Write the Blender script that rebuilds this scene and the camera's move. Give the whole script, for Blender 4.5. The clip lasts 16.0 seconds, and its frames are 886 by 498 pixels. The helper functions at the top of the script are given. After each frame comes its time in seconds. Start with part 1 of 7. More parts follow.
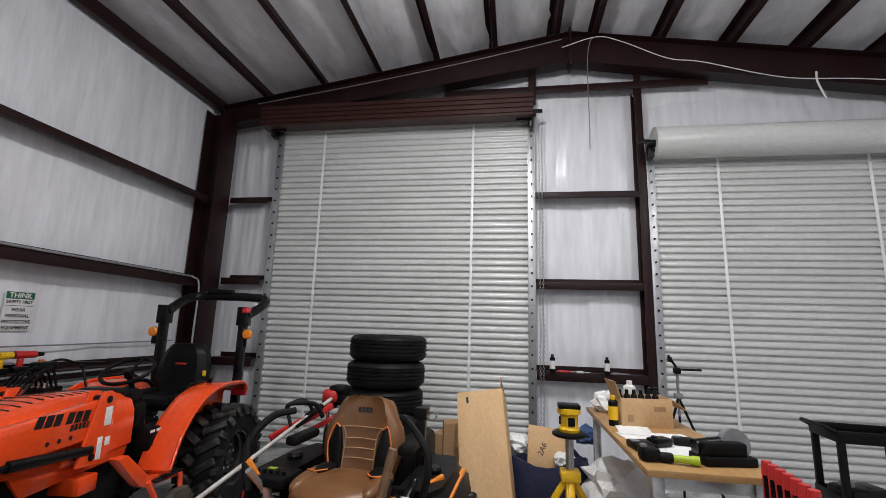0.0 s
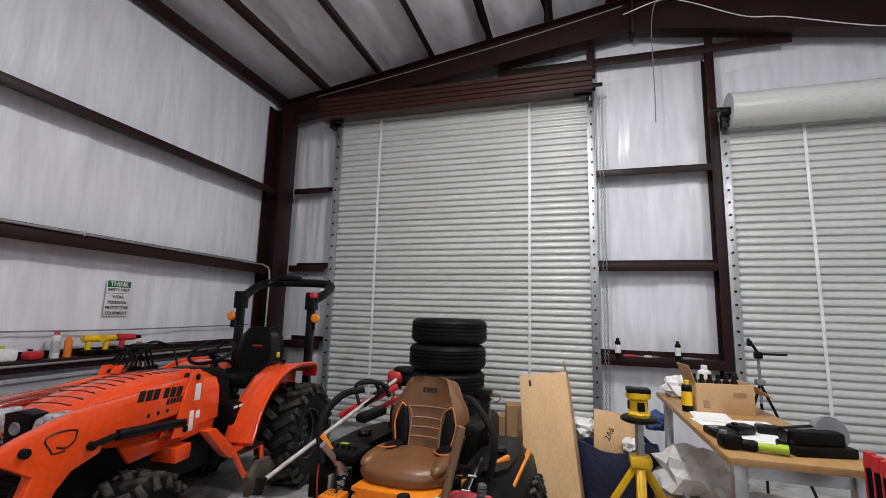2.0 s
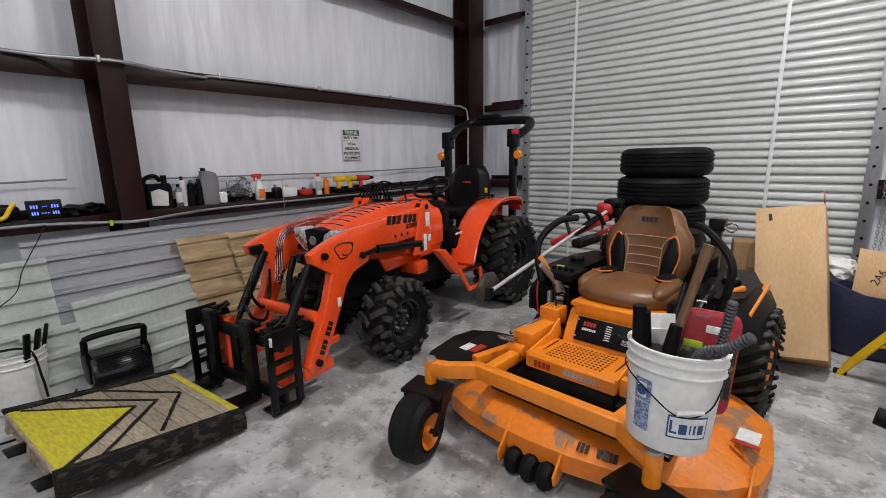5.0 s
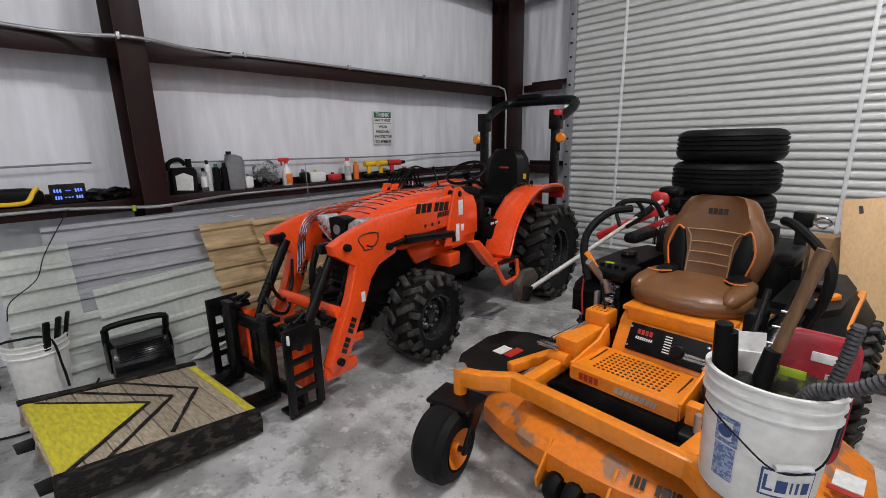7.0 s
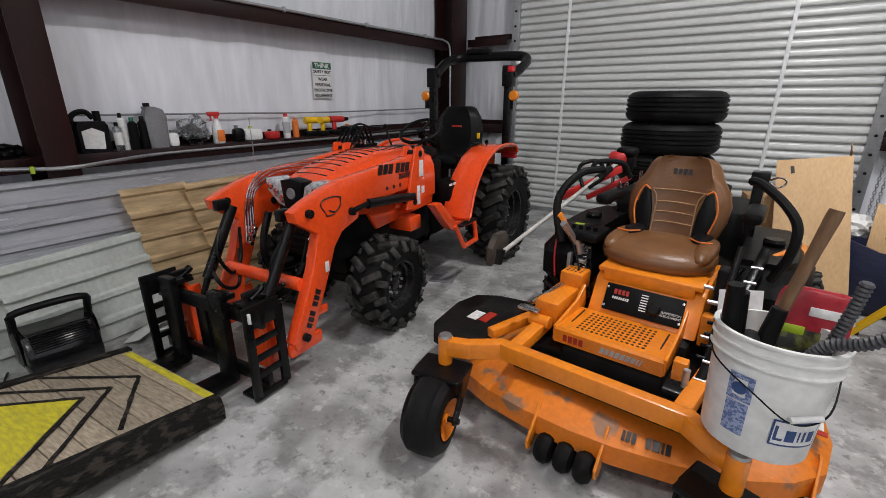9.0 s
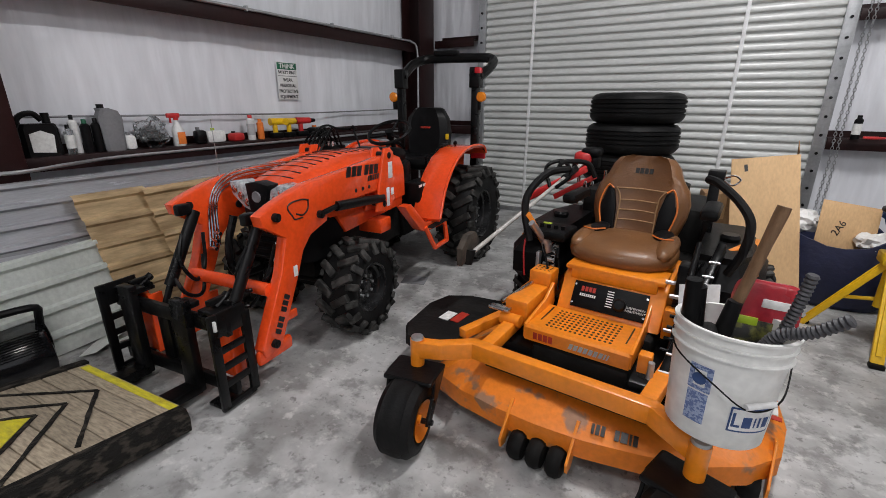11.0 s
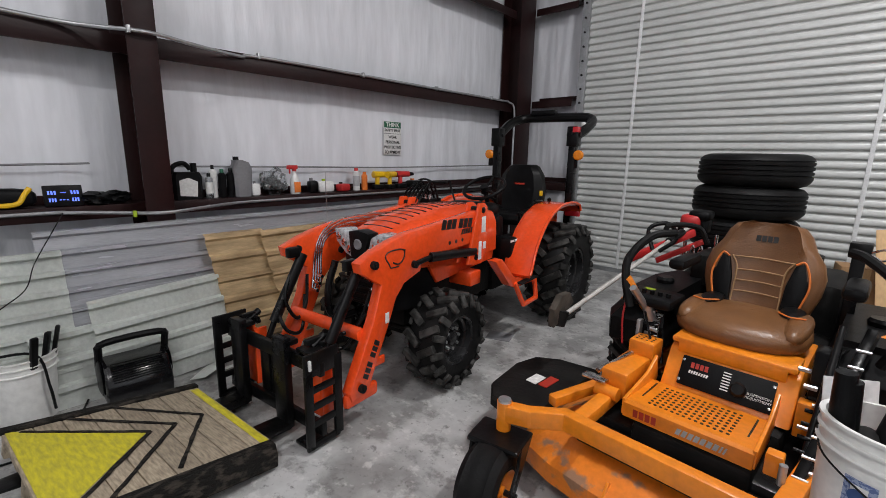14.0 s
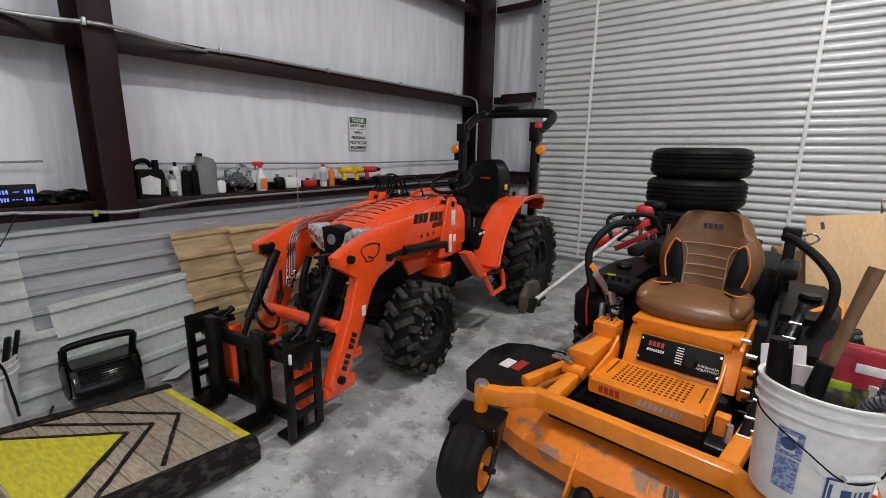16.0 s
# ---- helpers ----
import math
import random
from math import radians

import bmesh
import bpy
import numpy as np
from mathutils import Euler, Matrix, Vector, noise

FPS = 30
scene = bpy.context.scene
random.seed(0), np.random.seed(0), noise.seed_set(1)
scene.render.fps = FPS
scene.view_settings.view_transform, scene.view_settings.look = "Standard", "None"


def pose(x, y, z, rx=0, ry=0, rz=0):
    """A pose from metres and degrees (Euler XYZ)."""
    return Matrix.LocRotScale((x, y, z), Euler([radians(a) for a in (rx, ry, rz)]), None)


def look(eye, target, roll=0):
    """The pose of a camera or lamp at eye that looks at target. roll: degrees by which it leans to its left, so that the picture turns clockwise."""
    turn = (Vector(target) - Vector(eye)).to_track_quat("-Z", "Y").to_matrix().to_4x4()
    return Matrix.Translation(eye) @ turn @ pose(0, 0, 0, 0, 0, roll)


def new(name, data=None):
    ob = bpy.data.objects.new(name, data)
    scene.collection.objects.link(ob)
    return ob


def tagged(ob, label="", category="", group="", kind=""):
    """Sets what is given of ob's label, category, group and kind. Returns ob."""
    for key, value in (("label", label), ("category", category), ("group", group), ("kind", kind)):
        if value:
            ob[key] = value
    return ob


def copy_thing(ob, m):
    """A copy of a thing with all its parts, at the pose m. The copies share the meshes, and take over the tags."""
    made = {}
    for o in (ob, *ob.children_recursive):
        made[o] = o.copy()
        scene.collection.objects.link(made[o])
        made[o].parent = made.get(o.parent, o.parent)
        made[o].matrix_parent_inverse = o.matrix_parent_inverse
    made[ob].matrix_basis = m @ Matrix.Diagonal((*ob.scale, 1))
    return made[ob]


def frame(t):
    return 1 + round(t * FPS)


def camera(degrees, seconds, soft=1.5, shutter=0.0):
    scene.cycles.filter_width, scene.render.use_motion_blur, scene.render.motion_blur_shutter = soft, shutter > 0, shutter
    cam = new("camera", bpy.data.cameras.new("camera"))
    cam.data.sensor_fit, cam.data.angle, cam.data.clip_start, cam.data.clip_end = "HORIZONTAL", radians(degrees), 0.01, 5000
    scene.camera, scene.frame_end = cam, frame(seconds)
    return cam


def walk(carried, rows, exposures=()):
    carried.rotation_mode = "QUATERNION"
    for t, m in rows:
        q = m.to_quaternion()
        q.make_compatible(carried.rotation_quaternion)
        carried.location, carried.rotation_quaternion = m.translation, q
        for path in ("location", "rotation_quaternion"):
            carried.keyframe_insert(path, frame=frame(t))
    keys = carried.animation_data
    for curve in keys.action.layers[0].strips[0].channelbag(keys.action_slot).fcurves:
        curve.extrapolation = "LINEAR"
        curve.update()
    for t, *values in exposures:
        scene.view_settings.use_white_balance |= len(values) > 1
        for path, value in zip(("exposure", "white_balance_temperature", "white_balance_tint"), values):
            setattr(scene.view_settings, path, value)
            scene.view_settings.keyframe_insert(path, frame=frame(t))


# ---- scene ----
cam = camera(90.2, 16.0, soft=0.6)
PATH = [
    (0, (0.375, 0.799, 1.573), (0.059, 2.741, 1.932), 1.8),
    (0.5, (0.372, 0.806, 1.579), (0.123, 2.752, 1.965), 1.2),
    (1, (0.366, 0.809, 1.58), (0.091, 2.749, 1.979), 1.0),
    (1.5, (0.365, 0.803, 1.57), (0.0, 2.733, 1.943), 1.0),
    (2, (0.346, 0.808, 1.551), (-0.215, 2.706, 1.84), 1.5),
    (2.5, (0.324, 0.805, 1.518), (-0.479, 2.636, 1.581), 1.3),
    (3, (0.292, 0.815, 1.483), (-0.744, 2.517, 1.309), 0.7),
    (3.5, (0.25, 0.788, 1.464), (-0.958, 2.343, 1.115), -0.0),
    (4, (0.235, 0.749, 1.457), (-1.017, 2.259, 1.065), -0.8),
    (6.5, (0.093, 0.883, 1.444), (-1.198, 2.347, 1.007), -0.6),
    (7, (0.032, 0.963, 1.434), (-1.333, 2.35, 0.97), -1.1),
    (7.5, (-0.077, 0.946, 1.43), (-1.43, 2.335, 0.943), -1.4),
    (8, (-0.234, 0.867, 1.436), (-1.495, 2.327, 0.908), -2.0),
    (8.5, (-0.276, 0.871, 1.428), (-1.52, 2.31, 0.811), -0.7),
    (9, (-0.227, 0.911, 1.422), (-1.317, 2.463, 0.786), 0.1),
    (9.2, (-0.212, 0.92, 1.42), (-1.21, 2.533, 0.786), 0.3),
    (11.3, (-0.219, 0.91, 1.426), (-1.201, 2.533, 0.792), 0.2),
    (11.5, (-0.218, 0.904, 1.42), (-1.185, 2.533, 0.777), 0.6),
    (12, (-0.209, 0.905, 1.42), (-1.077, 2.582, 0.762), 2.3),
    (12.5, (-0.219, 0.896, 1.418), (-1.053, 2.598, 0.78), 3.7),
    (13, (-0.234, 0.902, 1.414), (-1.139, 2.579, 0.807), 3.6),
    (13.5, (-0.267, 0.893, 1.436), (-1.428, 2.438, 0.921), 1.9),
    (14, (-0.271, 0.898, 1.44), (-1.59, 2.344, 1.028), 1.1),
    (14.5, (-0.275, 0.893, 1.439), (-1.637, 2.3, 1.034), 0.9),
    (15, (-0.266, 0.878, 1.441), (-1.578, 2.328, 1.017), 0.9),
    (15.5, (-0.262, 0.833, 1.443), (-1.48, 2.359, 1.012), 1.3),
    (16, (-0.259, 0.794, 1.445), (-1.446, 2.344, 1.013), 0.8),
]
walk(cam, [(t, look(eye, target, roll)) for t, eye, target, roll in PATH], ((0, -0.15), (1.5, -0.11), (2.5, -0.08), (3.5, -0.03), (8, -0.03), (9, -0.07), (13, -0.1), (14.5, -0.03), (16, -0.03)))
# ---- light ----
import itertools

world = bpy.data.worlds.new("world")
world.use_nodes = True
world.node_tree.nodes["Background"].inputs[0].default_value = (0.6, 0.65, 0.7, 1)
world.node_tree.nodes["Background"].inputs[1].default_value = 0.0
scene.world = world
scene.view_settings.exposure = 0.0


# ---- materials ----
def material(name, color, rough=0.5, metal=0.0, second=None, scale=6.0, amount=0.5, grain=60.0, bump=0.05, coat=0.0,
             stretch=(1, 1, 1), rough_var=0.12, per_object=0.0, spec=0.5, edge=(0.36, 0.66)):
    """A surface with stains at a large scale, grain at a small one, and a fine relief."""
    m = bpy.data.materials.new(name)
    m.use_nodes = True
    n, l = m.node_tree.nodes, m.node_tree.links
    b = n["Principled BSDF"]
    tc = n.new("ShaderNodeTexCoord")
    mp = n.new("ShaderNodeMapping")
    mp.inputs["Scale"].default_value = stretch
    l.new(tc.outputs["Object"], mp.inputs[0])
    big = n.new("ShaderNodeTexNoise")
    big.inputs["Scale"].default_value, big.inputs["Detail"].default_value = scale, 5
    fine = n.new("ShaderNodeTexNoise")
    fine.inputs["Scale"].default_value, fine.inputs["Detail"].default_value = grain, 3
    l.new(mp.outputs[0], big.inputs[0])
    l.new(mp.outputs[0], fine.inputs[0])
    if second is None:
        second = tuple(c * 0.72 for c in color)
    ramp = n.new("ShaderNodeValToRGB")
    ramp.color_ramp.elements[0].position, ramp.color_ramp.elements[1].position = edge
    l.new(big.outputs[0], ramp.inputs[0])
    mix = n.new("ShaderNodeMix")
    mix.data_type = "RGBA"
    mix.inputs[6].default_value, mix.inputs[7].default_value = (*color, 1), (*second, 1)
    fac = n.new("ShaderNodeMath")
    fac.operation = "MULTIPLY"
    fac.inputs[1].default_value = amount
    l.new(ramp.outputs[0], fac.inputs[0])
    l.new(fac.outputs[0], mix.inputs[0])
    out = mix.outputs[2]
    hsv = n.new("ShaderNodeHueSaturation")
    val = n.new("ShaderNodeMapRange")
    val.inputs[1].default_value, val.inputs[2].default_value, val.inputs[3].default_value, val.inputs[4].default_value = 0.3, 0.7, 0.92, 1.08
    l.new(fine.outputs[0], val.inputs[0])
    l.new(out, hsv.inputs["Color"])
    if per_object:
        info = n.new("ShaderNodeObjectInfo")
        rr = n.new("ShaderNodeMapRange")
        rr.inputs[3].default_value, rr.inputs[4].default_value = 1 - per_object, 1 + per_object
        l.new(info.outputs["Random"], rr.inputs[0])
        mm = n.new("ShaderNodeMath")
        mm.operation = "MULTIPLY"
        l.new(val.outputs[0], mm.inputs[0])
        l.new(rr.outputs[0], mm.inputs[1])
        l.new(mm.outputs[0], hsv.inputs["Value"])
    else:
        l.new(val.outputs[0], hsv.inputs["Value"])
    l.new(hsv.outputs[0], b.inputs["Base Color"])
    rg = n.new("ShaderNodeMapRange")
    rg.inputs[3].default_value, rg.inputs[4].default_value = max(0.03, rough - rough_var), min(1, rough + rough_var)
    l.new(big.outputs[0], rg.inputs[0])
    l.new(rg.outputs[0], b.inputs["Roughness"])
    b.inputs["Metallic"].default_value = metal
    b.inputs["Specular IOR Level"].default_value = spec
    b.inputs["Coat Weight"].default_value = coat
    b.inputs["Coat Roughness"].default_value = 0.12
    if bump:
        bp = n.new("ShaderNodeBump")
        bp.inputs["Strength"].default_value, bp.inputs["Distance"].default_value = bump, 0.02
        l.new(fine.outputs[0], bp.inputs["Height"])
        l.new(bp.outputs[0], b.inputs["Normal"])
    return m


def glowing(name, color, strength):
    m = bpy.data.materials.new(name)
    m.use_nodes = True
    b = m.node_tree.nodes["Principled BSDF"]
    b.inputs["Base Color"].default_value = (*color, 1)
    b.inputs["Emission Color"].default_value = (*color, 1)
    b.inputs["Emission Strength"].default_value = strength
    return m


def clear(name, color, rough=0.05):
    m = bpy.data.materials.new(name)
    m.use_nodes = True
    b = m.node_tree.nodes["Principled BSDF"]
    b.inputs["Base Color"].default_value = (*color, 1)
    b.inputs["Roughness"].default_value = rough
    b.inputs["Transmission Weight"].default_value = 0.9
    b.inputs["IOR"].default_value = 1.35
    return m


def concrete_material():
    """Sealed grey slab: cloudy trowel marks, dark oil spots, small scuffs and pale dust."""
    m = material("concrete", (0.48, 0.48, 0.475), 0.42, 0, (0.25, 0.248, 0.242), 3.2, 0.9, 14, 0.04, rough_var=0.2, edge=(0.42, 0.6))
    n, l = m.node_tree.nodes, m.node_tree.links
    b = n["Principled BSDF"]
    tc = n.new("ShaderNodeTexCoord")
    old = b.inputs["Base Color"].links[0].from_socket
    for sc, lo, hi, tone, amt in ((6.5, 0.52, 0.62, (0.17, 0.165, 0.16), 0.7), (21, 0.58, 0.66, (0.12, 0.115, 0.11), 0.7), (11, 0.56, 0.66, (0.7, 0.69, 0.67), 0.55), (60, 0.62, 0.7, (0.1, 0.095, 0.09), 0.6)):
        t = n.new("ShaderNodeTexNoise")
        t.inputs["Scale"].default_value, t.inputs["Detail"].default_value, t.inputs["Roughness"].default_value = sc, 7, 0.65
        l.new(tc.outputs["Object"], t.inputs[0])
        r = n.new("ShaderNodeMapRange")
        r.inputs[1].default_value, r.inputs[2].default_value, r.inputs[4].default_value = lo, hi, amt
        l.new(t.outputs[0], r.inputs[0])
        x = n.new("ShaderNodeMix")
        x.data_type = "RGBA"
        l.new(r.outputs[0], x.inputs[0])
        l.new(old, x.inputs[6])
        x.inputs[7].default_value = (*tone, 1)
        old = x.outputs[2]
    l.new(old, b.inputs["Base Color"])
    return m


MAT = dict(
    concrete=concrete_material(),
    vinyl=material("white_vinyl_insulation", (0.74, 0.75, 0.79), 0.33, 0, (0.68, 0.69, 0.735), 1.2, 0.3, 4, 0.45, stretch=(3, 3, 0.5)),
    roof_vinyl=material("roof_vinyl_insulation", (0.8, 0.8, 0.83), 0.34, 0, (0.66, 0.66, 0.7), 1.6, 0.5, 6, 0.35, stretch=(2.2, 0.7, 1)),
    primer=material("red_brown_steel_paint", (0.022, 0.0075, 0.0075), 0.42, 0, (0.012, 0.005, 0.005), 3, 0.7, 40, 0.06, spec=0.22),
    hood_brown=material("brown_sheet_metal", (0.05, 0.02, 0.017), 0.33, 0, (0.034, 0.014, 0.012), 2, 0.5, 50, 0.04, spec=0.22),
    curtain=material("white_painted_curtain", (0.6, 0.61, 0.595), 0.3, 0, (0.5, 0.51, 0.495), 1.2, 0.6, 30, 0.02, stretch=(0.6, 1, 3)),
    tape=material("white_tape", (0.85, 0.86, 0.86), 0.3),
    galv=material("galvanised_steel", (0.5, 0.51, 0.52), 0.4, 0.85, (0.36, 0.37, 0.38), 9, 0.7, 50, 0.05),
    chrome=material("bright_steel", (0.7, 0.7, 0.7), 0.2, 1.0, (0.5, 0.5, 0.5), 20, 0.4),
    black=material("black_paint", (0.003, 0.003, 0.0035), 0.3, 0, (0.009, 0.009, 0.009), 7, 0.5, 50, 0.06, spec=0.22),
    black_plastic=material("black_plastic", (0.0035, 0.0035, 0.004), 0.42, 0, (0.007, 0.007, 0.0075), 12, 0.5, 120, 0.08, spec=0.14),
    rubber=material("black_rubber", (0.005, 0.005, 0.0055), 0.55, 0, (0.011, 0.0105, 0.01), 7, 0.6, 60, 0.1, spec=0.16),
    tread=material("scuffed_tread_rubber", (0.055, 0.053, 0.05), 0.6, 0, (0.01, 0.01, 0.0095), 14, 0.9, 60, 0.15, spec=0.2, edge=(0.4, 0.56)),
    rim_black=material("gloss_black_rim", (0.014, 0.014, 0.015), 0.26, 0, (0.024, 0.024, 0.025), 9, 0.5, 60, 0.03, spec=0.5),
    gloss_black=material("gloss_black_plastic", (0.005, 0.005, 0.006), 0.14, 0, (0.007, 0.007, 0.008), 9, 0.5, 60, 0.02, spec=0.6),
    print_red=material("red_printed_film", (0.42, 0.02, 0.03), 0.3, 0, (0.28, 0.012, 0.03), 14, 0.7, 60, 0.1),
    dusty=material("dusty_black", (0.006, 0.006, 0.006), 0.6, 0, (0.015, 0.014, 0.013), 8, 0.7, 40, 0.1, spec=0.14),
    orange=material("tractor_orange_paint", (0.86, 0.082, 0.014), 0.2, 0, (0.72, 0.066, 0.014), 3, 0.5, 40, 0.02, coat=0.4),
    mower=material("mower_orange_paint", (0.84, 0.25, 0.012), 0.34, 0, (0.7, 0.19, 0.012), 4, 0.6, 40, 0.03, coat=0.25),
    deck=material("worn_deck_orange", (0.74, 0.2, 0.014), 0.4, 0, (0.2, 0.15, 0.11), 7, 0.8, 45, 0.12, edge=(0.55, 0.61)),
    tan=material("tan_vinyl", (0.185, 0.082, 0.03), 0.33, 0, (0.13, 0.056, 0.021), 9, 0.6, 150, 0.12),
    piping=material("orange_piping", (0.8, 0.2, 0.03), 0.5),
    decal_black=material("black_decal", (0.012, 0.011, 0.011), 0.4),
    decal_red=material("red_decal", (0.45, 0.03, 0.015), 0.4),
    decal_white=material("white_decal", (0.78, 0.78, 0.76), 0.45, 0, (0.6, 0.6, 0.58), 40, 0.6),
    decal_grey=material("grey_decal", (0.45, 0.45, 0.46), 0.4),
    amber=material("amber_lens", (0.85, 0.26, 0.01), 0.2, coat=0.5),
    red_lens=material("red_lens", (0.6, 0.02, 0.03), 0.2, coat=0.5),
    lens=material("headlamp_lens", (0.72, 0.74, 0.76), 0.08, 0.3, (0.22, 0.23, 0.24), 60, 0.8),
    bucket=material("white_bucket_plastic", (0.77, 0.77, 0.75), 0.4, 0, (0.66, 0.66, 0.63), 6, 0.5, 30, 0.03),
    blue=material("blue_print", (0.03, 0.07, 0.2), 0.5),
    navy=material("navy_bag", (0.012, 0.016, 0.05), 0.6, 0, (0.02, 0.026, 0.075), 5, 0.7, 25, 0.3),
    card=material("brown_cardboard", (0.6, 0.39, 0.2), 0.75, 0, (0.43, 0.26, 0.12), 3, 0.5, 90, 0.05, stretch=(1, 1, 0.4)),
    card_dark=material("dark_and_shaded_cardboard", (0.36, 0.21, 0.1), 0.8, 0, (0.3, 0.17, 0.08), 5),
    wood=material("varnished_wood", (0.42, 0.24, 0.09), 0.42, 0, (0.33, 0.18, 0.07), 5, 0.7, 40, 0.08, stretch=(6, 1, 6)),
    handle_wood=material("worn_ash_handle", (0.21, 0.115, 0.055), 0.6, 0, (0.12, 0.065, 0.032), 9, 0.7, 60, 0.15, stretch=(8, 8, 1)),
    pallet_wood=material("grey_weathered_plank", (0.42, 0.345, 0.25), 0.8, 0, (0.19, 0.155, 0.115), 7, 0.8, 90, 0.25, stretch=(2.5, 14, 6), per_object=0.16),
    pallet_yellow=material("yellow_painted_plank", (0.66, 0.58, 0.02), 0.6, 0, (0.36, 0.31, 0.05), 7, 0.7, 90, 0.25, stretch=(2.5, 9, 4), per_object=0.08),
    pallet_black=material("black_paint_stripe", (0.008, 0.007, 0.006), 0.8, 0, (0.05, 0.042, 0.034), 16, 0.8, 50, 0.7, stretch=(3, 1, 2), edge=(0.5, 0.62), spec=0.2),
    sheet_silver=material("galvalume_sheet", (0.7, 0.71, 0.74), 0.26, 0.3, (0.48, 0.49, 0.52), 3, 0.8, 60, 0.03, stretch=(1, 0.3, 3)),
    sheet_white=material("white_sheet_metal", (0.82, 0.85, 0.81), 0.35, 0, (0.68, 0.71, 0.67), 4, 0.7, 40, 0.05),
    sheet_tan=material("tan_sheet_metal", (0.86, 0.67, 0.4), 0.22, 0, (0.42, 0.29, 0.16), 6, 0.8, 40, 0.06, stretch=(1, 0.5, 3)),
    yellow=material("yellow_plastic", (0.85, 0.52, 0.01), 0.42, 0, (0.7, 0.41, 0.01), 8, 0.5),
    red=material("red_plastic", (0.55, 0.025, 0.025), 0.4, 0, (0.4, 0.02, 0.02), 8, 0.5),
    green=material("lime_green", (0.36, 0.5, 0.02), 0.45),
    grey_plastic=material("grey_plastic", (0.2, 0.2, 0.21), 0.5, 0, (0.14, 0.14, 0.15), 8),
    clear_bag=clear("clear_bag", (0.8, 0.82, 0.84), 0.15),
    shaft=material("dirty_white_tube", (0.5, 0.48, 0.45), 0.4, 0, (0.3, 0.28, 0.26), 9, 0.7, 40, 0.05),
    guard_brown=material("dusty_brown_guard", (0.075, 0.062, 0.05), 0.7, 0, (0.03, 0.026, 0.022), 14, 0.8, 60, 0.15, spec=0.2),
    print_blue=material("pale_blue_print", (0.3, 0.36, 0.52), 0.5, 0, (0.05, 0.09, 0.25), 120, 0.8, 160, 0.0, edge=(0.48, 0.52)),
    white_plastic=material("white_plastic", (0.75, 0.75, 0.74), 0.4),
    paper=material("white_paper", (0.8, 0.8, 0.79), 0.7),
    sign_green=material("sign_green", (0.01, 0.12, 0.06), 0.45),
    hose_grey=material("grey_corrugated_hose", (0.05, 0.05, 0.056), 0.5),
    screen=material("dark_screen", (0.01, 0.012, 0.03), 0.15),
    screen_glow=glowing("screen_digits", (0.12, 0.2, 0.9), 1.2),
    lamp=glowing("lamp_diffuser", (1.0, 0.98, 0.95), 9.0),
    bark=material("grass_print", (0.012, 0.012, 0.01), 0.4, 0, (0.16, 0.16, 0.03), 30, 0.8, edge=(0.5, 0.62)),
)


# ---- mesh helpers ----
def box(bm, c, s, bevel=0.0, m=None):
    """A box of centre c and size s, with rounded edges."""
    r = bmesh.ops.create_cube(bm, size=1.0, matrix=Matrix.Translation(c) @ Matrix.Diagonal((*s, 1)))
    vs = r["verts"]
    if bevel:
        es = list({e for v in vs for e in v.link_edges})
        g = bmesh.ops.bevel(bm, geom=es, offset=min(bevel, min(s) * 0.45), segments=2, affect="EDGES", profile=0.5)
        vs = list({v for f in g["faces"] for v in f.verts} | {v for v in vs if v.is_valid})
    if m is not None:
        bmesh.ops.transform(bm, matrix=m, verts=vs)
    return vs


def rod(bm, p, q, r, r2=None, seg=14, caps=True):
    p, q = Vector(p), Vector(q)
    d = q - p
    m = Matrix.Translation((p + q) / 2) @ d.to_track_quat("Z", "Y").to_matrix().to_4x4()
    return bmesh.ops.create_cone(bm, cap_ends=caps, segments=seg, radius1=r, radius2=r if r2 is None else r2, depth=d.length, matrix=m)["verts"]


def lathe(bm, prof, seg=28, m=Matrix(), caps=True):
    """Turns (radius, height) pairs about z; caps close its two ends."""
    rings = []
    for r, z in prof:
        rings.append([bm.verts.new(m @ Vector((r * math.cos(2 * math.pi * i / seg), r * math.sin(2 * math.pi * i / seg), z))) for i in range(seg)])
    for a, b in zip(rings, rings[1:]):
        for i in range(seg):
            j = (i + 1) % seg
            bm.faces.new((a[i], a[j], b[j], b[i]))
    if caps and prof[0][0] > 1e-4 and prof[0] != prof[-1]:
        bm.faces.new(rings[0][::-1])
        bm.faces.new(rings[-1])
    return rings


def smooth_path(pts, steps=6):
    pts = [Vector(p) for p in pts]
    if len(pts) < 3:
        return pts
    ext = [pts[0] * 2 - pts[1], *pts, pts[-1] * 2 - pts[-2]]
    out = []
    for i in range(1, len(ext) - 2):
        a, b, c, d = ext[i - 1:i + 3]
        for k in range(steps):
            t = k / steps
            out.append(0.5 * (2 * b + (c - a) * t + (2 * a - 5 * b + 4 * c - d) * t * t + (3 * b - a - 3 * c + d) * t ** 3))
    out.append(pts[-1])
    return out


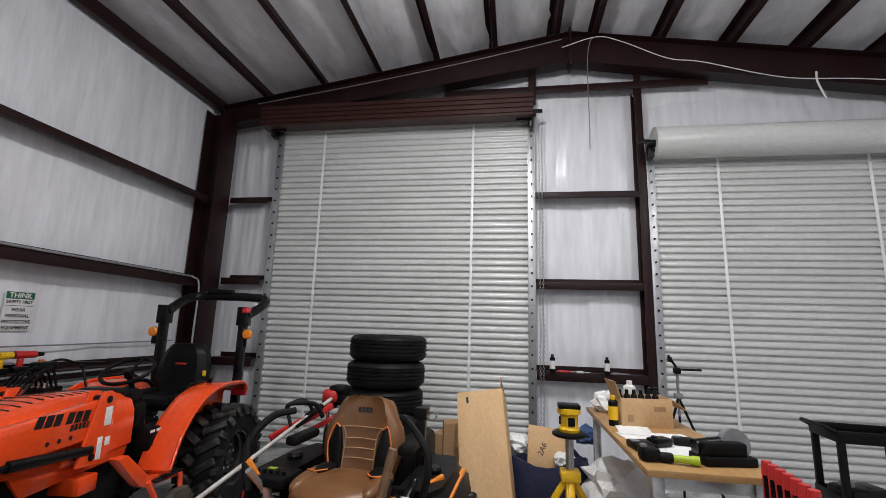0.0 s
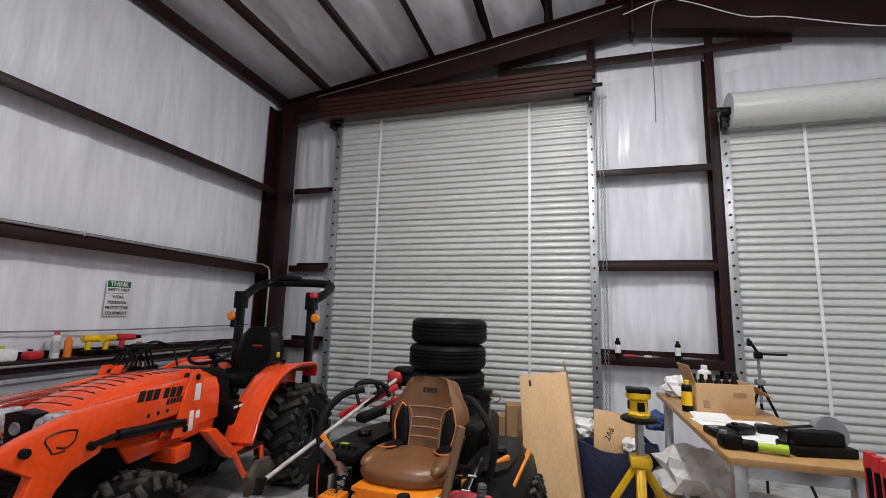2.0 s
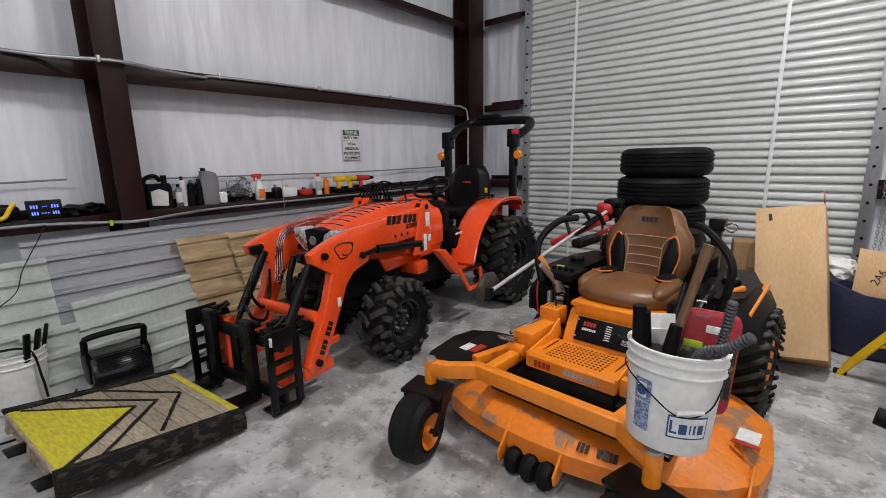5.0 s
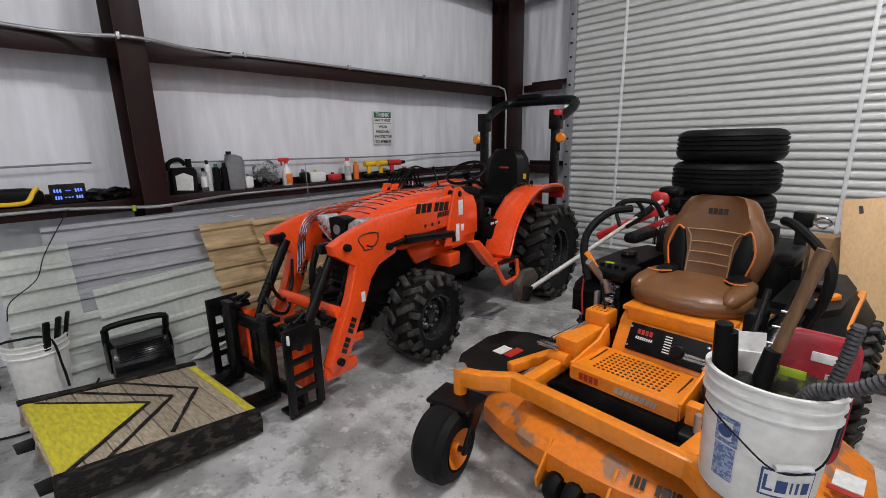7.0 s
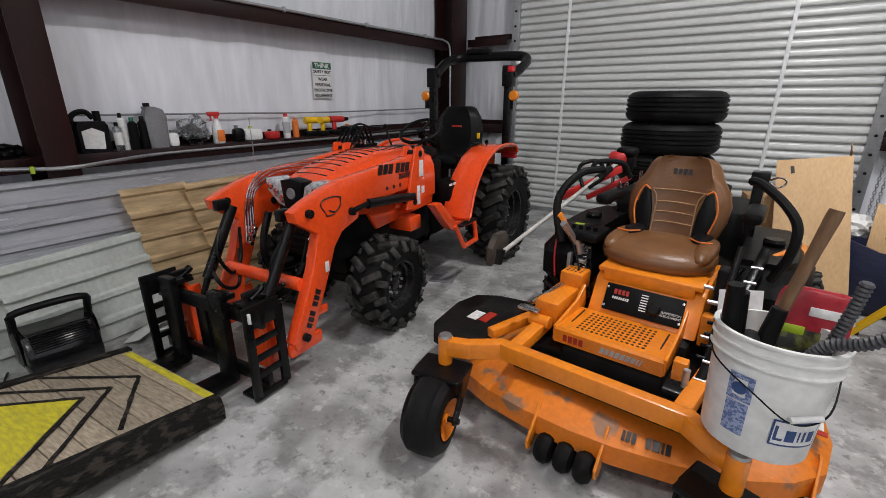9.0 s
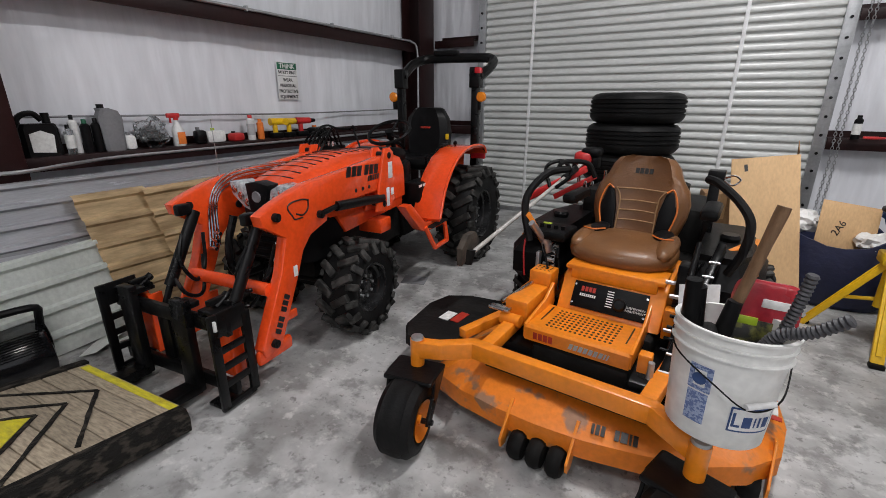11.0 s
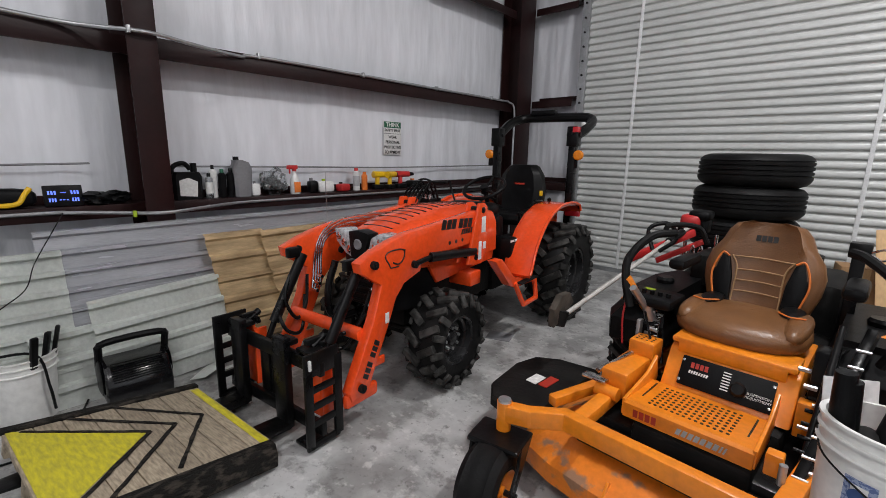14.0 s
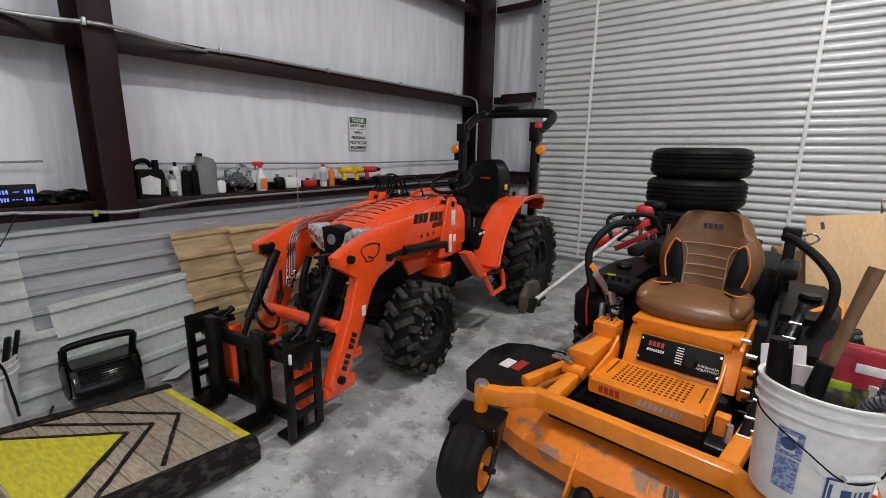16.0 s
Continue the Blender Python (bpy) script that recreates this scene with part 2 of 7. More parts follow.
def sweep(bm, pts, r, seg=8, steps=6, ripple=0.0):
    """A tube along a smooth line."""
    path = smooth_path(pts, steps) if steps else [Vector(p) for p in pts]
    ref = Vector((0.31, 0.17, 0.93))
    rings = []
    for i, p in enumerate(path):
        t = (path[min(i + 1, len(path) - 1)] - path[max(i - 1, 0)]).normalized()
        u = t.cross(ref)
        if u.length < 1e-3:
            u = t.cross(Vector((1, 0, 0)))
        u.normalize()
        w = t.cross(u)
        rr = r + (ripple if i % 2 else 0)
        rings.append([bm.verts.new(p + rr * (math.cos(2 * math.pi * k / seg) * u + math.sin(2 * math.pi * k / seg) * w)) for k in range(seg)])
    for a, b in zip(rings, rings[1:]):
        for k in range(seg):
            j = (k + 1) % seg
            bm.faces.new((a[k], a[j], b[j], b[k]))
    bm.faces.new(rings[0][::-1])
    bm.faces.new(rings[-1])


def prism(bm, poly, lo, hi, axis="x", bevel=0.0):
    """A flat outline given by its two other coordinates, drawn out along axis from lo to hi."""
    def at(a, b, d):
        return {"x": (d, a, b), "y": (a, d, b), "z": (a, b, d)}[axis]
    p = [bm.verts.new(at(a, b, lo)) for a, b in poly]
    q = [bm.verts.new(at(a, b, hi)) for a, b in poly]
    fs = [bm.faces.new(p), bm.faces.new(q[::-1])]
    for i in range(len(p)):
        j = (i + 1) % len(p)
        fs.append(bm.faces.new((p[i], q[i], q[j], p[j])))
    bmesh.ops.recalc_face_normals(bm, faces=fs)
    if bevel:
        es = list({e for f in fs[:2] for e in f.edges})
        bmesh.ops.bevel(bm, geom=es, offset=bevel, segments=2, affect="EDGES", profile=0.5)
    return p + q


def loft(bm, sections):
    """Joins closed sections of equal point count, with end caps."""
    rows = [[bm.verts.new(p) for p in s] for s in sections]
    fs = []
    for a, b in zip(rows, rows[1:]):
        for i in range(len(a)):
            j = (i + 1) % len(a)
            fs.append(bm.faces.new((a[i], a[j], b[j], b[i])))
    fs += [bm.faces.new(rows[0][::-1]), bm.faces.new(rows[-1])]
    bmesh.ops.recalc_face_normals(bm, faces=fs)
    return rows


def part(name, bm, mat, parent=None, label="", angle=35):
    """Links a bmesh as one mesh object under a thing or a part."""
    me = bpy.data.meshes.new(name)
    bm.normal_update()
    bm.to_mesh(me)
    bm.free()
    me.materials.append(MAT[mat] if isinstance(mat, str) else mat)
    me.polygons.foreach_set("use_smooth", [True] * len(me.polygons))
    me.set_sharp_from_angle(angle=radians(angle))
    ob = new(name, me)
    if parent is not None:
        ob.parent = parent
    return tagged(ob, label)


def loosen(ob, name, touching=True):
    """Splits a mesh into the separate pieces that it holds, each a part of its own under the same thing."""
    src = bmesh.new()
    src.from_mesh(ob.data)
    src.verts.ensure_lookup_table()
    seen, groups = set(), []
    for v in src.verts:
        if v.index in seen:
            continue
        stack, isle = [v], []
        seen.add(v.index)
        while stack:
            w = stack.pop()
            isle.append(w)
            for e in w.link_edges:
                o = e.other_vert(w)
                if o.index not in seen:
                    seen.add(o.index)
                    stack.append(o)
        groups.append(isle)
    if touching:
        def span(g):
            return [(min(v.co[k] for v in g) - 0.002, max(v.co[k] for v in g) + 0.002) for k in range(3)]
        merged = True
        while merged:
            merged = False
            for i, j in itertools.combinations(range(len(groups)), 2):
                if all(a[0] < b[1] and b[0] < a[1] for a, b in zip(span(groups[i]), span(groups[j]))):
                    groups[i] += groups.pop(j)
                    merged = True
                    break
    for g in groups:
        keep = {v.index: k for k, v in enumerate(g)}
        bm = bmesh.new()
        vs = [bm.verts.new(v.co) for v in g]
        for f in {f for v in g for f in v.link_faces}:
            bm.faces.new([vs[keep[v.index]] for v in f.verts])
        piece = part(name, bm, ob.data.materials[0], ob.parent, ob.get("label", ""))
        piece.matrix_basis = ob.matrix_basis.copy()
        if ob.parent is None:
            tagged(piece, "", ob.get("category", ""), ob.get("group", ""), ob.get("kind", ""))
    src.free()
    bpy.data.objects.remove(ob)


def thing(name, m, label, category, group="", kind=""):
    ob = new(name)
    ob.empty_display_size = 0.1
    ob.matrix_world = m
    return tagged(ob, label, category, group, kind)


def structure(name, bm, mat, label, category, angle=35, parent=None):
    ob = part(name, bm, mat, parent, label, angle)
    return tagged(ob, label, category, "", "structure")


def made(f, *a, **k):
    bm = bmesh.new()
    f(bm, *a, **k)
    return bm


def lettering(text, size, m, mat, parent, name="lettering", depth=0.0008, bold=0.0, slant=0.0):
    cu = bpy.data.curves.new(name, "FONT")
    cu.body, cu.size, cu.extrude, cu.align_x, cu.align_y, cu.offset, cu.shear = text, size, depth, "CENTER", "CENTER", bold, slant
    tmp = bpy.data.objects.new(name, cu)
    me = bpy.data.meshes.new_from_object(tmp)
    bpy.data.objects.remove(tmp)
    me.transform(m)
    me.materials.clear()
    me.materials.append(MAT[mat])
    ob = new(name, me)
    ob.parent = parent
    return ob


def bars(bm, widths, height, m, slant=0.15, gap=0.2, depth=0.002):
    """A row of plain blocks, standing in for a maker's mark. Runs along x, centred, in the xy plane."""
    total = sum(abs(w) for w in widths) + gap * (len(widths) - 1)
    k = 1.0
    x = -total / 2
    for w in widths:
        if w > 0:
            o = slant
            pts = [(x * height, -height / 2), ((x + w) * height, -height / 2), ((x + w + o) * height, height / 2), ((x + o) * height, height / 2)]
            vs = prism(bm, pts, 0, depth, "z")
            bmesh.ops.transform(bm, matrix=m, verts=vs)
        x += abs(w) + gap


# ---- the building ----
WX, WY = -4.02, 6.70       # faces of the insulation of the two walls in view
GX, GY = -3.80, 6.485      # inner faces of the girts
EX, SY = 6.30, -6.50       # the walls behind and beside the walk
RIDGE = 1.12


def roof_z(x):
    return 5.58 - 0.163 * abs(x - RIDGE)


structure("floor", made(box, ((EX + WX) / 2, (SY + WY) / 2, -0.1), (EX - WX + 0.6, WY - SY + 0.6, 0.2)), "concrete",
          "grey sealed concrete floor with stains and scuffs", "floor")


def folds(bm, u0, u1, z0, z1, place, deep=0.02, nu=40, nz=24, seed=0.0, run=2.2):
    """A sheet of vinyl with hanging folds; place(u, z, d) gives the point, d into the room."""
    rows = []
    for j in range(nz + 1):
        z = z0 + (z1 - z0) * j / nz
        row = []
        for i in range(nu + 1):
            u = u0 + (u1 - u0) * i / nu
            e = min(1, 6 * min(i, nu - i) / nu) * min(1, 5 * min(j, nz - j) / nz)
            v = noise.noise((u * 7 + seed, z * 0.6 * run / 2.2, seed)) * 0.5 + noise.noise((u * 2.1 + seed, z * 0.5, seed + 9)) + 0.5 * noise.noise((u * 16, z * 1.5, seed + 4)) * 0.5
            row.append(bm.verts.new(place(u, z, e * deep * (0.6 + v))))
        rows.append(row)
    for a, b in zip(rows, rows[1:]):
        for i in range(nu):
            bm.faces.new((a[i], a[i + 1], b[i + 1], b[i]))


WEST_GIRTS, NORTH_GIRTS = (1.09, 2.15, 3.29), (1.11, 2.205, 3.385)
wall_west = structure("wall_west", made(box, (WX - 0.14, (SY + WY) / 2, 2.5), (0.1, WY - SY + 0.4, 5.2)), "vinyl", "metal building wall lined with white vinyl insulation", "wall")
wall_north = structure("wall_north", made(box, ((EX + WX) / 2, WY + 0.16, 2.9), (EX - WX + 0.5, 0.1, 5.9)), "vinyl", "metal end wall lined with white vinyl insulation", "wall")
structure("wall_east", made(box, (EX + 0.1, (SY + WY) / 2, 2.5), (0.1, WY - SY + 0.4, 5.2)), "vinyl", "white insulated side wall", "wall")
structure("wall_south", made(box, ((EX + WX) / 2, SY - 0.1, 2.9), (EX - WX + 0.5, 0.1, 5.9)), "vinyl", "white insulated end wall", "wall")
BAYS = ((-6.4, -2.75), (-2.7, 1.77), (1.84, 6.3))
for bi, (y0, y1) in enumerate(BAYS):
    for gi, (z0, z1) in enumerate(zip((0, *WEST_GIRTS), (*WEST_GIRTS, 4.75))):
        bm = bmesh.new()
        folds(bm, y0, y1, z0 + 0.01, z1 - 0.01, lambda u, z, d: (WX - 0.03 + d, u, z), 0.03, 70, 20, bi * 31.7 + gi * 7.3)
        structure("insulation_sheet", bm, "vinyl", "white vinyl insulation sheet with hanging wrinkles", "insulation", 60)


def girt(bm, a, b, z, inward, drop=0.1, depth=0.2, lip=0.02):
    """A Z girt from a to b: a level web, a flange down on the room's side and one up behind."""
    a, b = Vector((*a, 0)), Vector((*b, 0))
    d, n = (b - a).normalized(), Vector((*inward, 0)).normalized()
    L = (b - a).length
    m = Matrix.Translation(a) @ Matrix((d, n, (0, 0, 1))).transposed().to_4x4()
    box(bm, (L / 2, -depth / 2, z - 0.002), (L, depth, 0.004), 0, m)
    box(bm, (L / 2, -0.002, z - drop / 2), (L, 0.005, drop), 0.002, m)
    box(bm, (L / 2, -lip / 2, z - drop), (L, lip, 0.004), 0, m)
    box(bm, (L / 2, -depth, z + 0.03), (L, 0.004, 0.06), 0, m)


for z, drop in zip(WEST_GIRTS, (0.085, 0.11, 0.085)):
    for y0, y1 in BAYS:
        structure("girt", made(girt, (GX, y0 - 0.04), (GX, y1 + 0.04 if y1 < 6 else 6.1), z, (1, 0), drop), "primer", "dark red-brown painted steel wall girt", "girt")


def column(bm, x, y, h, w, d, t=0.012, z0=0.0):
    """An H section; flanges face along x."""
    box(bm, (x - w / 2, y, z0 + h / 2), (t, d, h), 0.002)
    box(bm, (x + w / 2, y, z0 + h / 2), (t, d, h), 0.002)
    box(bm, (x, y, z0 + h / 2), (w - t, 0.008, h))


for y, h in ((1.785, 4.75), (-2.72, 4.75)):
    bm = made(column, -3.80, y, h, 0.36, 0.165)
    box(bm, (-3.80, y, 0.012), (0.44, 0.26, 0.024), 0.003)
    structure("column", bm, "primer", "dark red-brown steel frame column bolted to the slab", "column")
bm = made(column, -3.88, 6.29, 4.6, 0.27, 0.34)
box(bm, (-3.88, 6.29, 0.012), (0.4, 0.42, 0.024), 0.003)
structure("column", bm, "primer", "dark red-brown steel corner column", "column")
bm = bmesh.new()
box(bm, (1.99, GY + 0.006, 2.5), (0.09, 0.012, 5.0), 0.002)
box(bm, (1.99, GY + 0.2, 2.5), (0.09, 0.012, 5.0), 0.002)
box(bm, (1.99, GY + 0.1, 2.5), (0.012, 0.19, 5.0))
structure("column", bm, "primer", "dark red-brown steel end wall post between the doors", "column")
bm = made(box, (0.62, 6.5, 4.9), (0.1, 0.1, 0.5), 0.004)
structure("column", bm, "primer", "short dark red-brown steel stub post under the rafter", "column")

# end wall: girts, beam, insulation between the openings
D1, D2 = (-2.98, 0.56), (2.14, 5.85)
H1, H2 = 4.46, 3.9
for z, drop in zip(NORTH_GIRTS, (0.105, 0.09, 0.08)):
    for x0, x1 in ((-3.74, -3.14), (0.66, 1.945)):
        structure("girt", made(girt, (x0, GY), (x1, GY), z, (0, -1), drop), "primer", "dark red-brown painted steel end wall girt", "girt")
structure("girt", made(girt, (-0.6, GY), (2.85, GY), 4.9, (0, -1), 0.1), "primer", "dark red-brown steel beam over the doors", "girt")
for k, (x0, x1, z0, z1) in enumerate(((-3.98, D1[0], 0, 1.1), (-3.98, D1[0], 1.1, 2.2), (-3.98, D1[0], 2.2, 3.38), (-3.98, D1[0], 3.38, 4.7), (D1[1], 2.0, 0, 1.1), (D1[1], 2.0, 1.15, 2.2),
                                      (D1[1], 2.0, 2.2, 3.38), (D1[1], 2.0, 3.38, 4.85), (2.0, 6.3, 3.6, 4.8), (-3.98, 6.3, 4.6, 5.7))):
    bm = bmesh.new()
    folds(bm, x0, x1, z0, z1, lambda u, z, d: (u, WY - d, z), 0.035, 50, 24, 3.1 + k * 5.7)
    structure("insulation_sheet", bm, "vinyl", "white vinyl insulation sheet with hanging wrinkles", "insulation", 60)
bm = bmesh.new()
box(bm, (5.95 + 0.2, WY, 1.9), (0.6, 0.06, 3.8))
structure("insulation_sheet", bm, "vinyl", "white vinyl insulation beside the far door", "insulation")


def rafter(bm, y, x0, x1, e0, e1, w=0.2):
    """A tapered I beam under one slope; e: depths at the two ends."""
    t = 0.012
    z0, z1 = roof_z(x0), roof_z(x1)
    prism(bm, [(x0, z0), (x1, z1), (x1, z1 - e1), (x0, z0 - e0)], y - 0.005, y + 0.005, "y")
    prism(bm, [(x0, z0), (x1, z1), (x1, z1 - t), (x0, z0 - t)], y - w / 2, y + w / 2, "y")
    prism(bm, [(x0, z0 - e0 + t), (x1, z1 - e1 + t), (x1, z1 - e1), (x0, z0 - e0)], y - w / 2, y + w / 2, "y")


for y in (6.4, 1.805, -2.7):
    bm = bmesh.new()
    rafter(bm, y, -4.0, RIDGE - 0.006, 0.32, 0.44)
    rafter(bm, y, RIDGE + 0.006, EX, 0.44, 0.44)
    box(bm, (RIDGE, y, 5.36), (0.035, 0.22, 0.56), 0.003)
    structure("rafter", bm, "primer", "dark red-brown tapered steel rafter with a bolted ridge plate", "rafter")


def purlin(bm, x, slope):
    z = roof_z(x)
    box(bm, (0, 0, 0.1), (0.004, WY - SY, 0.2))
    box(bm, (0.03, 0, 0.003), (0.065, WY - SY, 0.005))
    box(bm, (-0.03, 0, 0.2), (0.065, WY - SY, 0.005))
    box(bm, (0.063, 0, 0.012), (0.004, WY - SY, 0.02))
    bmesh.ops.transform(bm, matrix=Matrix.Translation((x, (SY + WY) / 2, z)) @ Matrix.Rotation(slope, 4, "Y"), verts=bm.verts)


for x in (-3.26, -2.37, -1.54, -0.71, 0.09, 0.92, 1.42, 2.25, 3.08, 3.91, 4.75, 5.55):
    s = math.atan(0.163) * (1 if x > RIDGE else -1)
    structure("purlin", made(purlin, x, s), "primer", "dark red-brown Z purlin under the roof", "purlin")
bm = bmesh.new()
box(bm, (-3.97, (SY + WY) / 2, 4.77), (0.09, WY - SY, 0.16), 0.004)
structure("eave_strut", bm, "primer", "dark red-brown steel eave strut along the wall top", "eave strut")

# roof blanket sagging between the purlins
bm = bmesh.new()
xs = np.linspace(-4.2, 6.5, 150)
ys = np.linspace(SY - 0.2, WY + 0.2, 110)
PURL = [-4.1, -3.26, -2.37, -1.54, -0.71, 0.09, 0.92, 1.42, 2.25, 3.08, 3.91, 4.75, 5.55, 6.4]
rows = []
for y in ys:
    row = []
    for x in xs:
        gap = min(abs(x - p) for p in PURL)
        sag = 0.05 * min(1, gap / 0.3)
        w = 0.03 * noise.noise((x * 5, y * 1.3, 2.0)) + 0.02 * noise.noise((x * 2, y * 6, 7.0))
        row.append(bm.verts.new((x, y, roof_z(x) + 0.215 - sag + w * min(1, gap / 0.15))))
    rows.append(row)
for a, b in zip(rows, rows[1:]):
    for i in range(len(a) - 1):
        bm.faces.new((a[i], b[i], b[i + 1], a[i + 1]))
for v in bmesh.ops.extrude_face_region(bm, geom=bm.faces[:])["geom"]:
    if isinstance(v, bmesh.types.BMVert):
        v.co.z += 0.12
structure("ceiling", bm, "roof_vinyl", "wrinkled white vinyl roof insulation between the purlins", "ceiling", 60)


# ---- roll-up doors ----
def curtain(bm, x0, x1, z0, z1, y, pitch=0.0853):
    """Corrugated sheet: broad rounded slats with a narrow groove between."""
    prof, z = [], z0
    while z < z1:
        for a, d in ((0.0, 0.0), (0.11, 0.002), (0.16, 0.026), (0.22, 0.03), (0.45, 0.03), (0.72, 0.025), (0.87, 0.016), (0.93, 0.0)):
            prof.append((z + a * pitch, y - d))
        z += pitch
    nx = 26
    rows = []
    for j, (z, yy) in enumerate(prof):
        rows.append([bm.verts.new((x0 + (x1 - x0) * i / nx, yy + 0.004 * noise.noise((i * 0.35, z * 1.7, x0)), z)) for i in range(nx + 1)])
    for a, b in zip(rows, rows[1:]):
        for i in range(nx):
            bm.faces.new((a[i], a[i + 1], b[i + 1], b[i]))


def guide(bm, x, y, h, w=0.09):
    box(bm, (x, y, h / 2), (w, 0.012, h), 0.002)
    box(bm, (x - w / 2, y + 0.03, h / 2), (0.006, 0.07, h))
    box(bm, (x + w / 2, y + 0.03, h / 2), (0.006, 0.07, h))


def bolts(bm, x, y, h, n):
    for i in range(n):
        z = 0.12 + (h - 0.24) * i / (n - 1)
        rod(bm, (x, y, z), (x, y - 0.018, z), 0.014, seg=6)


def bracket(bm, x, y, z, s):
    box(bm, (x, y, z), (0.05, 0.14, 0.22), 0.006)
    box(bm, (x + s * 0.1, y - 0.06, z - 0.02), (0.2, 0.03, 0.03), 0.004)
    rod(bm, (x - 0.06, y - 0.08, z + 0.06), (x + 0.06, y - 0.08, z + 0.06), 0.05, seg=16)
    box(bm, (x - s * 0.08, y - 0.02, z + 0.12), (0.14, 0.02, 0.05), 0.004)


DY = 6.55
for name, (x0, x1), h, tapes in (("door_1", D1, H1, (-2.35, -0.18)), ("door_2", D2, H2, (2.90, 4.57))):
    d = thing(name, pose(0, 0, 0), "closed white corrugated steel roll-up door", "roll-up door", kind="structure")
    part("curtain", made(curtain, x0 - 0.03, x1 + 0.03, 0.02, h, DY), "curtain", d, "white corrugated steel curtain", 50)
    part("bottom_bar", made(box, ((x0 + x1) / 2, DY - 0.012, 0.03), (x1 - x0, 0.05, 0.06), 0.004), "galv", d, "galvanised bottom bar")
    for x in tapes:
        part("tape_strip", made(box, (x, DY - 0.0325, h / 2), (0.035, 0.005, h), 0.001), "tape", d)
    for x in (x0 - 0.045, x1 + 0.045):
        g = part("guide_rail", made(guide, x, DY - 0.06, h), "galv", d, "galvanised guide rail")
        part("bolt_row", made(bolts, x, DY - 0.066, h, 26), "black", g)
# hood over the first door
bm = bmesh.new()
ribs = []
for i in range(9):
    z = 4.36 + 0.27 * i / 8
    ribs += [(6.19 - (0.02 if i % 2 else 0.0), z - 0.014), (6.19 - (0.02 if i % 2 else 0.0), z + 0.014)]
prism(bm, ribs + [(6.28, 4.66), (6.42, 4.66), (6.42, 4.36)], -3.2, 0.62, "x")
structure("door_hood", bm, "hood_brown", "ribbed brown sheet metal hood over the roll-up door", "door hood")
d1 = bpy.data.objects["door_1"]
for x, s in ((-3.08, 1), (0.6, -1)):
    part("bracket", made(bracket, x, 6.4, 4.36, s), "black", d1, "black steel barrel bracket")
d2 = bpy.data.objects["door_2"]
part("bracket", made(bracket, 2.06, 6.36, 3.86, 1), "black", d2, "black steel barrel bracket")
bm = made(lathe, [(0.02, 2.1), (0.2, 2.1), (0.205, 2.13), (0.2, 2.2), (0.198, 3.2), (0.2, 4.0), (0.198, 5.9), (0.02, 5.9)], 36, Matrix.Translation((0, 6.34, 3.95)) @ Matrix.Rotation(radians(90), 4, "Y"))
part("coil", bm, "curtain", d2, "rolled up white curtain on its barrel")


def chain(bm, x, y, z0, z1, step=0.032):
    z, k = z0, 0
    while z < z1:
        c = Vector((x + 0.004 * math.sin(z * 9), y, z))
        pts = []
        for i in range(9):
            a = 2 * math.pi * i / 8
            u, w = 0.011 * math.cos(a), 0.02 * math.sin(a)
            pts.append(c + (Vector((u, 0, w)) if k % 2 else Vector((0, u, w))))
        sweep(bm, pts, 0.0035, 4, 0)
        z, k = z + step, k + 1


for x, y0 in ((0.70, 6.40), (0.735, 6.36)):
    ch = tagged(part("hoist_chain", made(chain, x, y0, 0.35, 4.4), "galv"), "galvanised hand chain hanging beside the door", "chain")

# unseen lamps, assumed under the roof, over the middle of the building
for x, y, down, spill in ((0.2, 3.55, 1.9, 1.12), (3.4, 3.2, 0.7, 0.75), (-0.6, -0.6, 0.8, 0.88), (3.0, -1.8, 0.8, 0.88), (0.8, -4.6, 0.8, 0.88)):
    z = roof_z(x) - 0.55
    lp = thing("ceiling_lamp", pose(x, y, z), "assumed white linear lamp hung under the roof, out of view", "ceiling lamp", "lamps under the roof")
    part("housing", made(box, (0, 0, 0.04), (0.07, 1.25, 0.05), 0.01), "white_plastic", lp)
    part("diffuser", made(box, (0, 0, 0.0), (0.05, 1.2, 0.03), 0.008), "lamp", lp, "glowing diffuser")
    for yy in (-0.5, 0.5):
        part("hanger", made(rod, (0, yy, 0.06), (0, yy, 0.74), 0.003, seg=6), "galv", lp)
    la = bpy.data.lights.new("lamp_light", "AREA")
    la.shape, la.size, la.size_y, la.energy, la.color = "RECTANGLE", 0.12, 0.9, 44 * down, (0.995, 0.985, 0.99)
    lo = new("lamp_light", la)
    lo.matrix_world = pose(x, y, z - 0.14)
    # extra point light at each lamp, added to brighten the roof and walls
    la = bpy.data.lights.new("lamp_spill", "POINT")
    la.shadow_soft_size, la.energy, la.color = 0.1, 92 * spill, (0.995, 0.985, 0.99)
    lo = new("lamp_spill", la)
    lo.matrix_world = pose(x, y, z - 0.16)


# ---- wheels ----
def turned(x=0, y=0, z=0):
    """Wheel axis along x."""
    return Matrix.Translation((x, y, z)) @ Matrix.Rotation(radians(90), 4, "Y")


def tyre(bm, r, w, rim, seg=48):
    h = w / 2
    lathe(bm, [(rim, -h * 0.8), (rim + 0.012, -h * 0.9), ((r + rim) / 2, -h), (r - 0.03, -h * 0.96), (r - 0.008, -h * 0.8), (r, -h * 0.4), (r, h * 0.4), (r - 0.008, h * 0.8),
               (r - 0.03, h * 0.96), ((r + rim) / 2, h), (rim + 0.012, h * 0.9), (rim, h * 0.8), (rim, -h * 0.8)], seg, Matrix.Rotation(radians(90), 4, "Y"))


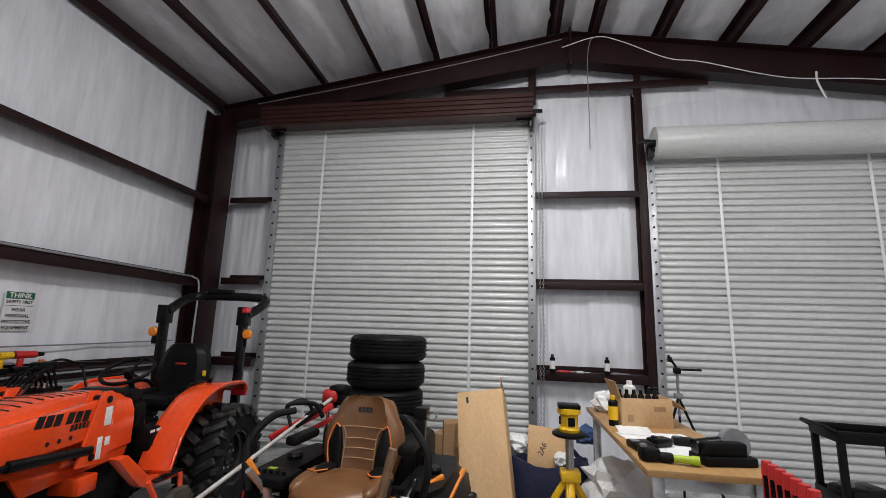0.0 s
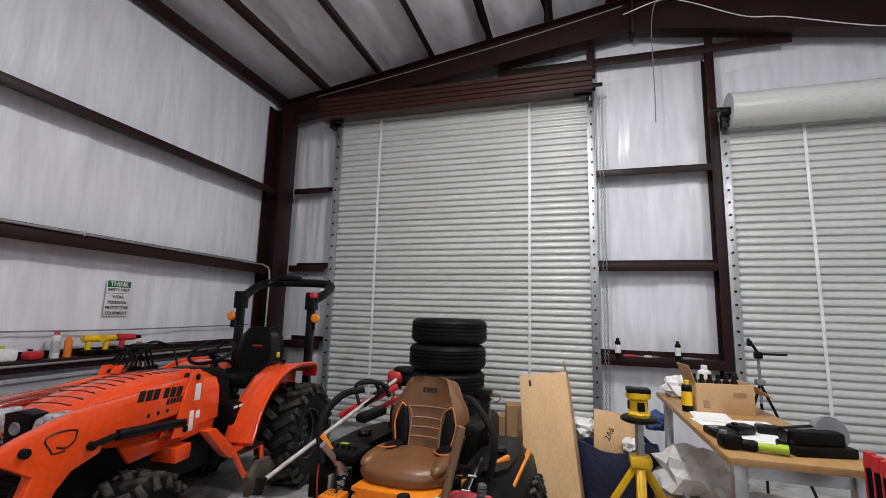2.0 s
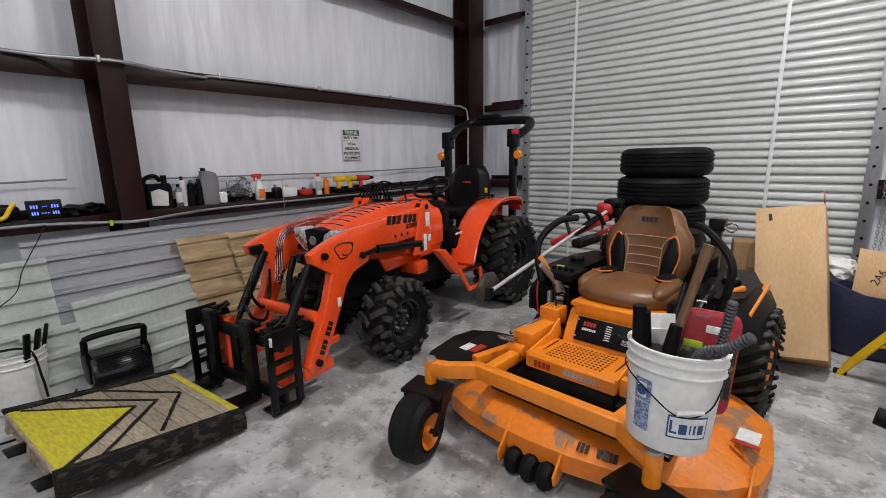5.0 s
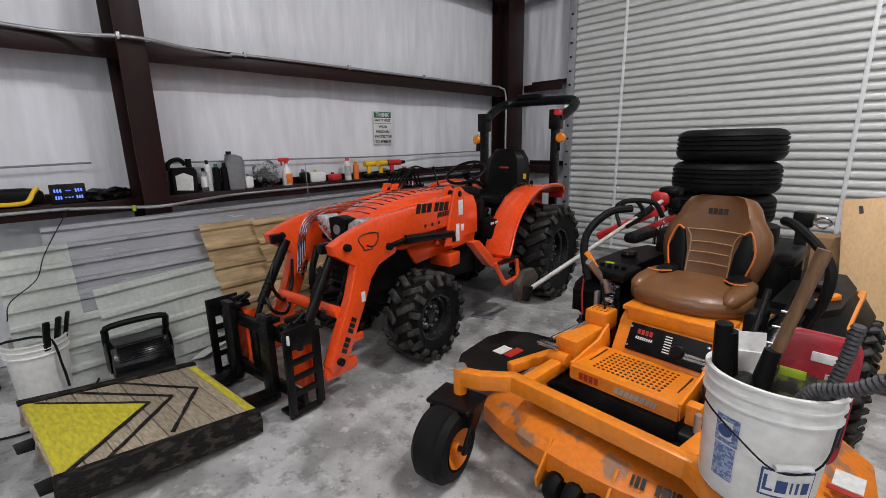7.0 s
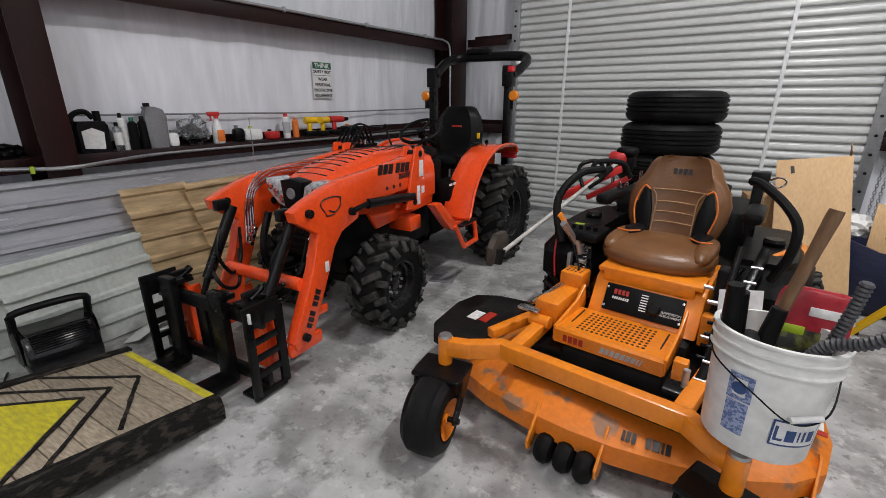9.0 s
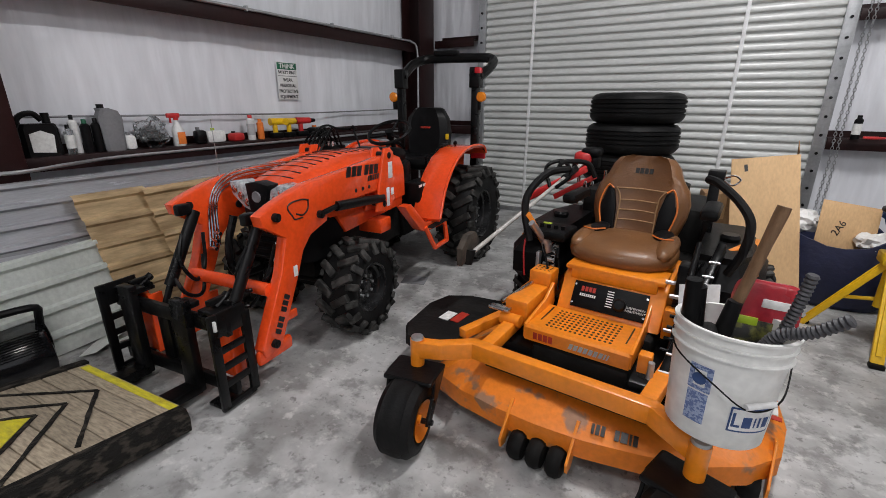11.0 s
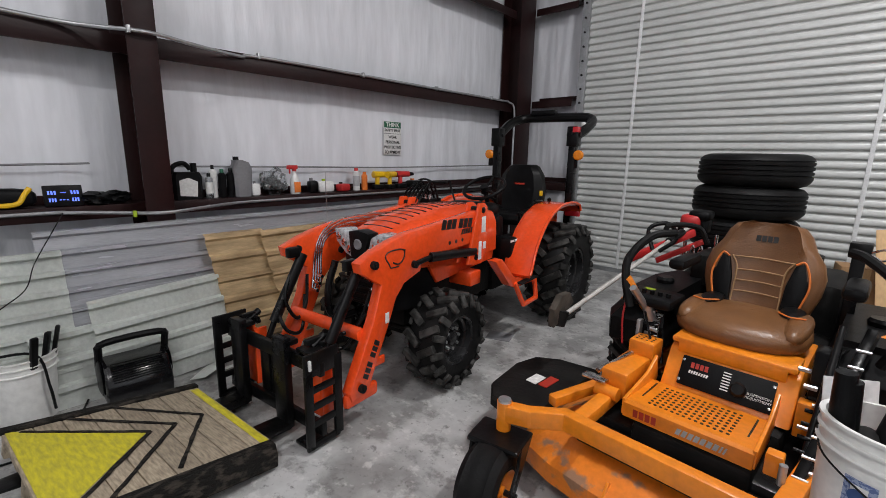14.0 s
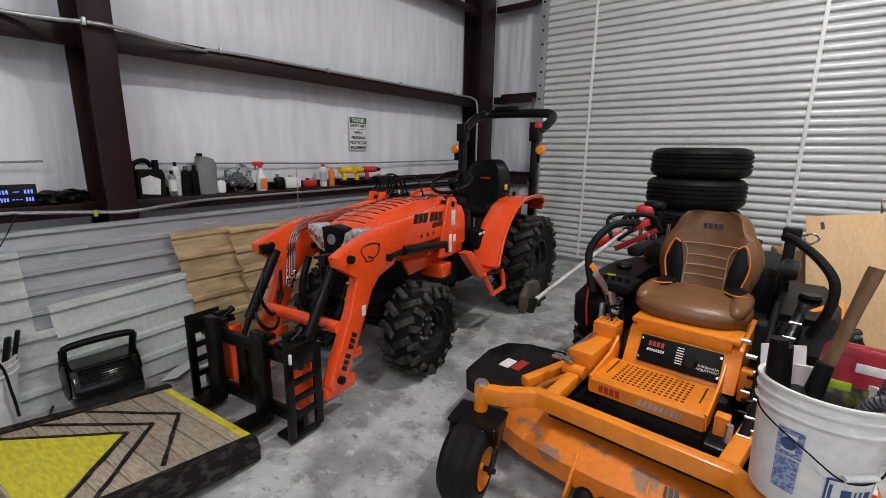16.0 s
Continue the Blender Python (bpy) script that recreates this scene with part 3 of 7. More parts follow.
def lugs(bm, r, w, n, high=0.028, wide=0.04, lean=32):
    """Two rows of slanted tread bars, set off against each other, running over the shoulder."""
    for s in (-1, 1):
        for i in range(n):
            a = 2 * math.pi * (i + (0.5 if s > 0 else 0)) / n
            m = Matrix.Rotation(a, 4, "X") @ Matrix.Translation((s * w * 0.25, 0, r + high * 0.35)) @ Matrix.Rotation(radians(s * lean), 4, "Z")
            vs = box(bm, (0, 0, 0), (w * 0.56, wide, high), 0.006, m)
            m2 = Matrix.Rotation(a - s * 0.0 + 0.09 * (1 if s > 0 else 1), 4, "X") @ Matrix.Translation((s * w * 0.49, 0, r - 0.02)) @ Matrix.Rotation(radians(s * 62), 4, "Y")
            box(bm, (0, 0, 0), (0.08, wide * 0.9, high * 0.7), 0.005, m2)


def rim(bm, r, w, side):
    """A dished steel rim with its drop centre, disc and hub, its open face to the given side."""
    s = side
    lathe(bm, [(r + 0.012, s * w * 0.42), (r, s * w * 0.45), (r - 0.012, s * w * 0.42), (r - 0.016, s * w * 0.26), (r - 0.03, s * w * 0.22), (r - 0.034, s * w * 0.08), (r * 0.74, s * w * 0.05), (r * 0.66, s * w * 0.13),
               (r * 0.62, s * w * 0.15), (r * 0.3, s * w * 0.13), (r * 0.28, s * w * 0.24), (r * 0.2, s * w * 0.26), (0.001, s * w * 0.26)], 40, Matrix.Rotation(radians(90), 4, "Y"), False)
    lathe(bm, [(r + 0.012, -s * w * 0.42), (r - 0.014, -s * w * 0.36), (r - 0.034, s * w * 0.08)], 40, Matrix.Rotation(radians(90), 4, "Y"), False)


def nuts(bm, r, x, n=8, size=0.011):
    for i in range(n):
        a = 2 * math.pi * i / n
        p = Vector((x, r * math.cos(a), r * math.sin(a)))
        rod(bm, p, p + Vector((0.022 if x > 0 else -0.022, 0, 0)), size, seg=6)


def wheel(parent, x, y, r, w, rim_r, side, lug_n, rim_mat, lug_high=0.03, lug_wide=0.04, name="wheel"):
    wh = part(name, made(tyre, r - (lug_high * 0.7 if lug_n else 0), w, rim_r), "rubber", parent, "", 40)
    wh.matrix_local = pose(x, y, r, 15 * side + 7 * y)
    if lug_n:
        part("tread", made(lugs, r - lug_high * 0.85, w * 1.02, lug_n, lug_high, lug_wide), "tread", wh)
    part("rim", made(rim, rim_r, w, side), rim_mat, wh)
    loosen(part("wheel_nut", made(nuts, rim_r * 0.45, side * w * 0.135), "galv", wh), "wheel_nut")
    return wh


# ---- the tractor ----
tractor = thing("tractor", pose(-2.609, 4.37, 0, 0, 0, 6.7), "orange compact tractor with front loader and black pallet forks", "tractor")
for s in (-1, 1):
    wheel(tractor, s * 0.495, 0.12, 0.435, 0.32, 0.215, s, 18, "rim_black", 0.038, 0.056, "rear_wheel")
    wheel(tractor, s * 0.39, -1.58, 0.305, 0.225, 0.155, s, 15, "rim_black", 0.034, 0.046, "front_wheel")


def hood_section(y, half, z0, z1, crown):
    pts = []
    for a, b in ((-1, 0), (-1, 0.45), (-0.97, 0.72), (-0.86, 0.9), (-0.6, 0.985), (-0.2, 1), (0.2, 1), (0.6, 0.985), (0.86, 0.9), (0.97, 0.72), (1, 0.45), (1, 0)):
        pts.append((a * half, y, z0 + (z1 - z0) * b + crown * (1 - a * a)))
    return pts


bm = bmesh.new()
loft(bm, [hood_section(*a) for a in ((-1.89, 0.19, 0.83, 0.945, 0.02), (-1.85, 0.22, 0.8, 0.97, 0.025), (-1.65, 0.245, 0.75, 1.03, 0.03), (-1.3, 0.255, 0.72, 1.075, 0.035), (-0.95, 0.26, 0.72, 1.07, 0.03), (-0.72, 0.26, 0.73, 1.04, 0.03))])
hood = part("hood", bm, "orange", tractor, "glossy orange hood")
bm = bmesh.new()
HOOD = ((-1.89, 0.965), (-1.85, 0.995), (-1.65, 1.06), (-1.3, 1.11), (-0.95, 1.1), (-0.72, 1.07))
for i in range(13):
    y = -1.80 + i * 0.068
    (ya, za), (yb, zb) = next((a, b) for a, b in zip(HOOD, HOOD[1:]) if a[0] <= y < b[0])
    z = za + (zb - za) * (y - ya) / (yb - ya)
    crown = 0.032
    line = [(x, y, z - crown * (x / 0.25) ** 2 - 0.002) for x in (-0.12, -0.08, -0.04, 0.0, 0.04, 0.08, 0.12)]
    sweep(bm, line, 0.0045, 6, 0)
    part("vent_slot", bm, "decal_black", hood)
    bm = bmesh.new()
bm.free()
bm = bmesh.new()
loft(bm, [[(x * w, y, z) for x, z in ((-1, z0), (-1, z1), (-0.6, z1 + 0.03), (0.6, z1 + 0.03), (1, z1), (1, z0))] for y, w, z0, z1 in ((-1.95, 0.13, 0.54, 0.79), (-1.91, 0.18, 0.52, 0.83), (-1.79, 0.215, 0.5, 0.85), (-1.5, 0.23, 0.49, 0.8))])
grille = part("grille", bm, "black_plastic", tractor)
bm = bmesh.new()
for i in range(6):
    z = 0.56 + i * 0.043
    box(bm, (0, -1.947, z), (0.26 + 0.02 * i, 0.03, 0.014), 0.005)
part("grille_slats", bm, "black", grille)
# dark centre blade with a round badge, and the two headlamps
bm = bmesh.new()
prism(bm, [(-0.06, 0.75), (0.03, 0.75), (0.085, 0.985), (0.0, 1.0), (-0.085, 0.985)], -1.975, -1.88, "y", 0.01)
blade = part("nose_panel", bm, "black_plastic", tractor)
part("badge", made(lathe, [(0.001, 0.0), (0.03, 0.0), (0.033, 0.006), (0.028, 0.012), (0.02, 0.008), (0.001, 0.008)], 24, Matrix.Translation((0, -1.974, 0.915)) @ Matrix.Rotation(radians(90), 4, "X")), "grey_plastic", blade)
for s in (-1, 1):
    bm = bmesh.new()
    prism(bm, [(s * 0.045, 0.81), (s * 0.13, 0.84), (s * 0.21, 0.91), (s * 0.225, 0.985), (s * 0.15, 0.992), (s * 0.088, 0.96)], -1.962, -1.83, "y", 0.015)
    lampo = part("headlamp", bm, "lens", tractor, "clear faceted headlamp")
    bm = bmesh.new()
    for k in range(3):
        lathe(bm, [(0.001, 0), (0.022, 0.0), (0.024, 0.006), (0.001, 0.012)], 12, Matrix.Translation((s * (0.085 + 0.045 * k), -1.963, 0.875 + 0.036 * k)) @ Matrix.Rotation(radians(90), 4, "X"))
    part("reflector", bm, "chrome", lampo)
# side panels below the hood, with vents
for s in (-1, 1):
    bm = bmesh.new()
    prism(bm, [(-1.5, 0.62), (-0.75, 0.66), (-0.72, 0.78), (-1.6, 0.76)], s * 0.22, s * 0.25, "x", 0.006)
    part("side_panel", bm, "orange", tractor)
# chassis
bm = bmesh.new()
box(bm, (0, -1.15, 0.5), (0.34, 1.2, 0.28), 0.03)
box(bm, (0, -0.35, 0.52), (0.42, 0.6, 0.34), 0.04)
box(bm, (0, 0.12, 0.45), (0.5, 0.42, 0.3), 0.05)
rod(bm, (-0.42, 0.12, 0.435), (0.42, 0.12, 0.435), 0.08)
rod(bm, (-0.33, -1.58, 0.305), (0.33, -1.58, 0.305), 0.055)
box(bm, (0, -1.58, 0.33), (0.3, 0.16, 0.14), 0.02)
rod(bm, (-0.3, -1.69, 0.33), (0.3, -1.69, 0.33), 0.017)
part("chassis", bm, "dusty", tractor)
bm = bmesh.new()
box(bm, (0, -0.4, 0.58), (0.92, 0.56, 0.03), 0.01)
box(bm, (0, -0.62, 0.78), (0.5, 0.12, 0.42), 0.04)
box(bm, (0, -0.66, 1.02), (0.42, 0.2, 0.12), 0.045)
part("dashboard", bm, "black_plastic", tractor)
bm = bmesh.new()
n = 30
pts = [(0.175 * math.cos(2 * math.pi * i / n), 0.175 * math.sin(2 * math.pi * i / n), 0) for i in range(n + 1)]
sweep(bm, pts, 0.014, 8, 0)
for a in (90, 210, 330):
    rod(bm, (0, 0, -0.02), (0.17 * math.cos(radians(a)), 0.17 * math.sin(radians(a)), 0), 0.011)
rod(bm, (0, 0, -0.05), (0, 0, 0.01), 0.035)
rod(bm, (0, 0, -0.3), (0, 0, -0.04), 0.02)
bmesh.ops.transform(bm, matrix=pose(0.02, -0.52, 1.19, 28, 0, 0), verts=bm.verts)
part("steering_wheel", bm, "black_plastic", tractor)
# levers and the loader's joystick, valve block with hoses
bm = bmesh.new()
for p, q in (((-0.2, -0.62, 1.05), (-0.28, -0.6, 1.22)), ((0.25, -0.35, 0.7), (0.3, -0.4, 0.98)), ((0.32, -0.25, 0.7), (0.35, -0.28, 0.95)), ((0.38, 0.05, 0.95), (0.4, -0.02, 1.08))):
    rod(bm, p, q, 0.008)
    lathe(bm, [(0.001, -0.02), (0.016, -0.012), (0.018, 0.01), (0.001, 0.022)], 10, Matrix.Translation(q))
loosen(part("lever", bm, "black_plastic", tractor), "control_lever")
bm = bmesh.new()
box(bm, (-0.28, -0.9, 1.05), (0.16, 0.14, 0.12), 0.01)
for k in range(6):
    x = -0.36 + 0.035 * k
    sweep(bm, [(x, -0.9, 1.1), (x - 0.02, -0.95, 1.2 + 0.02 * (k % 3)), (x - 0.03, -1.05, 1.16), (x - 0.05, -1.15, 1.02)], 0.009, 6)
loosen(part("valve_hose", bm, "black", tractor), "valve_hose", False)
bm = bmesh.new()
for k in range(4):
    rod(bm, (-0.34 + 0.04 * k, -0.96, 1.09), (-0.34 + 0.04 * k, -0.96, 1.14), 0.01, seg=6)
loosen(part("fitting", bm, "chrome", tractor), "hose_fitting")
# seat
bm = bmesh.new()
box(bm, (0.03, -0.02, 0.90), (0.46, 0.44, 0.11), 0.05)
for s in (-1, 1):
    box(bm, (0.03 + s * 0.2, -0.02, 0.95), (0.09, 0.4, 0.08), 0.035)
seat = part("seat", bm, "black_plastic", tractor, "black vinyl seat")
bm = bmesh.new()
loft(bm, [[(0.03 + a * w, 0.15 + b + lean, z) for a, b in ((-1, 0.06), (-1, -0.02), (-0.7, -0.06), (0, -0.03), (0.7, -0.06), (1, -0.02), (1, 0.06), (0, 0.08))] for z, w, lean in
          ((0.9, 0.19, -0.02), (1.0, 0.225, 0.0), (1.15, 0.23, 0.02), (1.28, 0.2, 0.04), (1.36, 0.14, 0.055), (1.375, 0.1, 0.06))])
part("backrest", bm, "black_plastic", seat)
part("seat_badge", made(box, (0.05, 0.095, 1.20), (0.1, 0.006, 0.016), 0.002), "decal_red", seat)
bm = bmesh.new()
sweep(bm, [(0.27, 0.2, 0.92), (0.29, 0.1, 1.04), (0.29, -0.1, 1.05), (0.29, -0.2, 0.98)], 0.016)
sweep(bm, [(-0.21, 0.2, 0.92), (-0.23, 0.1, 1.04), (-0.23, -0.1, 1.05), (-0.23, -0.2, 0.98)], 0.016)
loosen(part("grab_rail", bm, "black", tractor), "grab_rail")
part("yellow_tag", made(box, (0.26, 0.12, 1.12), (0.03, 0.01, 0.05), 0.003), "yellow", seat)
# fenders
for s in (-1, 1):
    line = [(0.33, 0.97), (0.28, 1.025), (0.17, 1.05), (0.0, 1.06), (-0.2, 1.045), (-0.38, 0.985), (-0.53, 0.88), (-0.64, 0.75), (-0.71, 0.6), (-0.73, 0.56)]
    inner = [(y + 0.012, z - 0.02) for y, z in line[::-1]]
    bm = bmesh.new()
    prism(bm, line + inner, s * 0.33, s * 0.57, "x", 0.006)
    prism(bm, line + [(-0.45, 0.58), (0.3, 0.62)], s * 0.34, s * 0.352, "x")
    fe = part("fender", bm, "orange", tractor, "glossy orange fender")
    part("fender_trim", made(sweep, [(s * 0.572, y, z + 0.004) for y, z in line], 0.012, 8, 3), "orange", fe)
    part("tail_lamp", made(box, (s * 0.49, 0.35, 0.94), (0.14, 0.04, 0.06), 0.01), "red_lens", tractor, "red tail lamp")
# roll bar
for s in (-1, 1):
    bm = bmesh.new()
    px = 0.42 if s > 0 else -0.38
    box(bm, (px, 0.43, 1.17), (0.07, 0.08, 1.0), 0.012)
    box(bm, (px, 0.43, 1.64), (0.1, 0.12, 0.18), 0.01)
    rod(bm, (px - 0.065, 0.43, 1.66), (px + 0.065, 0.43, 1.66), 0.018)
    rops = part("roll_bar_post", bm, "black", tractor, "black roll bar post")
bm = bmesh.new()
sweep(bm, [(-0.38, 0.43, 1.62), (-0.38, 0.52, 1.70), (-0.37, 0.68, 1.79), (-0.33, 0.82, 1.84), (-0.22, 0.88, 1.855), (0, 0.88, 1.855), (0.3, 0.88, 1.85), (0.43, 0.84, 1.83), (0.475, 0.74, 1.78), (0.47, 0.58, 1.71), (0.43, 0.43, 1.64)], 0.046, 10, 5)
part("upper_hoop", bm, "black", rops)
part("hoop_pad", made(box, (-0.08, 0.88, 1.905), (0.26, 0.1, 0.05), 0.012), "black_plastic", rops)
part("warning_sticker", made(box, (0.45, 0.41, 1.70), (0.05, 0.09, 0.05), 0.004), "red_lens", rops)
part("warning_sticker", made(box, (0.448, 0.62, 1.762), (0.03, 0.1, 0.03), 0.004), "decal_white", rops)
for s, y in ((-1, 0.40), (1, 0.40)):
    bm = made(lathe, [(0.001, -0.028), (0.036, -0.026), (0.046, -0.014), (0.046, 0.014), (0.036, 0.026), (0.001, 0.028)], 20, Matrix.Translation((0.485 if s > 0 else -0.455, y, 1.47)) @ Matrix.Rotation(radians(90), 4, "X"))
    part("turn_signal", bm, "amber", tractor, "round amber turn signal")
    part("signal_bracket", made(box, (s * 0.45, y + 0.02, 1.4), (0.05, 0.015, 0.1), 0.004), "black", tractor)
# toolbox side and battery area under the seat
bm = bmesh.new()
box(bm, (0.3, -0.55, 0.72), (0.16, 0.26, 0.2), 0.02)
box(bm, (-0.3, -0.55, 0.72), (0.16, 0.26, 0.2), 0.02)
loosen(part("side_cover", bm, "black_plastic", tractor), "side_cover")
for y, z, w, h in ((-0.68, 0.8, 0.05, 0.018), (-0.6, 0.8, 0.07, 0.02)):
    part("label_plate", made(box, (0.382, y, z), (0.004, w, h), 0.001), "decal_white", tractor)


# loader: two bent booms, towers, cross tube, cylinders, pipes
BOOM = [(-2.285, 0.85), (-2.3, 0.905), (-2.2, 0.945), (-2.06, 0.985), (-1.93, 1.012), (-1.55, 1.04), (-1.12, 1.08), (-1.09, 1.06), (-1.10, 0.875), (-1.3, 0.855), (-1.78, 0.845), (-1.8, 0.775), (-1.95, 0.73), (-2.02, 0.66), (-2.07, 0.55),
        (-2.25, 0.2), (-2.37, 0.18), (-2.385, 0.23), (-2.2, 0.58), (-2.14, 0.76)]
for s in (-1, 1):
    bm = bmesh.new()
    prism(bm, BOOM, s * 0.335, s * 0.42, "x", 0.012)
    boom = part("loader_boom", bm, "orange", tractor, "orange bent loader boom")
    bm = bmesh.new()
    prism(bm, [(-1.30, 0.72), (-1.12, 0.70), (-1.05, 0.78), (-1.06, 1.1), (-1.1, 1.13), (-1.17, 1.13), (-1.22, 1.0)], s * 0.42, s * 0.445, "x", 0.006)
    prism(bm, [(-1.30, 0.72), (-1.12, 0.70), (-1.05, 0.78), (-1.06, 1.1), (-1.1, 1.13), (-1.17, 1.13), (-1.22, 1.0)], s * 0.31, s * 0.333, "x", 0.006)
    box(bm, (s * 0.3, -1.17, 0.6), (0.26, 0.14, 0.1), 0.01)
    tower = part("loader_tower", bm, "orange", tractor)
    bm = bmesh.new()
    for y, z in ((-1.12, 1.08), (-1.2, 0.76), (-2.205, 0.885), (-1.87, 0.83), (-2.31, 0.24)):
        rod(bm, (s * 0.32, y, z), (s * 0.45, y, z), 0.022, seg=16)
        rod(bm, (s * 0.45, y, z), (s * 0.458, y, z), 0.012, seg=6)
    loosen(part("pivot_pin", bm, "dusty", boom), "pivot_pin")
    # lift cylinder along the boom, tilt cylinder down the leg
    bm = bmesh.new()
    rod(bm, (s * 0.43, -1.2, 0.80), (s * 0.43, -1.72, 0.845), 0.03)
    rod(bm, (s * 0.43, -1.72, 0.845), (s * 0.43, -1.87, 0.83), 0.016)
    part("lift_cylinder", bm, "black", tractor)
    bm = bmesh.new()
    rod(bm, (s * 0.29, -2.2, 0.86), (s * 0.29, -2.42, 0.5), 0.032)
    rod(bm, (s * 0.29, -2.42, 0.5), (s * 0.29, -2.47, 0.4), 0.018)
    box(bm, (s * 0.29, -2.27, 0.88), (0.05, 0.08, 0.06), 0.01)
    part("tilt_cylinder", bm, "black", tractor)
    bm = bmesh.new()
    box(bm, (s * 0.378, -2.28, 0.18), (0.05, 0.24, 0.08), 0.02)
    box(bm, (s * 0.378, -2.15, 0.32), (0.02, 0.12, 0.05), 0.008)
    part("boom_foot", bm, "orange", tractor)
    sweepb = bmesh.new()
    sweep(sweepb, [(s * 0.29, -2.3, 0.75), (s * 0.25, -2.36, 0.62), (s * 0.23, -2.3, 0.5), (s * 0.28, -2.2, 0.55), (s * 0.33, -2.15, 0.72)], 0.011, 8)
    sweep(sweepb, [(s * 0.28, -2.4, 0.55), (s * 0.21, -2.38, 0.45), (s * 0.23, -2.27, 0.42), (s * 0.32, -2.18, 0.6)], 0.011, 8)
    part("hydraulic_hose", sweepb, "black", tractor)
    bm = bmesh.new()
    for y, z in ((-2.08, 0.7), (-2.1, 0.66), (-2.12, 0.62)):
        rod(bm, (s * 0.33, y, z), (s * 0.26, y, z), 0.012, seg=8)
    loosen(part("boom_fitting", bm, "chrome", tractor), "boom_fitting", False)
# bright pipes on the inner side of the far boom
for k in range(4):
    bm = bmesh.new()
    o = 0.022 * k
    sweep(bm, [(-0.322, -1.15, 1.02 - o), (-0.322, -1.7, 1.045 - o), (-0.322, -1.93, 1.02 - o), (-0.322, -2.07 + o * 0.6, 0.9 - o * 0.5), (-0.322, -2.12 + o, 0.62)], 0.006, 6, 4)
    part("hydraulic_pipe", bm, "chrome", tractor, "bright hydraulic pipe")
part("cross_tube", made(rod, (-0.35, -2.24, 0.5), (0.35, -2.24, 0.5), 0.036, seg=20), "orange", tractor, "orange cross tube")
bm = bmesh.new()
rod(bm, (-0.37, -1.95, 1.0), (-0.33, -1.98, 1.33), 0.003, seg=6)
part("level_rod", bm, "galv", tractor)
bm = bmesh.new()
sweep(bm, [(-0.2, -1.75, 0.42), (-0.2, -2.04, 0.45), (-0.2, -2.08, 0.62), (-0.19, -2.02, 0.8)], 0.024)
part("brush_guard", bm, "black", tractor)
# decals
bm = bmesh.new()
mm = Matrix.Translation((0.4205, -1.42, 1.015)) @ Matrix.Rotation(radians(-3), 4, "X") @ Matrix((((0, 0, 1)), ((1, 0, 0)), ((0, 1, 0)))).to_4x4()
bars(bm, (0.75, 0.75, 0.75, -0.25, 0.75, 0.75, 0.75), 0.062, mm, 0.22, 0.16)
loosen(part("maker_mark", bm, "decal_black", tractor), "maker_mark", False)
bm = bmesh.new()
mm2 = Matrix.Translation((0.4205, -1.30, 0.955)) @ Matrix((((0, 0, 1)), ((1, 0, 0)), ((0, 1, 0)))).to_4x4()
bars(bm, (0.6, 0.6, 0.6, 0.6, 0.6), 0.035, mm2, 0.22, 0.2)
loosen(part("model_mark", bm, "decal_black", tractor), "model_mark", False)
for k in range(3):
    bm = bmesh.new()
    rod(bm, (0.419, -1.5 + 0.075 * k, 0.9), (0.4212, -1.5 + 0.075 * k, 0.9), 0.013, seg=14)
    part("round_vent", bm, "decal_black", tractor)
bm = bmesh.new()
ring = [(0.4212, -2.03 + 0.07 * math.cos(a) * (1 + 0.25 * math.sin(3 * a)), 0.89 + 0.06 * math.sin(a) * (1 + 0.2 * math.cos(2 * a))) for a in [0.3 + 0.25 * i for i in range(20)]]
sweep(bm, ring, 0.0042, 5, 2)
sweep(bm, [(0.4212, -2.05, 0.87), (0.4212, -2.0, 0.855), (0.4212, -1.96, 0.88), (0.4212, -1.95, 0.93)], 0.005, 5)
part("animal_emblem", bm, "decal_black", tractor, "dark red line emblem")
bm = bmesh.new()
leg = Matrix.Translation((0.4212, -2.23, 0.37)) @ Matrix.Rotation(radians(62), 4, "X") @ Matrix((((0, 0, 1)), ((1, 0, 0)), ((0, 1, 0)))).to_4x4()
bars(bm, (0.6, 0.6, 0.6, -0.3, 0.6, 0.6, 0.6), 0.042, leg, 0.1, 0.18)
loosen(part("loader_mark", bm, "decal_black", tractor), "loader_mark", False)
for y, z, a, b in ((-1.11, 0.98, 0.055, 0.11), (-1.15, 0.80, 0.04, 0.13), (-1.09, 0.83, 0.04, 0.05), (-2.1, 0.57, 0.03, 0.06)):
    part("warning_sticker", made(box, (0.447 if y > -2 else 0.422, y, z), (0.003, a, b), 0.001), "decal_white", tractor)
LOADER = ("loader_boom", "loader_tower", "lift_cylinder", "tilt_cylinder", "boom_foot", "hydraulic_hose", "boom_fitting", "hydraulic_pipe", "cross_tube", "level_rod", "brush_guard", "maker_mark", "model_mark",
          "round_vent", "animal_emblem", "loader_mark", "warning_sticker", "pivot_pin")
for ob in tractor.children_recursive:  # the loader is narrower than the wheels
    if ob.name.split(".")[0] in LOADER and ob.parent is not rops:
        ob.data.transform(Matrix.Diagonal((0.82, 1, 1, 1)))
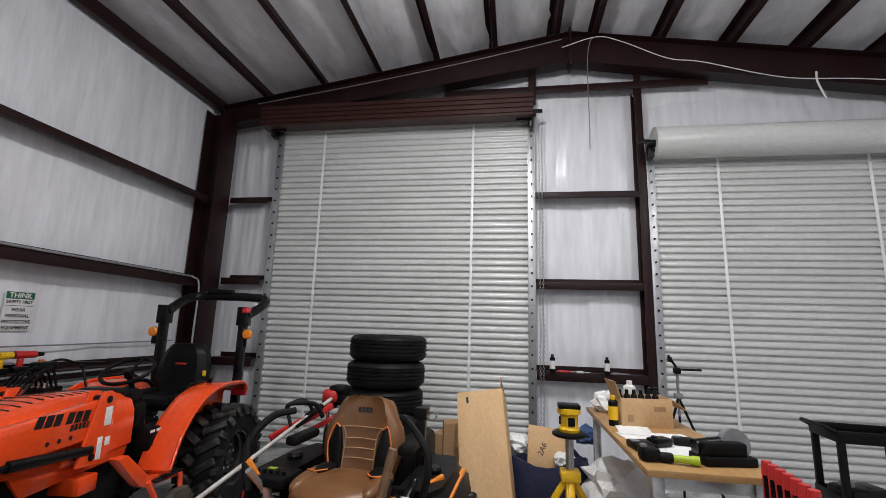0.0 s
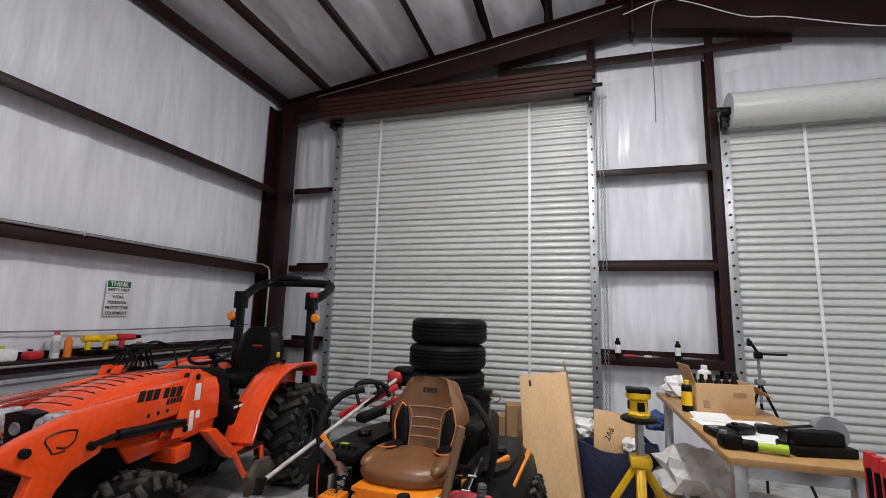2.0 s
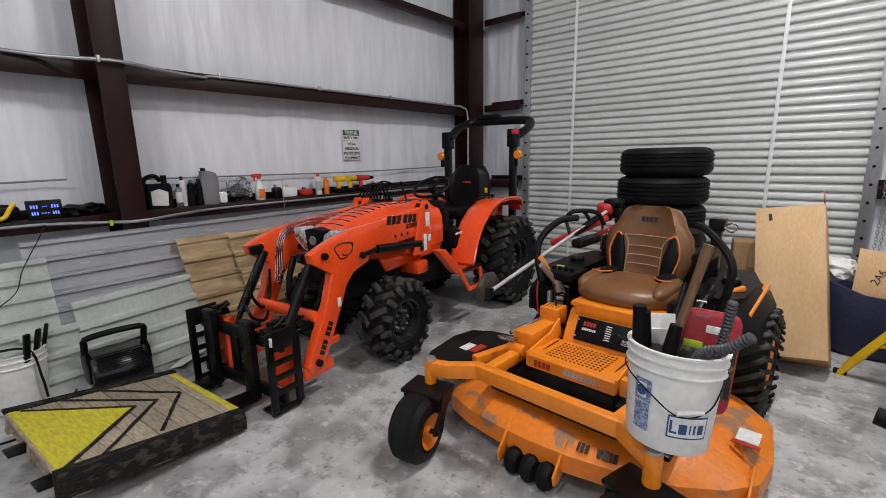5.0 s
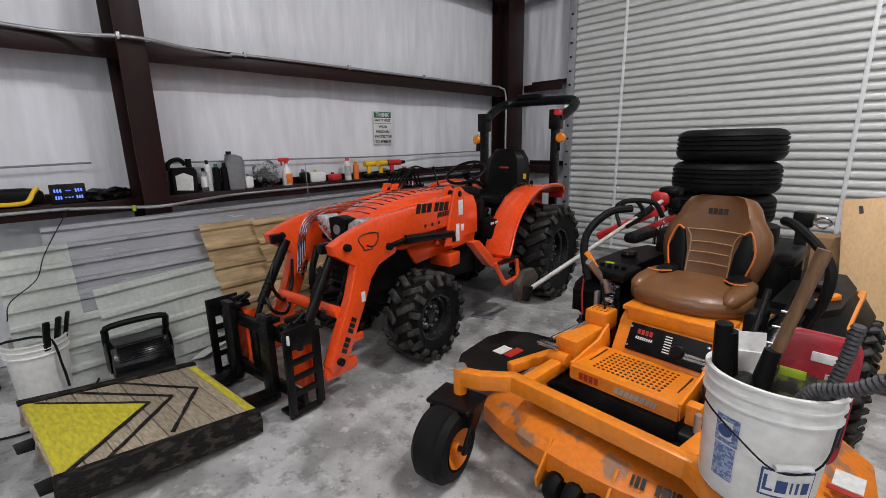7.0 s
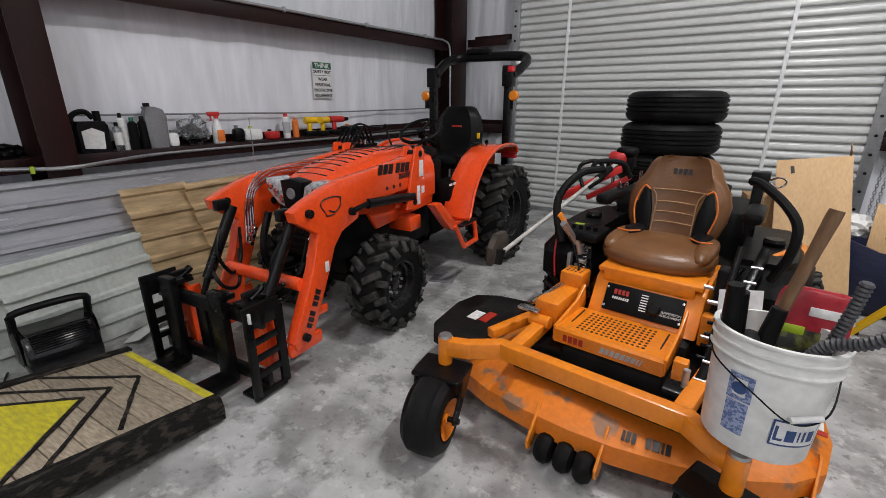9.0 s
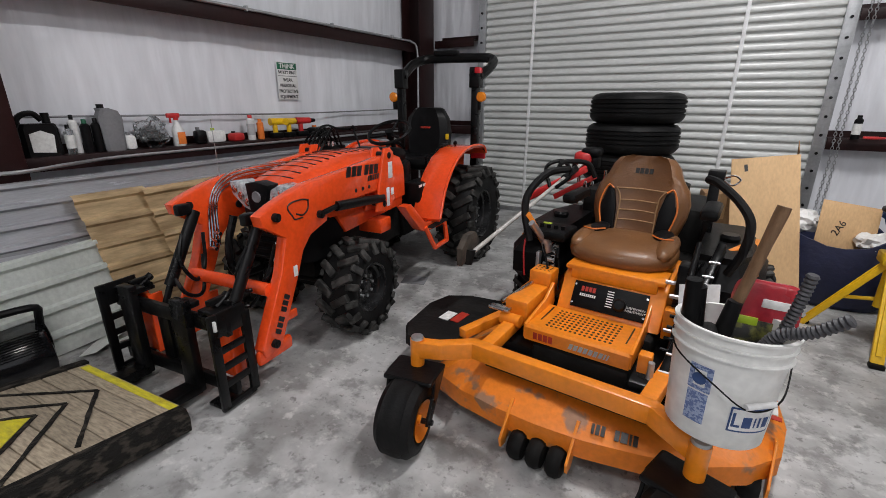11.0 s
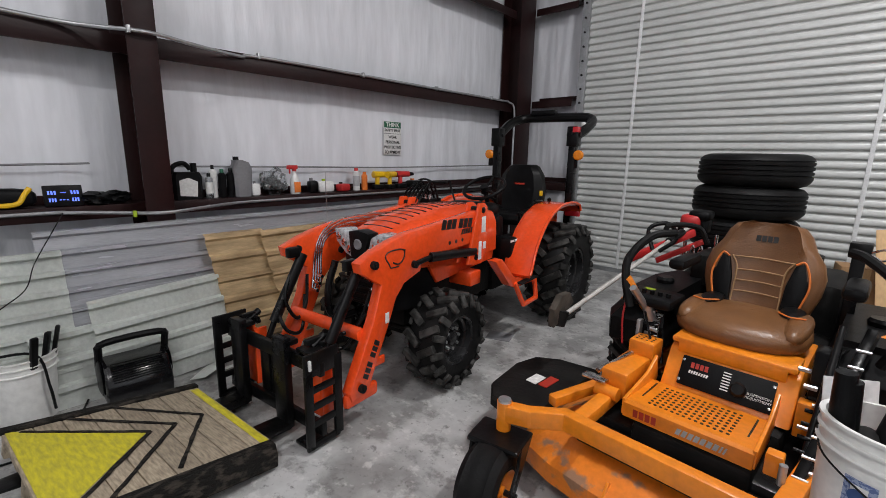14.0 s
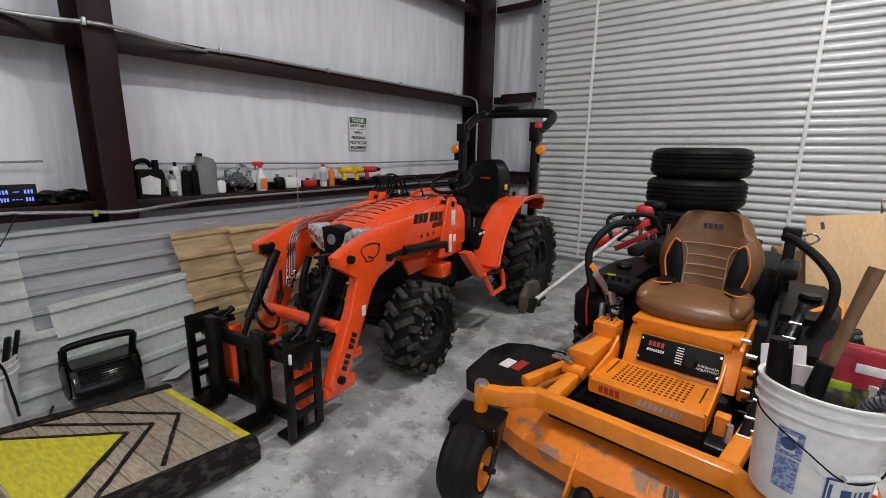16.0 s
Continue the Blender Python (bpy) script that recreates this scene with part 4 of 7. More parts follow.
# step
bm = bmesh.new()
prism(bm, [(-1.16, 0.74), (-1.06, 0.74), (-0.84, 0.56), (-0.5, 0.50), (-0.47, 0.46), (-0.84, 0.48), (-0.92, 0.52)], 0.43, 0.5, "x", 0.005)
sweep(bm, [(0.5, -0.84, 0.52), (0.53, -0.74, 0.34), (0.53, -0.72, 0.33), (0.53, -0.52, 0.33), (0.53, -0.5, 0.34), (0.5, -0.48, 0.48)], 0.02, 8, 3)
step = part("step", bm, "orange", tractor, "orange steel step")
part("step_tread", made(box, (0.47, -0.66, 0.512), (0.16, 0.3, 0.012), 0.004), "dusty", step)

# pallet fork carriage on the loader
bm = bmesh.new()
for z, h in ((0.42, 0.075), (0.10, 0.07)):
    box(bm, (-0.11, -2.53, z), (0.84, 0.03, h), 0.005)
for x in (-0.2, -0.1):
    box(bm, (x, -2.505, 0.26), (0.08, 0.03, 0.3), 0.004)
carriage = part("fork_carriage", bm, "black", tractor, "black steel pallet fork carriage")
for x in (-0.52, 0.30):
    bm = bmesh.new()
    box(bm, (x, -2.610, 0.27), (0.02, 0.045, 0.5), 0.004)
    box(bm, (x, -2.430, 0.25), (0.02, 0.05, 0.44), 0.004)
    for z in (0.035, 0.15, 0.24, 0.33):
        box(bm, (x, -2.520, z), (0.016, 0.19, 0.035), 0.004)
    box(bm, (x, -2.520, 0.46), (0.016, 0.19, 0.12), 0.006)
    box(bm, (x - 0.05 * (1 if x > 0 else -1), -2.550, 0.03), (0.12, 0.14, 0.02), 0.004)
    box(bm, (x - 0.09 * (1 if x > 0 else -1), -2.490, 0.48), (0.16, 0.12, 0.02), 0.004)
    part("end_frame", bm, "black", carriage)
for x in (-0.36, 0.04):
    bm = bmesh.new()
    box(bm, (x, -2.57, 0.285), (0.1, 0.045, 0.5), 0.006)
    prism(bm, [(-2.57, 0.03), (-2.57, 0.075), (-3.4, 0.135), (-3.62, 0.14), (-3.62, 0.13), (-3.4, 0.10)], x - 0.05, x + 0.05, "x", 0.004)
    box(bm, (x, -2.540, 0.5), (0.1, 0.08, 0.03), 0.006)
    part("fork", bm, "black", carriage, "black steel pallet fork")
for x in (-0.40, 0.18):
    bm = bmesh.new()
    box(bm, (x, -2.470, 0.28), (0.13, 0.025, 0.34), 0.006)
    box(bm, (x + 0.06, -2.450, 0.28), (0.02, 0.08, 0.34), 0.005)
    box(bm, (x - 0.06, -2.450, 0.28), (0.02, 0.08, 0.34), 0.005)
    part("attach_plate", bm, "orange", carriage)
part("maker_plate", made(box, (0.312, -2.61, 0.47), (0.02, 0.012, 0.05), 0.001), "decal_white", carriage)
bm = bmesh.new()
for x in (-0.40, 0.18):
    rod(bm, (x, -2.490, 0.49), (x, -2.410, 0.53), 0.02, seg=10)
    box(bm, (x, -2.470, 0.52), (0.03, 0.12, 0.03), 0.006)
    rod(bm, (x - 0.05, -2.450, 0.5), (x + 0.05, -2.450, 0.5), 0.013, seg=10)
loosen(part("latch_lever", bm, "black", carriage), "latch_lever")
SHORT = 0.972  # the whole machine is a little shorter than its drawing
for ob in tractor.children:
    if ob.name.split(".")[0] in ("rear_wheel", "front_wheel"):
        ob.location.y *= SHORT
    else:
        for o in (ob, *ob.children_recursive):
            if o.data.users == 1:
                o.data.transform(Matrix.Diagonal((1, SHORT, 1, 1)))


# ---- the mower ----
mower = thing("zero_turn_mower", pose(-0.641, 2.267, 0, 0, 0, -3.5), "orange zero-turn riding mower with a tan seat and worn deck", "mower")


def outline_deck(grow, z):
    pts = [(-0.60, 0.25), (-0.56, 0.17), (-0.4, 0.12), (-0.2, 0.1), (-0.02, 0.1), (0.16, 0.12), (0.36, 0.17), (0.56, 0.24), (0.7, 0.34), (0.79, 0.46), (0.81, 0.65), (0.77, 0.95), (0.62, 1.12), (0.2, 1.2), (-0.3, 1.18), (-0.56, 1.05), (-0.6, 0.7)]
    c = Vector((0.1, 0.65, 0))
    out = []
    for x, y in pts:
        d = Vector((x, y, 0)) - c
        out.append(c + d * (1 - grow / d.length) + Vector((0, 0, z)))
    return out


bm = bmesh.new()
loft(bm, [outline_deck(0.0, 0.10), outline_deck(0.0, 0.185), outline_deck(0.02, 0.2), outline_deck(0.17, 0.285), outline_deck(0.2, 0.29)])
deck = part("cutting_deck", bm, "deck", mower, "worn orange cutting deck with grass scuffs", 25)
bm = bmesh.new()
box(bm, (0.1, 0.62, 0.32), (0.9, 0.5, 0.06), 0.02)
# black plate added for the shade on the deck behind the rail
box(bm, (0.1, 0.42, 0.3), (0.86, 0.42, 0.024), 0.008)
for x in (-0.3, 0.1, 0.5):
    rod(bm, (x, 0.6, 0.28), (x, 0.6, 0.38), 0.09, seg=20)
part("spindle_cover", bm, "black", deck)
for x, y in ((-0.15, 0.1), (0.125, 0.12)):
    bm = bmesh.new()
    prism(bm, [(y - 0.06, 0.055), (y - 0.07, 0.1), (y + 0.04, 0.235), (y + 0.06, 0.22), (y + 0.04, 0.12), (y - 0.02, 0.05)], x - 0.006, x + 0.006, "x", 0.002)
    part("roller_bracket", bm, "mower", deck)
for k in range(3):
    bm = bmesh.new()
    x = -0.09 + 0.083 * k
    lathe(bm, [(0.012, -0.036), (0.05, -0.03), (0.062, -0.012), (0.062, 0.012), (0.05, 0.03), (0.012, 0.036)], 20, turned(x, 0.085, 0.065))
    part("anti_scalp_roller", bm, "dusty", deck)
bm = made(lathe, [(0.012, -0.04), (0.045, -0.035), (0.058, -0.012), (0.058, 0.012), (0.045, 0.035), (0.012, 0.04)], 20, turned(0.71, 0.4, 0.06))
part("anti_scalp_roller", bm, "dusty", deck)
for x in (0.655, 0.765):
    bm = bmesh.new()
    prism(bm, [(0.37, 0.04), (0.36, 0.1), (0.46, 0.24), (0.5, 0.23), (0.46, 0.1), (0.43, 0.04)], x - 0.005, x + 0.005, "x", 0.002)
    part("roller_bracket", bm, "mower", deck)
bm = bmesh.new()
sk = Matrix.Translation((0.26, 0.175, 0.222)) @ Matrix.Rotation(radians(8), 4, "Z") @ Matrix.Rotation(radians(28), 4, "X")
bars(bm, (0.25, 0.35, 0.35, -0.6, 0.4, 0.6, 0.2, 0.4), 0.042, sk, 0.0, 0.12)
loosen(part("deck_stencil", bm, "decal_black", deck), "stencil_mark", False)
part("warning_sticker", made(box, (0.72, 0.6, 0.292), (0.08, 0.1, 0.003), 0, None), "decal_white", deck)
part("warning_sticker", made(box, (0.72, 0.53, 0.292), (0.1, 0.025, 0.004), 0, None), "decal_red", deck)
# discharge chute
bm = bmesh.new()
loft(bm, [[(x, y, z) for x, y in ((-0.56, 0.24), (-0.68, 0.19), (-0.80, 0.22), (-0.88, 0.32), (-0.93, 0.6), (-0.9, 0.76), (-0.78, 0.84), (-0.56, 0.88))] for z in (0.24, 0.275)] +
     [[(x * 0.97 - 0.02, y * 0.96 + 0.02, z) for x, y in ((-0.56, 0.24), (-0.68, 0.19), (-0.80, 0.22), (-0.88, 0.32), (-0.93, 0.6), (-0.9, 0.76), (-0.78, 0.84), (-0.56, 0.88))] for z in (0.29,)])
chute = part("discharge_chute", bm, "dusty", mower, "black rubber discharge chute", 30)
part("warning_sticker", made(box, (-0.74, 0.52, 0.292), (0.06, 0.1, 0.003), 0, pose(0, 0, 0)), "decal_white", chute)
part("warning_sticker", made(box, (-0.675, 0.54, 0.292), (0.05, 0.12, 0.004), 0, pose(0, 0, 0)), "decal_red", chute)
# front frame
bm = bmesh.new()


def bar(bm, p, q, w=0.055, h=0.075):
    p, q = Vector(p), Vector(q)
    d = (q - p).normalized()
    side = d.cross(Vector((0, 0, 1))).normalized()
    m = Matrix.Translation((p + q) / 2) @ Matrix((side, d, side.cross(d))).transposed().to_4x4()
    box(bm, (0, 0, 0), (w, (q - p).length + 0.02, h), 0.008, m)


bar(bm, (-0.53, 0.0, 0.415), (-0.44, 0.03, 0.42))
bar(bm, (-0.45, 0.025, 0.42), (-0.33, 0.115, 0.425))
bar(bm, (-0.345, 0.112, 0.425), (0.385, 0.10, 0.43))
bar(bm, (0.37, 0.105, 0.43), (0.53, 0.005, 0.42))
bar(bm, (-0.29, 0.12, 0.42), (-0.34, 0.95, 0.38), 0.06, 0.06)
bar(bm, (0.35, 0.12, 0.42), (0.42, 0.95, 0.38), 0.06, 0.06)
bar(bm, (-0.5, 0.3, 0.36), (-0.36, 0.75, 0.38), 0.05, 0.05)
bar(bm, (-0.36, 0.75, 0.38), (-0.3, 1.4, 0.4), 0.07, 0.09)
bar(bm, (0.42, 0.75, 0.38), (0.4, 1.4, 0.4), 0.07, 0.09)
fr = part("front_frame", bm, "mower", mower, "orange tubular front frame")
for x, y in ((-0.545, -0.005), (0.53, -0.005)):
    bm = bmesh.new()
    rod(bm, (x, y, 0.335), (x, y, 0.46), 0.031, seg=20)
    tube = part("caster_tube", bm, "mower", mower)
    part("tube_cap", made(lathe, [(0.001, 0.0), (0.029, 0.0), (0.026, 0.01), (0.001, 0.013)], 20, Matrix.Translation((x, y, 0.46))), "galv", tube)
for x, y, ang in ((-0.545, -0.005, 9), (0.53, -0.005, -20)):
    cw = part("caster_fork", bmesh.new(), "black", mower)
    bm = bmesh.new()
    box(bm, (0, -0.05, 0.322), (0.22, 0.17, 0.022), 0.008)
    for s in (-1, 1):
        prism(bm, [(-0.09, 0.33), (0.03, 0.33), (-0.02, 0.27), (-0.135, 0.15), (-0.155, 0.142), (-0.175, 0.155), (-0.17, 0.18), (-0.11, 0.25)], s * 0.105 - 0.007, s * 0.105 + 0.007, "x", 0.003)
    rod(bm, (0, 0, 0.3), (0, 0, 0.34), 0.03)
    rod(bm, (-0.125, -0.155, 0.165), (0.125, -0.155, 0.165), 0.012)
    bm.to_mesh(cw.data)
    bm.free()
    cw.data.materials.append(MAT["black"])
    cw.matrix_local = pose(x, y + 0.012, 0, 0, 0, ang + 5)
    bm = bmesh.new()
    r, w = 0.165, 0.165
    lathe(bm, [(0.08, -w * 0.44), (0.1, -w * 0.5), (0.14, -w * 0.46), (0.158, -w * 0.33), (0.162, -w * 0.3), (0.16, -w * 0.27), (r, -w * 0.1), (r, w * 0.1), (0.16, w * 0.27), (0.162, w * 0.3), (0.158, w * 0.33), (0.14, w * 0.46), (0.1, w * 0.5), (0.08, w * 0.44), (0.08, -w * 0.44)], 40, turned(0, -0.155, 0.165))
    ct = part("caster_tyre", bm, "rubber", cw, "smooth grey-black caster tyre")
    bm = bmesh.new()
    for s in (-1, 1):
        lathe(bm, [(0.088, s * 0.083), (0.078, s * 0.074), (0.04, s * 0.035), (0.022, s * 0.045), (0.02, s * 0.075), (0.001, s * 0.075)], 24, turned(0, -0.155, 0.165), False)
    part("rim", bm, "mower", cw)
# rear wheels
for s in (-1, 1):
    wheel(mower, 0.03 + s * 0.53, 1.42, 0.305, 0.27, 0.15, s, 26, "mower", 0.02, 0.028, "drive_wheel")
# footplate and control panel
bm = bmesh.new()
prism(bm, [(0.365, 0.395), (0.365, 0.455), (0.378, 0.466), (0.66, 0.452), (0.68, 0.43), (0.66, 0.425), (0.39, 0.43), (0.38, 0.395)], -0.215, 0.245, "x", 0.004)
for x in (-0.218, 0.242):
    prism(bm, [(0.37, 0.40), (0.37, 0.468), (0.6, 0.505), (0.69, 0.56), (0.72, 0.45), (0.68, 0.40)], x - 0.004, x + 0.01, "x", 0.003)
plate = part("footplate", bm, "mower", mower, "orange footplate with punched grip holes")
bm = bmesh.new()
for i in range(14):
    for j in range(8):
        y = 0.42 + 0.028 * j
        rod(bm, (-0.13 + 0.0215 * i, y, 0.4645 - 0.0496 * (y - 0.378)), (-0.13 + 0.0215 * i, y, 0.4675 - 0.0496 * (y - 0.378)), 0.0066, seg=8)
tagged(part("grip_hole", bm, "decal_black", plate), kind="stuff")
for x in (-0.175, 0.205):
    part("tray_slot", made(box, (x, 0.52, 0.4605), (0.006, 0.2, 0.003), 0, None), "decal_black", plate)
bm = bmesh.new()
lip = Matrix.Translation((-0.125, 0.3635, 0.425)) @ Matrix.Rotation(radians(90), 4, "X")
bars(bm, (0.55, 0.55, 0.55, 0.55), 0.032, lip, 0.0, 0.2, 0.002)
part("maker_mark", bm, "decal_red", plate)
bm = bmesh.new()
lip = Matrix.Translation((0.075, 0.3635, 0.425)) @ Matrix.Rotation(radians(90), 4, "X")
bars(bm, (0.6, 0.6, 0.6, 0.6, 0.6, 0.6, 0.6, 0.25, 0.25), 0.026, lip, 0.3, 0.22, 0.002)
loosen(part("model_mark", bm, "decal_grey", plate), "model_letter", False)
bm = bmesh.new()
box(bm, (0.04, 0.5, 0.34), (0.42, 0.3, 0.1), 0.02)
box(bm, (0.04, 0.9, 0.35), (0.5, 0.6, 0.16), 0.03)
box(bm, (0.05, 1.3, 0.45), (0.56, 0.5, 0.3), 0.04)
part("underframe", bm, "dusty", mower)
bm = bmesh.new()
prism(bm, [(0.66, 0.44), (0.75, 0.60), (0.80, 0.63), (1.2, 0.63), (1.2, 0.46), (0.72, 0.44)], -0.18, 0.3, "x", 0.01)
panel = part("control_panel", bm, "mower", mower)
pm = Matrix.Translation((0.06, 0.698, 0.53)) @ Matrix.Rotation(radians(61), 4, "X")
part("panel_face", made(box, (0, 0, 0.003), (0.345, 0.13, 0.008), 0.004, pm), "black_plastic", panel)
bm = bmesh.new()
bars(bm, (0.55, 0.55, 0.55, 0.55), 0.024, pm @ Matrix.Translation((-0.1, 0.03, 0.0072)), 0, 0.2, 0.001)
part("maker_mark", bm, "decal_red", panel)
bm = bmesh.new()
bars(bm, (0.5,) * 8, 0.013, pm @ Matrix.Translation((-0.1, 0.0, 0.0072)), 0.2, 0.25, 0.001)
for k in range(7):
    box(bm, (0.005, -0.03 + 0.012 * k, 0.0075), (0.03, 0.005, 0.001), 0, pm)
loosen(part("panel_mark", bm, "decal_white", panel), "panel_mark", False)
lettering("SUSPENSION\nADJUSTMENT", 0.015, pm @ Matrix.Translation((0.125, -0.02, 0.0075)), "decal_white", panel)
bm = bmesh.new()
lathe(bm, [(0.03, 0.0), (0.03, 0.02), (0.022, 0.03), (0.001, 0.03)], 20, pm @ Matrix.Translation((0.055, -0.012, 0.007)))
part("adjuster_knob", bm, "black", panel)
bm = bmesh.new()
for x in (-0.165, 0.165):
    for y in (-0.045, 0.045):
        lathe(bm, [(0.006, 0), (0.006, 0.004), (0.001, 0.005)], 10, pm @ Matrix.Translation((x, y, 0.006)))
loosen(part("screw", bm, "chrome", panel), "screw")
bm = bmesh.new()
box(bm, (0.055, 0.82, 0.645), (0.46, 0.16, 0.025), 0.008)
box(bm, (0.055, 0.75, 0.62), (0.4, 0.02, 0.06), 0.006)
part("seat_plate", bm, "mower", mower)
# parking brake pedal and height lever block beside the footplate
bm = bmesh.new()
box(bm, (-0.31, 0.62, 0.46), (0.12, 0.3, 0.12), 0.012)
box(bm, (-0.3, 0.78, 0.54), (0.12, 0.12, 0.1), 0.01)
rod(bm, (-0.36, 0.42, 0.44), (-0.26, 0.42, 0.44), 0.03)
part("brake_housing", bm, "mower", mower)
bm = bmesh.new()
rod(bm, (-0.33, 0.7, 0.53), (-0.38, 0.46, 0.5), 0.011)
box(bm, (-0.37, 0.42, 0.485), (0.11, 0.045, 0.016), 0.005)
part("brake_pedal", bm, "chrome", mower, "bright steel pedal")
bm = bmesh.new()
rod(bm, (0.36, 0.5, 0.4), (0.38, 0.8, 0.85), 0.012)
rod(bm, (0.36, 0.75, 0.4), (0.37, 0.85, 0.75), 0.02)
for k in range(8):
    rod(bm, (0.33, 0.5 + 0.05 * k, 0.46 + 0.03 * k), (0.41, 0.5 + 0.05 * k, 0.46 + 0.03 * k), 0.008, seg=8)
box(bm, (0.4, 0.62, 0.52), (0.016, 0.14, 0.34), 0.004)
box(bm, (0.35, 0.8, 0.6), (0.06, 0.1, 0.3), 0.01)
part("linkage", bm, "black", mower)
bm = bmesh.new()
for k in range(10):
    random.seed(40 + k)
    p = Vector((0.34 + random.uniform(-0.02, 0.08), 0.4 + 0.05 * k, 0.45 + 0.025 * k))
    rod(bm, p, p + Vector((0.03, 0, 0.0)), 0.008, seg=6)
for k in range(6):
    p = Vector((-0.36 + 0.01 * k, 0.86 + 0.02 * k, 0.55 + 0.03 * k))
    rod(bm, p, p + Vector((0.03, 0, 0.0)), 0.009, seg=6)
rod(bm, (0.33, 0.3, 0.43), (0.33, 0.3, 0.5), 0.012)
loosen(part("bolt", bm, "galv", mower), "bolt")
bm = bmesh.new()
box(bm, (0.3, 0.36, 0.46), (0.05, 0.05, 0.08), 0.006)
box(bm, (0.33, 0.68, 0.5), (0.05, 0.06, 0.14), 0.006)
bar(bm, (0.36, 0.95, 0.68), (0.55, 1.2, 0.76), 0.03, 0.03)
bar(bm, (-0.46, 0.88, 0.84), (-0.36, 0.98, 0.62), 0.03, 0.035)
loosen(part("lever_arm", bm, "mower", mower), "lever_arm")


# upright brackets, springs and cables at both sides of the seat
bm = bmesh.new()
bar(bm, (0.35, 0.27, 0.34), (0.46, 0.95, 0.80), 0.035, 0.055)
part("lap_bar_bracket", bm, "black", mower, "black steel lap bar bracket")
bm = bmesh.new()
bar(bm, (-0.3, 0.84, 0.42), (-0.32, 0.98, 0.7), 0.05, 0.04)
part("lap_bar_bracket", bm, "black", mower)
for k in range(9):
    p = Vector((0.35, 0.27, 0.34)).lerp(Vector((0.46, 0.95, 0.8)), 0.08 + 0.1 * k)
    part("bracket_bolt", made(rod, p + Vector((-0.022, -0.028, 0.015)), p + Vector((0.022, -0.028, 0.015)), 0.006, seg=6), "galv", mower)
for k, (p, q) in enumerate((((0.31, 0.74, 0.5), (0.35, 0.86, 0.68)), ((0.4, 0.8, 0.5), (0.42, 0.9, 0.66)), ((-0.27, 0.8, 0.56), (-0.3, 0.9, 0.7)))):
    p, q = Vector(p), Vector(q)
    part("return_spring", made(sweep, [p.lerp(q, i / 60) + Vector((0.011 * math.cos(i), 0.011 * math.sin(i), 0)) for i in range(61)], 0.0022, 4, 0), "chrome", mower, "coiled return spring")
for k, pts in enumerate(([(0.3, 0.8, 0.45), (0.34, 0.84, 0.6), (0.39, 0.95, 0.7), (0.45, 1.05, 0.72)], [(0.42, 0.85, 0.42), (0.45, 0.9, 0.58), (0.4, 1.0, 0.69)], [(-0.28, 0.78, 0.58), (-0.33, 0.84, 0.66), (-0.4, 0.95, 0.72)], [(-0.24, 0.84, 0.46), (-0.27, 0.9, 0.6), (-0.36, 1.02, 0.7)])):
    part("control_cable", made(sweep, pts, 0.0055, 6), "red" if k == 1 else "black", mower)
for x, y, z in ((-0.30, 0.86, 0.62), (-0.27, 0.84, 0.55), (-0.34, 0.93, 0.69), (0.33, 0.72, 0.62), (0.3, 0.78, 0.66)):
    part("bracket_bolt", made(rod, (x - 0.02, y - 0.02, z), (x + 0.02, y - 0.02, z), 0.01, seg=6), "galv", mower)
for i in range(4):
    for j in range(3):
        part("housing_hole", made(rod, (-0.335 + 0.023 * i, 0.755 + 0.024 * j, 0.589), (-0.335 + 0.023 * i, 0.755 + 0.024 * j, 0.591), 0.006, seg=8), "decal_black", mower)


# seat: cushion, backrest with side bolsters, headrest, dark inserts and piping
def oval(cx, cy, cz, rx, ry, rz, bm, nu=20, nv=12, power=2.6):
    """A soft cushion: a rounded box."""
    def sp(v, p):
        return math.copysign(abs(v) ** (2 / p), v)
    rows = []
    for j in range(nv + 1):
        b = math.pi * (j / nv - 0.5)
        rows.append([bm.verts.new((cx + rx * sp(math.cos(b), power) * sp(math.cos(2 * math.pi * i / nu), power), cy + ry * sp(math.cos(b), power) * sp(math.sin(2 * math.pi * i / nu), power), cz + rz * sp(math.sin(b), power))) for i in range(nu)])
    for a, b in zip(rows, rows[1:]):
        for i in range(nu):
            bm.faces.new((a[i], a[(i + 1) % nu], b[(i + 1) % nu], b[i]))


bm = bmesh.new()
oval(0.055, 0.98, 0.72, 0.265, 0.25, 0.075, bm)
cushion = part("seat_cushion", bm, "tan", mower, "tan vinyl seat cushion", 60)
for s in (-1, 1):
    bm = bmesh.new()
    oval(0.055 + s * 0.205, 1.0, 0.755, 0.05, 0.2, 0.045, bm, 14, 10, 2.4)
    part("side_bolster", bm, "tan", cushion, "", 60)
    bm = bmesh.new()
    oval(0.055 + s * 0.165, 1.1, 0.79, 0.05, 0.1, 0.018, bm, 14, 8, 2.2)
    part("dark_insert", bm, "black_plastic", cushion, "", 60)
lean = Matrix.Translation((0.055, 1.2, 0.78)) @ Matrix.Rotation(radians(-14), 4, "X")
bm = bmesh.new()
loft(bm, [[(a * w, b, z) for a, b in ((-1, 0.05), (-0.98, -0.03), (-0.75, -0.065), (-0.5, -0.04), (0, -0.035), (0.5, -0.04), (0.75, -0.065), (0.98, -0.03), (1, 0.05), (0.5, 0.085), (-0.5, 0.085))] for z, w in ((-0.08, 0.19), (0.0, 0.215), (0.1, 0.245), (0.18, 0.252), (0.25, 0.235), (0.31, 0.195), (0.37, 0.172), (0.405, 0.145), (0.418, 0.09))])
bmesh.ops.transform(bm, matrix=lean, verts=bm.verts)
